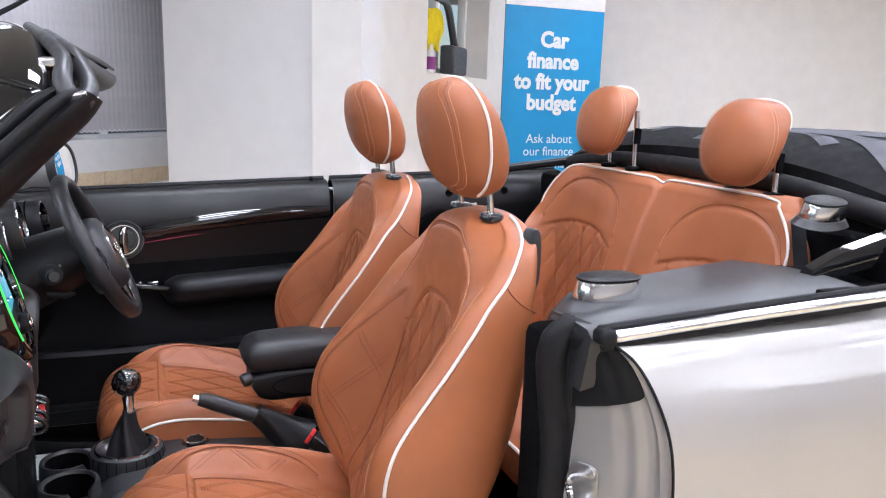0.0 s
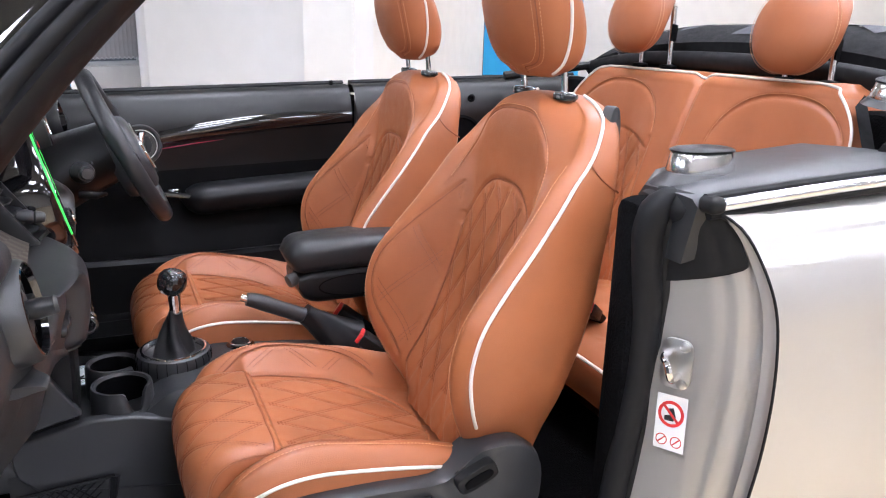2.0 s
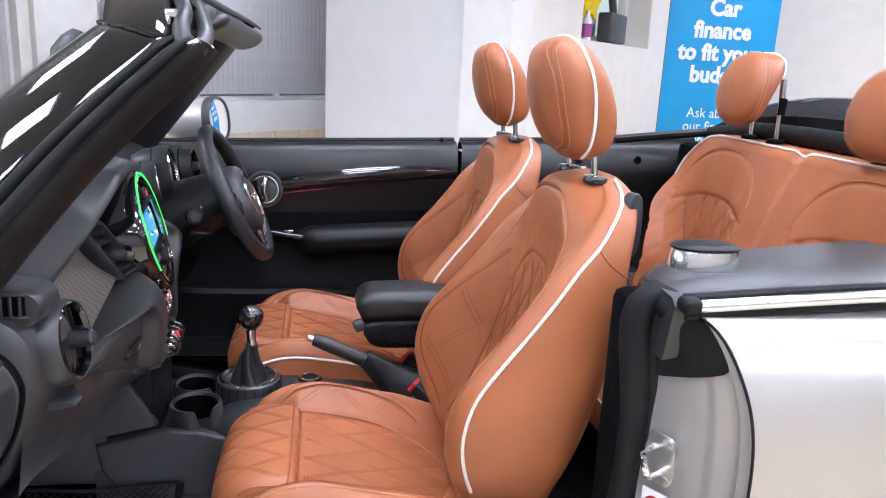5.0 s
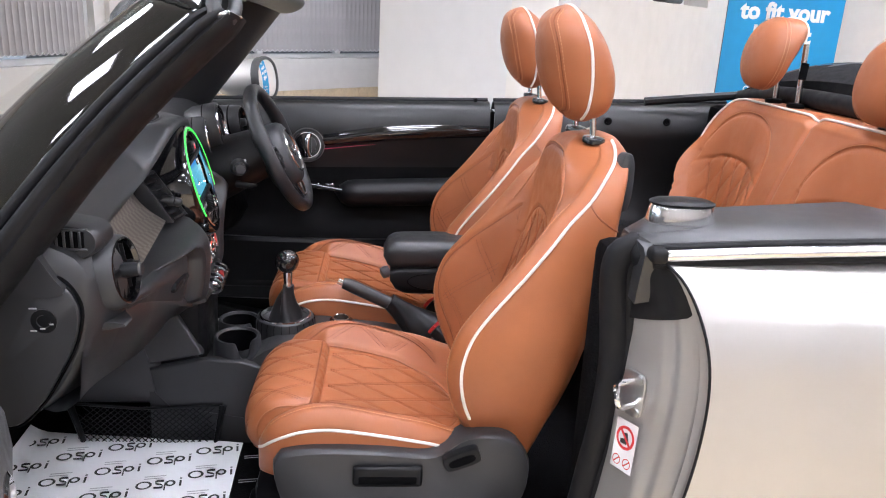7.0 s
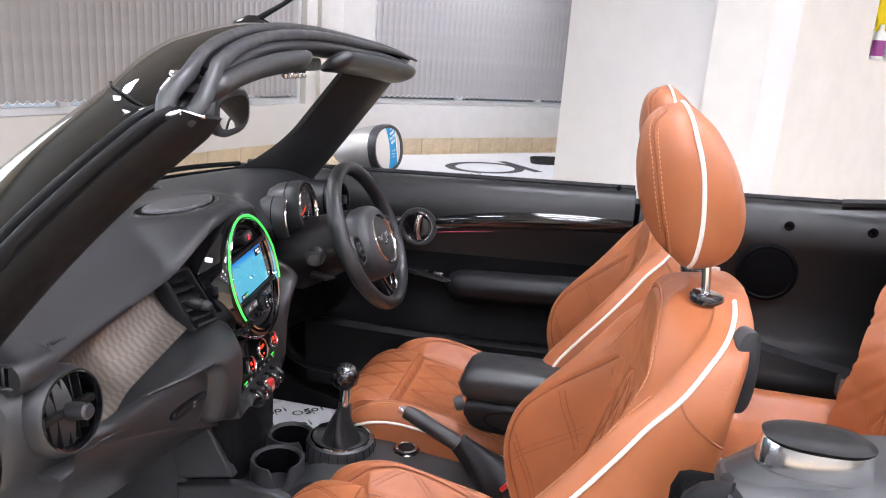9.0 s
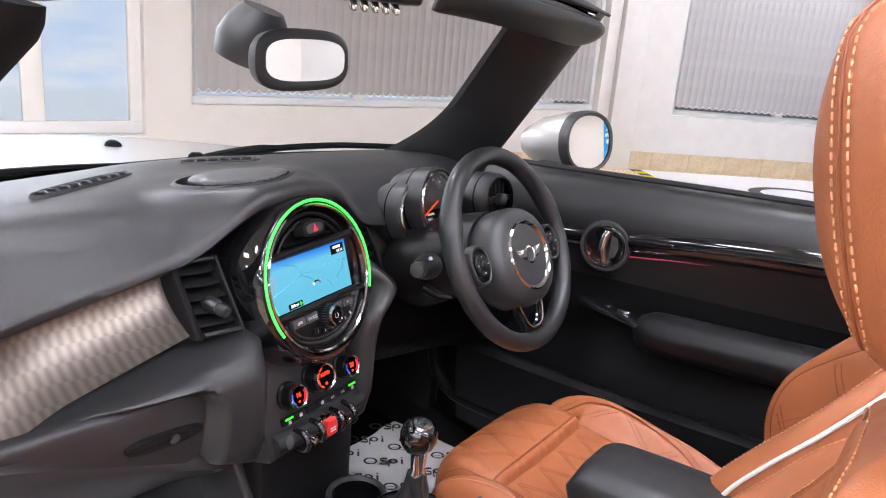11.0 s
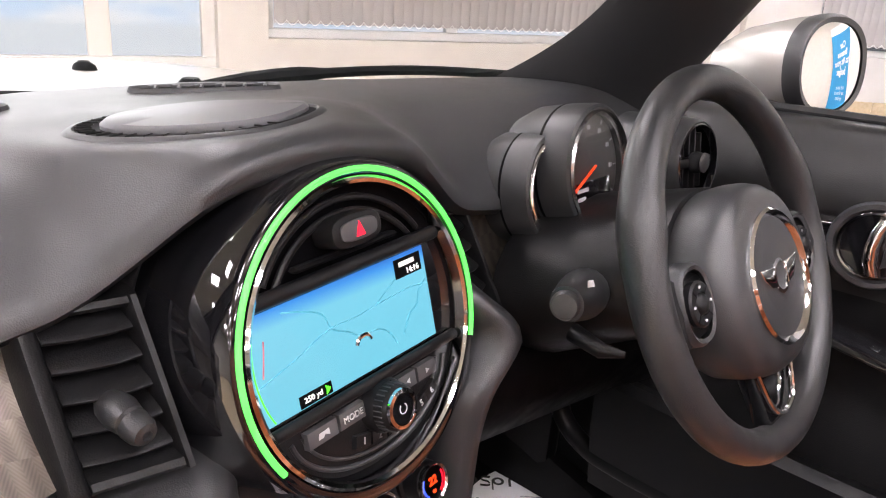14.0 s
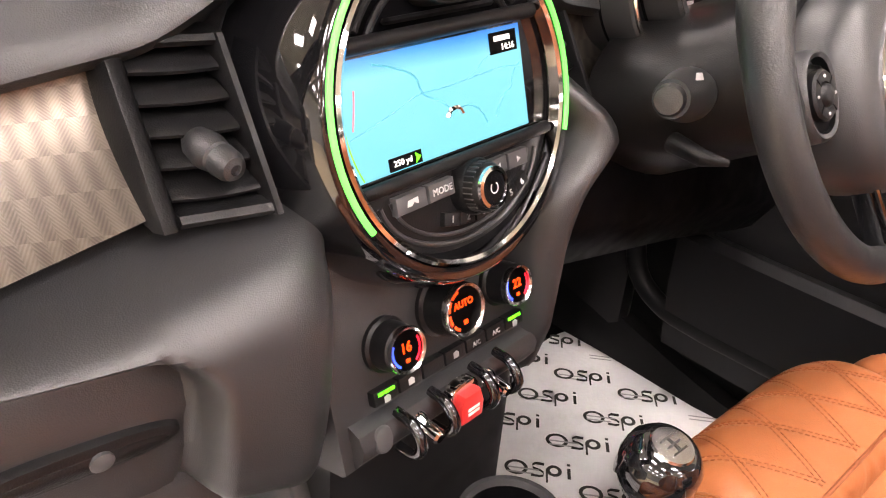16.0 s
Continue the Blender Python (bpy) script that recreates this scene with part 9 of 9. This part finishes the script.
for s in np.linspace(0, 1, 20):
    x = 0.470 + 0.27 * s
    k = math.sqrt(max(0.0, 1 - max(0, (0.2 - s) / 0.2) ** 2))
    rows.append([(x, 0.103 + 0.062 * math.copysign(abs(math.cos(w)) ** 0.5, math.cos(w)), 0.640 + (0.042 * (0.35 + 0.65 * k)) * math.copysign(abs(math.sin(w)) ** 0.5, math.sin(w)) + 0.012 * (1 - k)) for w in np.linspace(0, 2 * math.pi, 32, endpoint=False)])
loft("box", rows, TRIM, ar, "black plastic box")
tube("box_groove", [(0.515 + 0.085 * (1 + math.cos(w)), 0.0405, 0.640 + 0.024 * math.sin(w)) for w in np.linspace(0, 2 * math.pi, 30)], 0.0016, DARK, ar, "oval groove", n=5)
box("pivot", 0.66, 0.76, 0.06, 0.15, 0.50, 0.66, TRIM, ar, "", 0.015, 3)
lathe("latch", [(0.014, -0.012), (0.016, 0.0), (0.014, 0.008), (0.006, 0.010)], axis((0.456, 0.052, 0.660), (-0.9, -0.3, -0.3)), GREY, ar, "round latch", n=20)


# ---- paper floor mats ----
def paper_mat(outline, z, name, label, seed, turn):
    """Crumpled printed protective paper on the carpet; the marks are plain shapes."""
    rnd = random.Random(seed)
    pm = thing(name, (outline[0][0], outline[0][1], z), label, "paper mat", "paper mats")
    (ax, ay), (bx, by), (cx, cy_), (dx, dy) = outline
    P = lambda u, v: (ax + (bx - ax) * u + (dx - ax) * v + (ax - bx + cx - dx) * u * v, ay + (by - ay) * u + (dy - ay) * v + (ay - by + cy_ - dy) * u * v)
    hgt = lambda x, y: z + 0.004 + 0.005 * noise.noise(Vector((x * 7, y * 7, seed))) + max(0, (-0.36 - x)) * 0.55
    n = 26
    rows = [[(*P(i / n, j / n), hgt(*P(i / n, j / n))) for j in range(n + 1)] for i in range(n + 1)]
    sheet = loft("sheet", rows, PAPER, pm, closed=False, caps=False)
    for i in range(5):
        for j in range(5):
            u, v = (i + 0.5) / 5, (j + 0.5 + 0.5 * (i % 2)) / 5
            if v > 0.97:
                continue
            x, y = P(u, v)
            h = hgt(x, y) + 0.003
            ca, sa = math.cos(radians(turn)) * 1.2, math.sin(radians(turn)) * 1.2
            C = lambda p, q: (x + p * ca - q * sa, y + p * sa + q * ca, h)
            loft("printed_oval", [[C(-0.028 + r * 1.15 * math.cos(w), r * math.sin(w)) for w in np.linspace(0, 2 * math.pi, 20, endpoint=False)] for r in (0.0085, 0.0125)], INK, sheet, caps=False)
            tube("printed_curve", [C(*p) for p in cat([(0.006, 0.010), (-0.006, 0.010), (-0.008, 0.003), (0.004, -0.002), (0.004, -0.010), (-0.010, -0.010)], 12)], 0.0022, INK, sheet, n=4, flat=0.2)
            loft("printed_oval", [[C(0.018 + r * math.cos(w), 0.001 + r * math.sin(w)) for w in np.linspace(0, 2 * math.pi, 20, endpoint=False)] for r in (0.005, 0.0095)], INK, sheet, caps=False)
            for bx0, by0, bx1, by1 in ((0.008, -0.020, 0.0105, 0.004), (0.034, -0.010, 0.038, 0.008), (0.034, 0.012, 0.038, 0.016)):
                from_py("printed_bar", [C(bx0, by0), C(bx1, by0), C(bx1, by1), C(bx0, by1)], [(0, 1, 2, 3)], INK, sheet, smooth=False)
            for q in range(2):
                from_py("printed_bar", [C(0.050, -0.032 - 0.007 * q), C(0.088 - 0.006 * q, -0.032 - 0.007 * q), C(0.088 - 0.006 * q, -0.0295 - 0.007 * q), C(0.050, -0.0295 - 0.007 * q)], [(0, 1, 2, 3)], GREYINK, sheet, smooth=False)
    return pm


paper_mat([(-0.38, -0.62), (0.14, -0.60), (0.125, -0.152), (-0.39, -0.105)], 0.278, "passenger_paper_mat", "white printed paper mat in the passenger footwell", 3, 9)
paper_mat([(-0.35, 0.20), (0.16, 0.20), (0.16, 0.655), (-0.35, 0.655)], 0.264, "driver_paper_mat", "white printed paper mat in the driver's footwell", 8, 42)
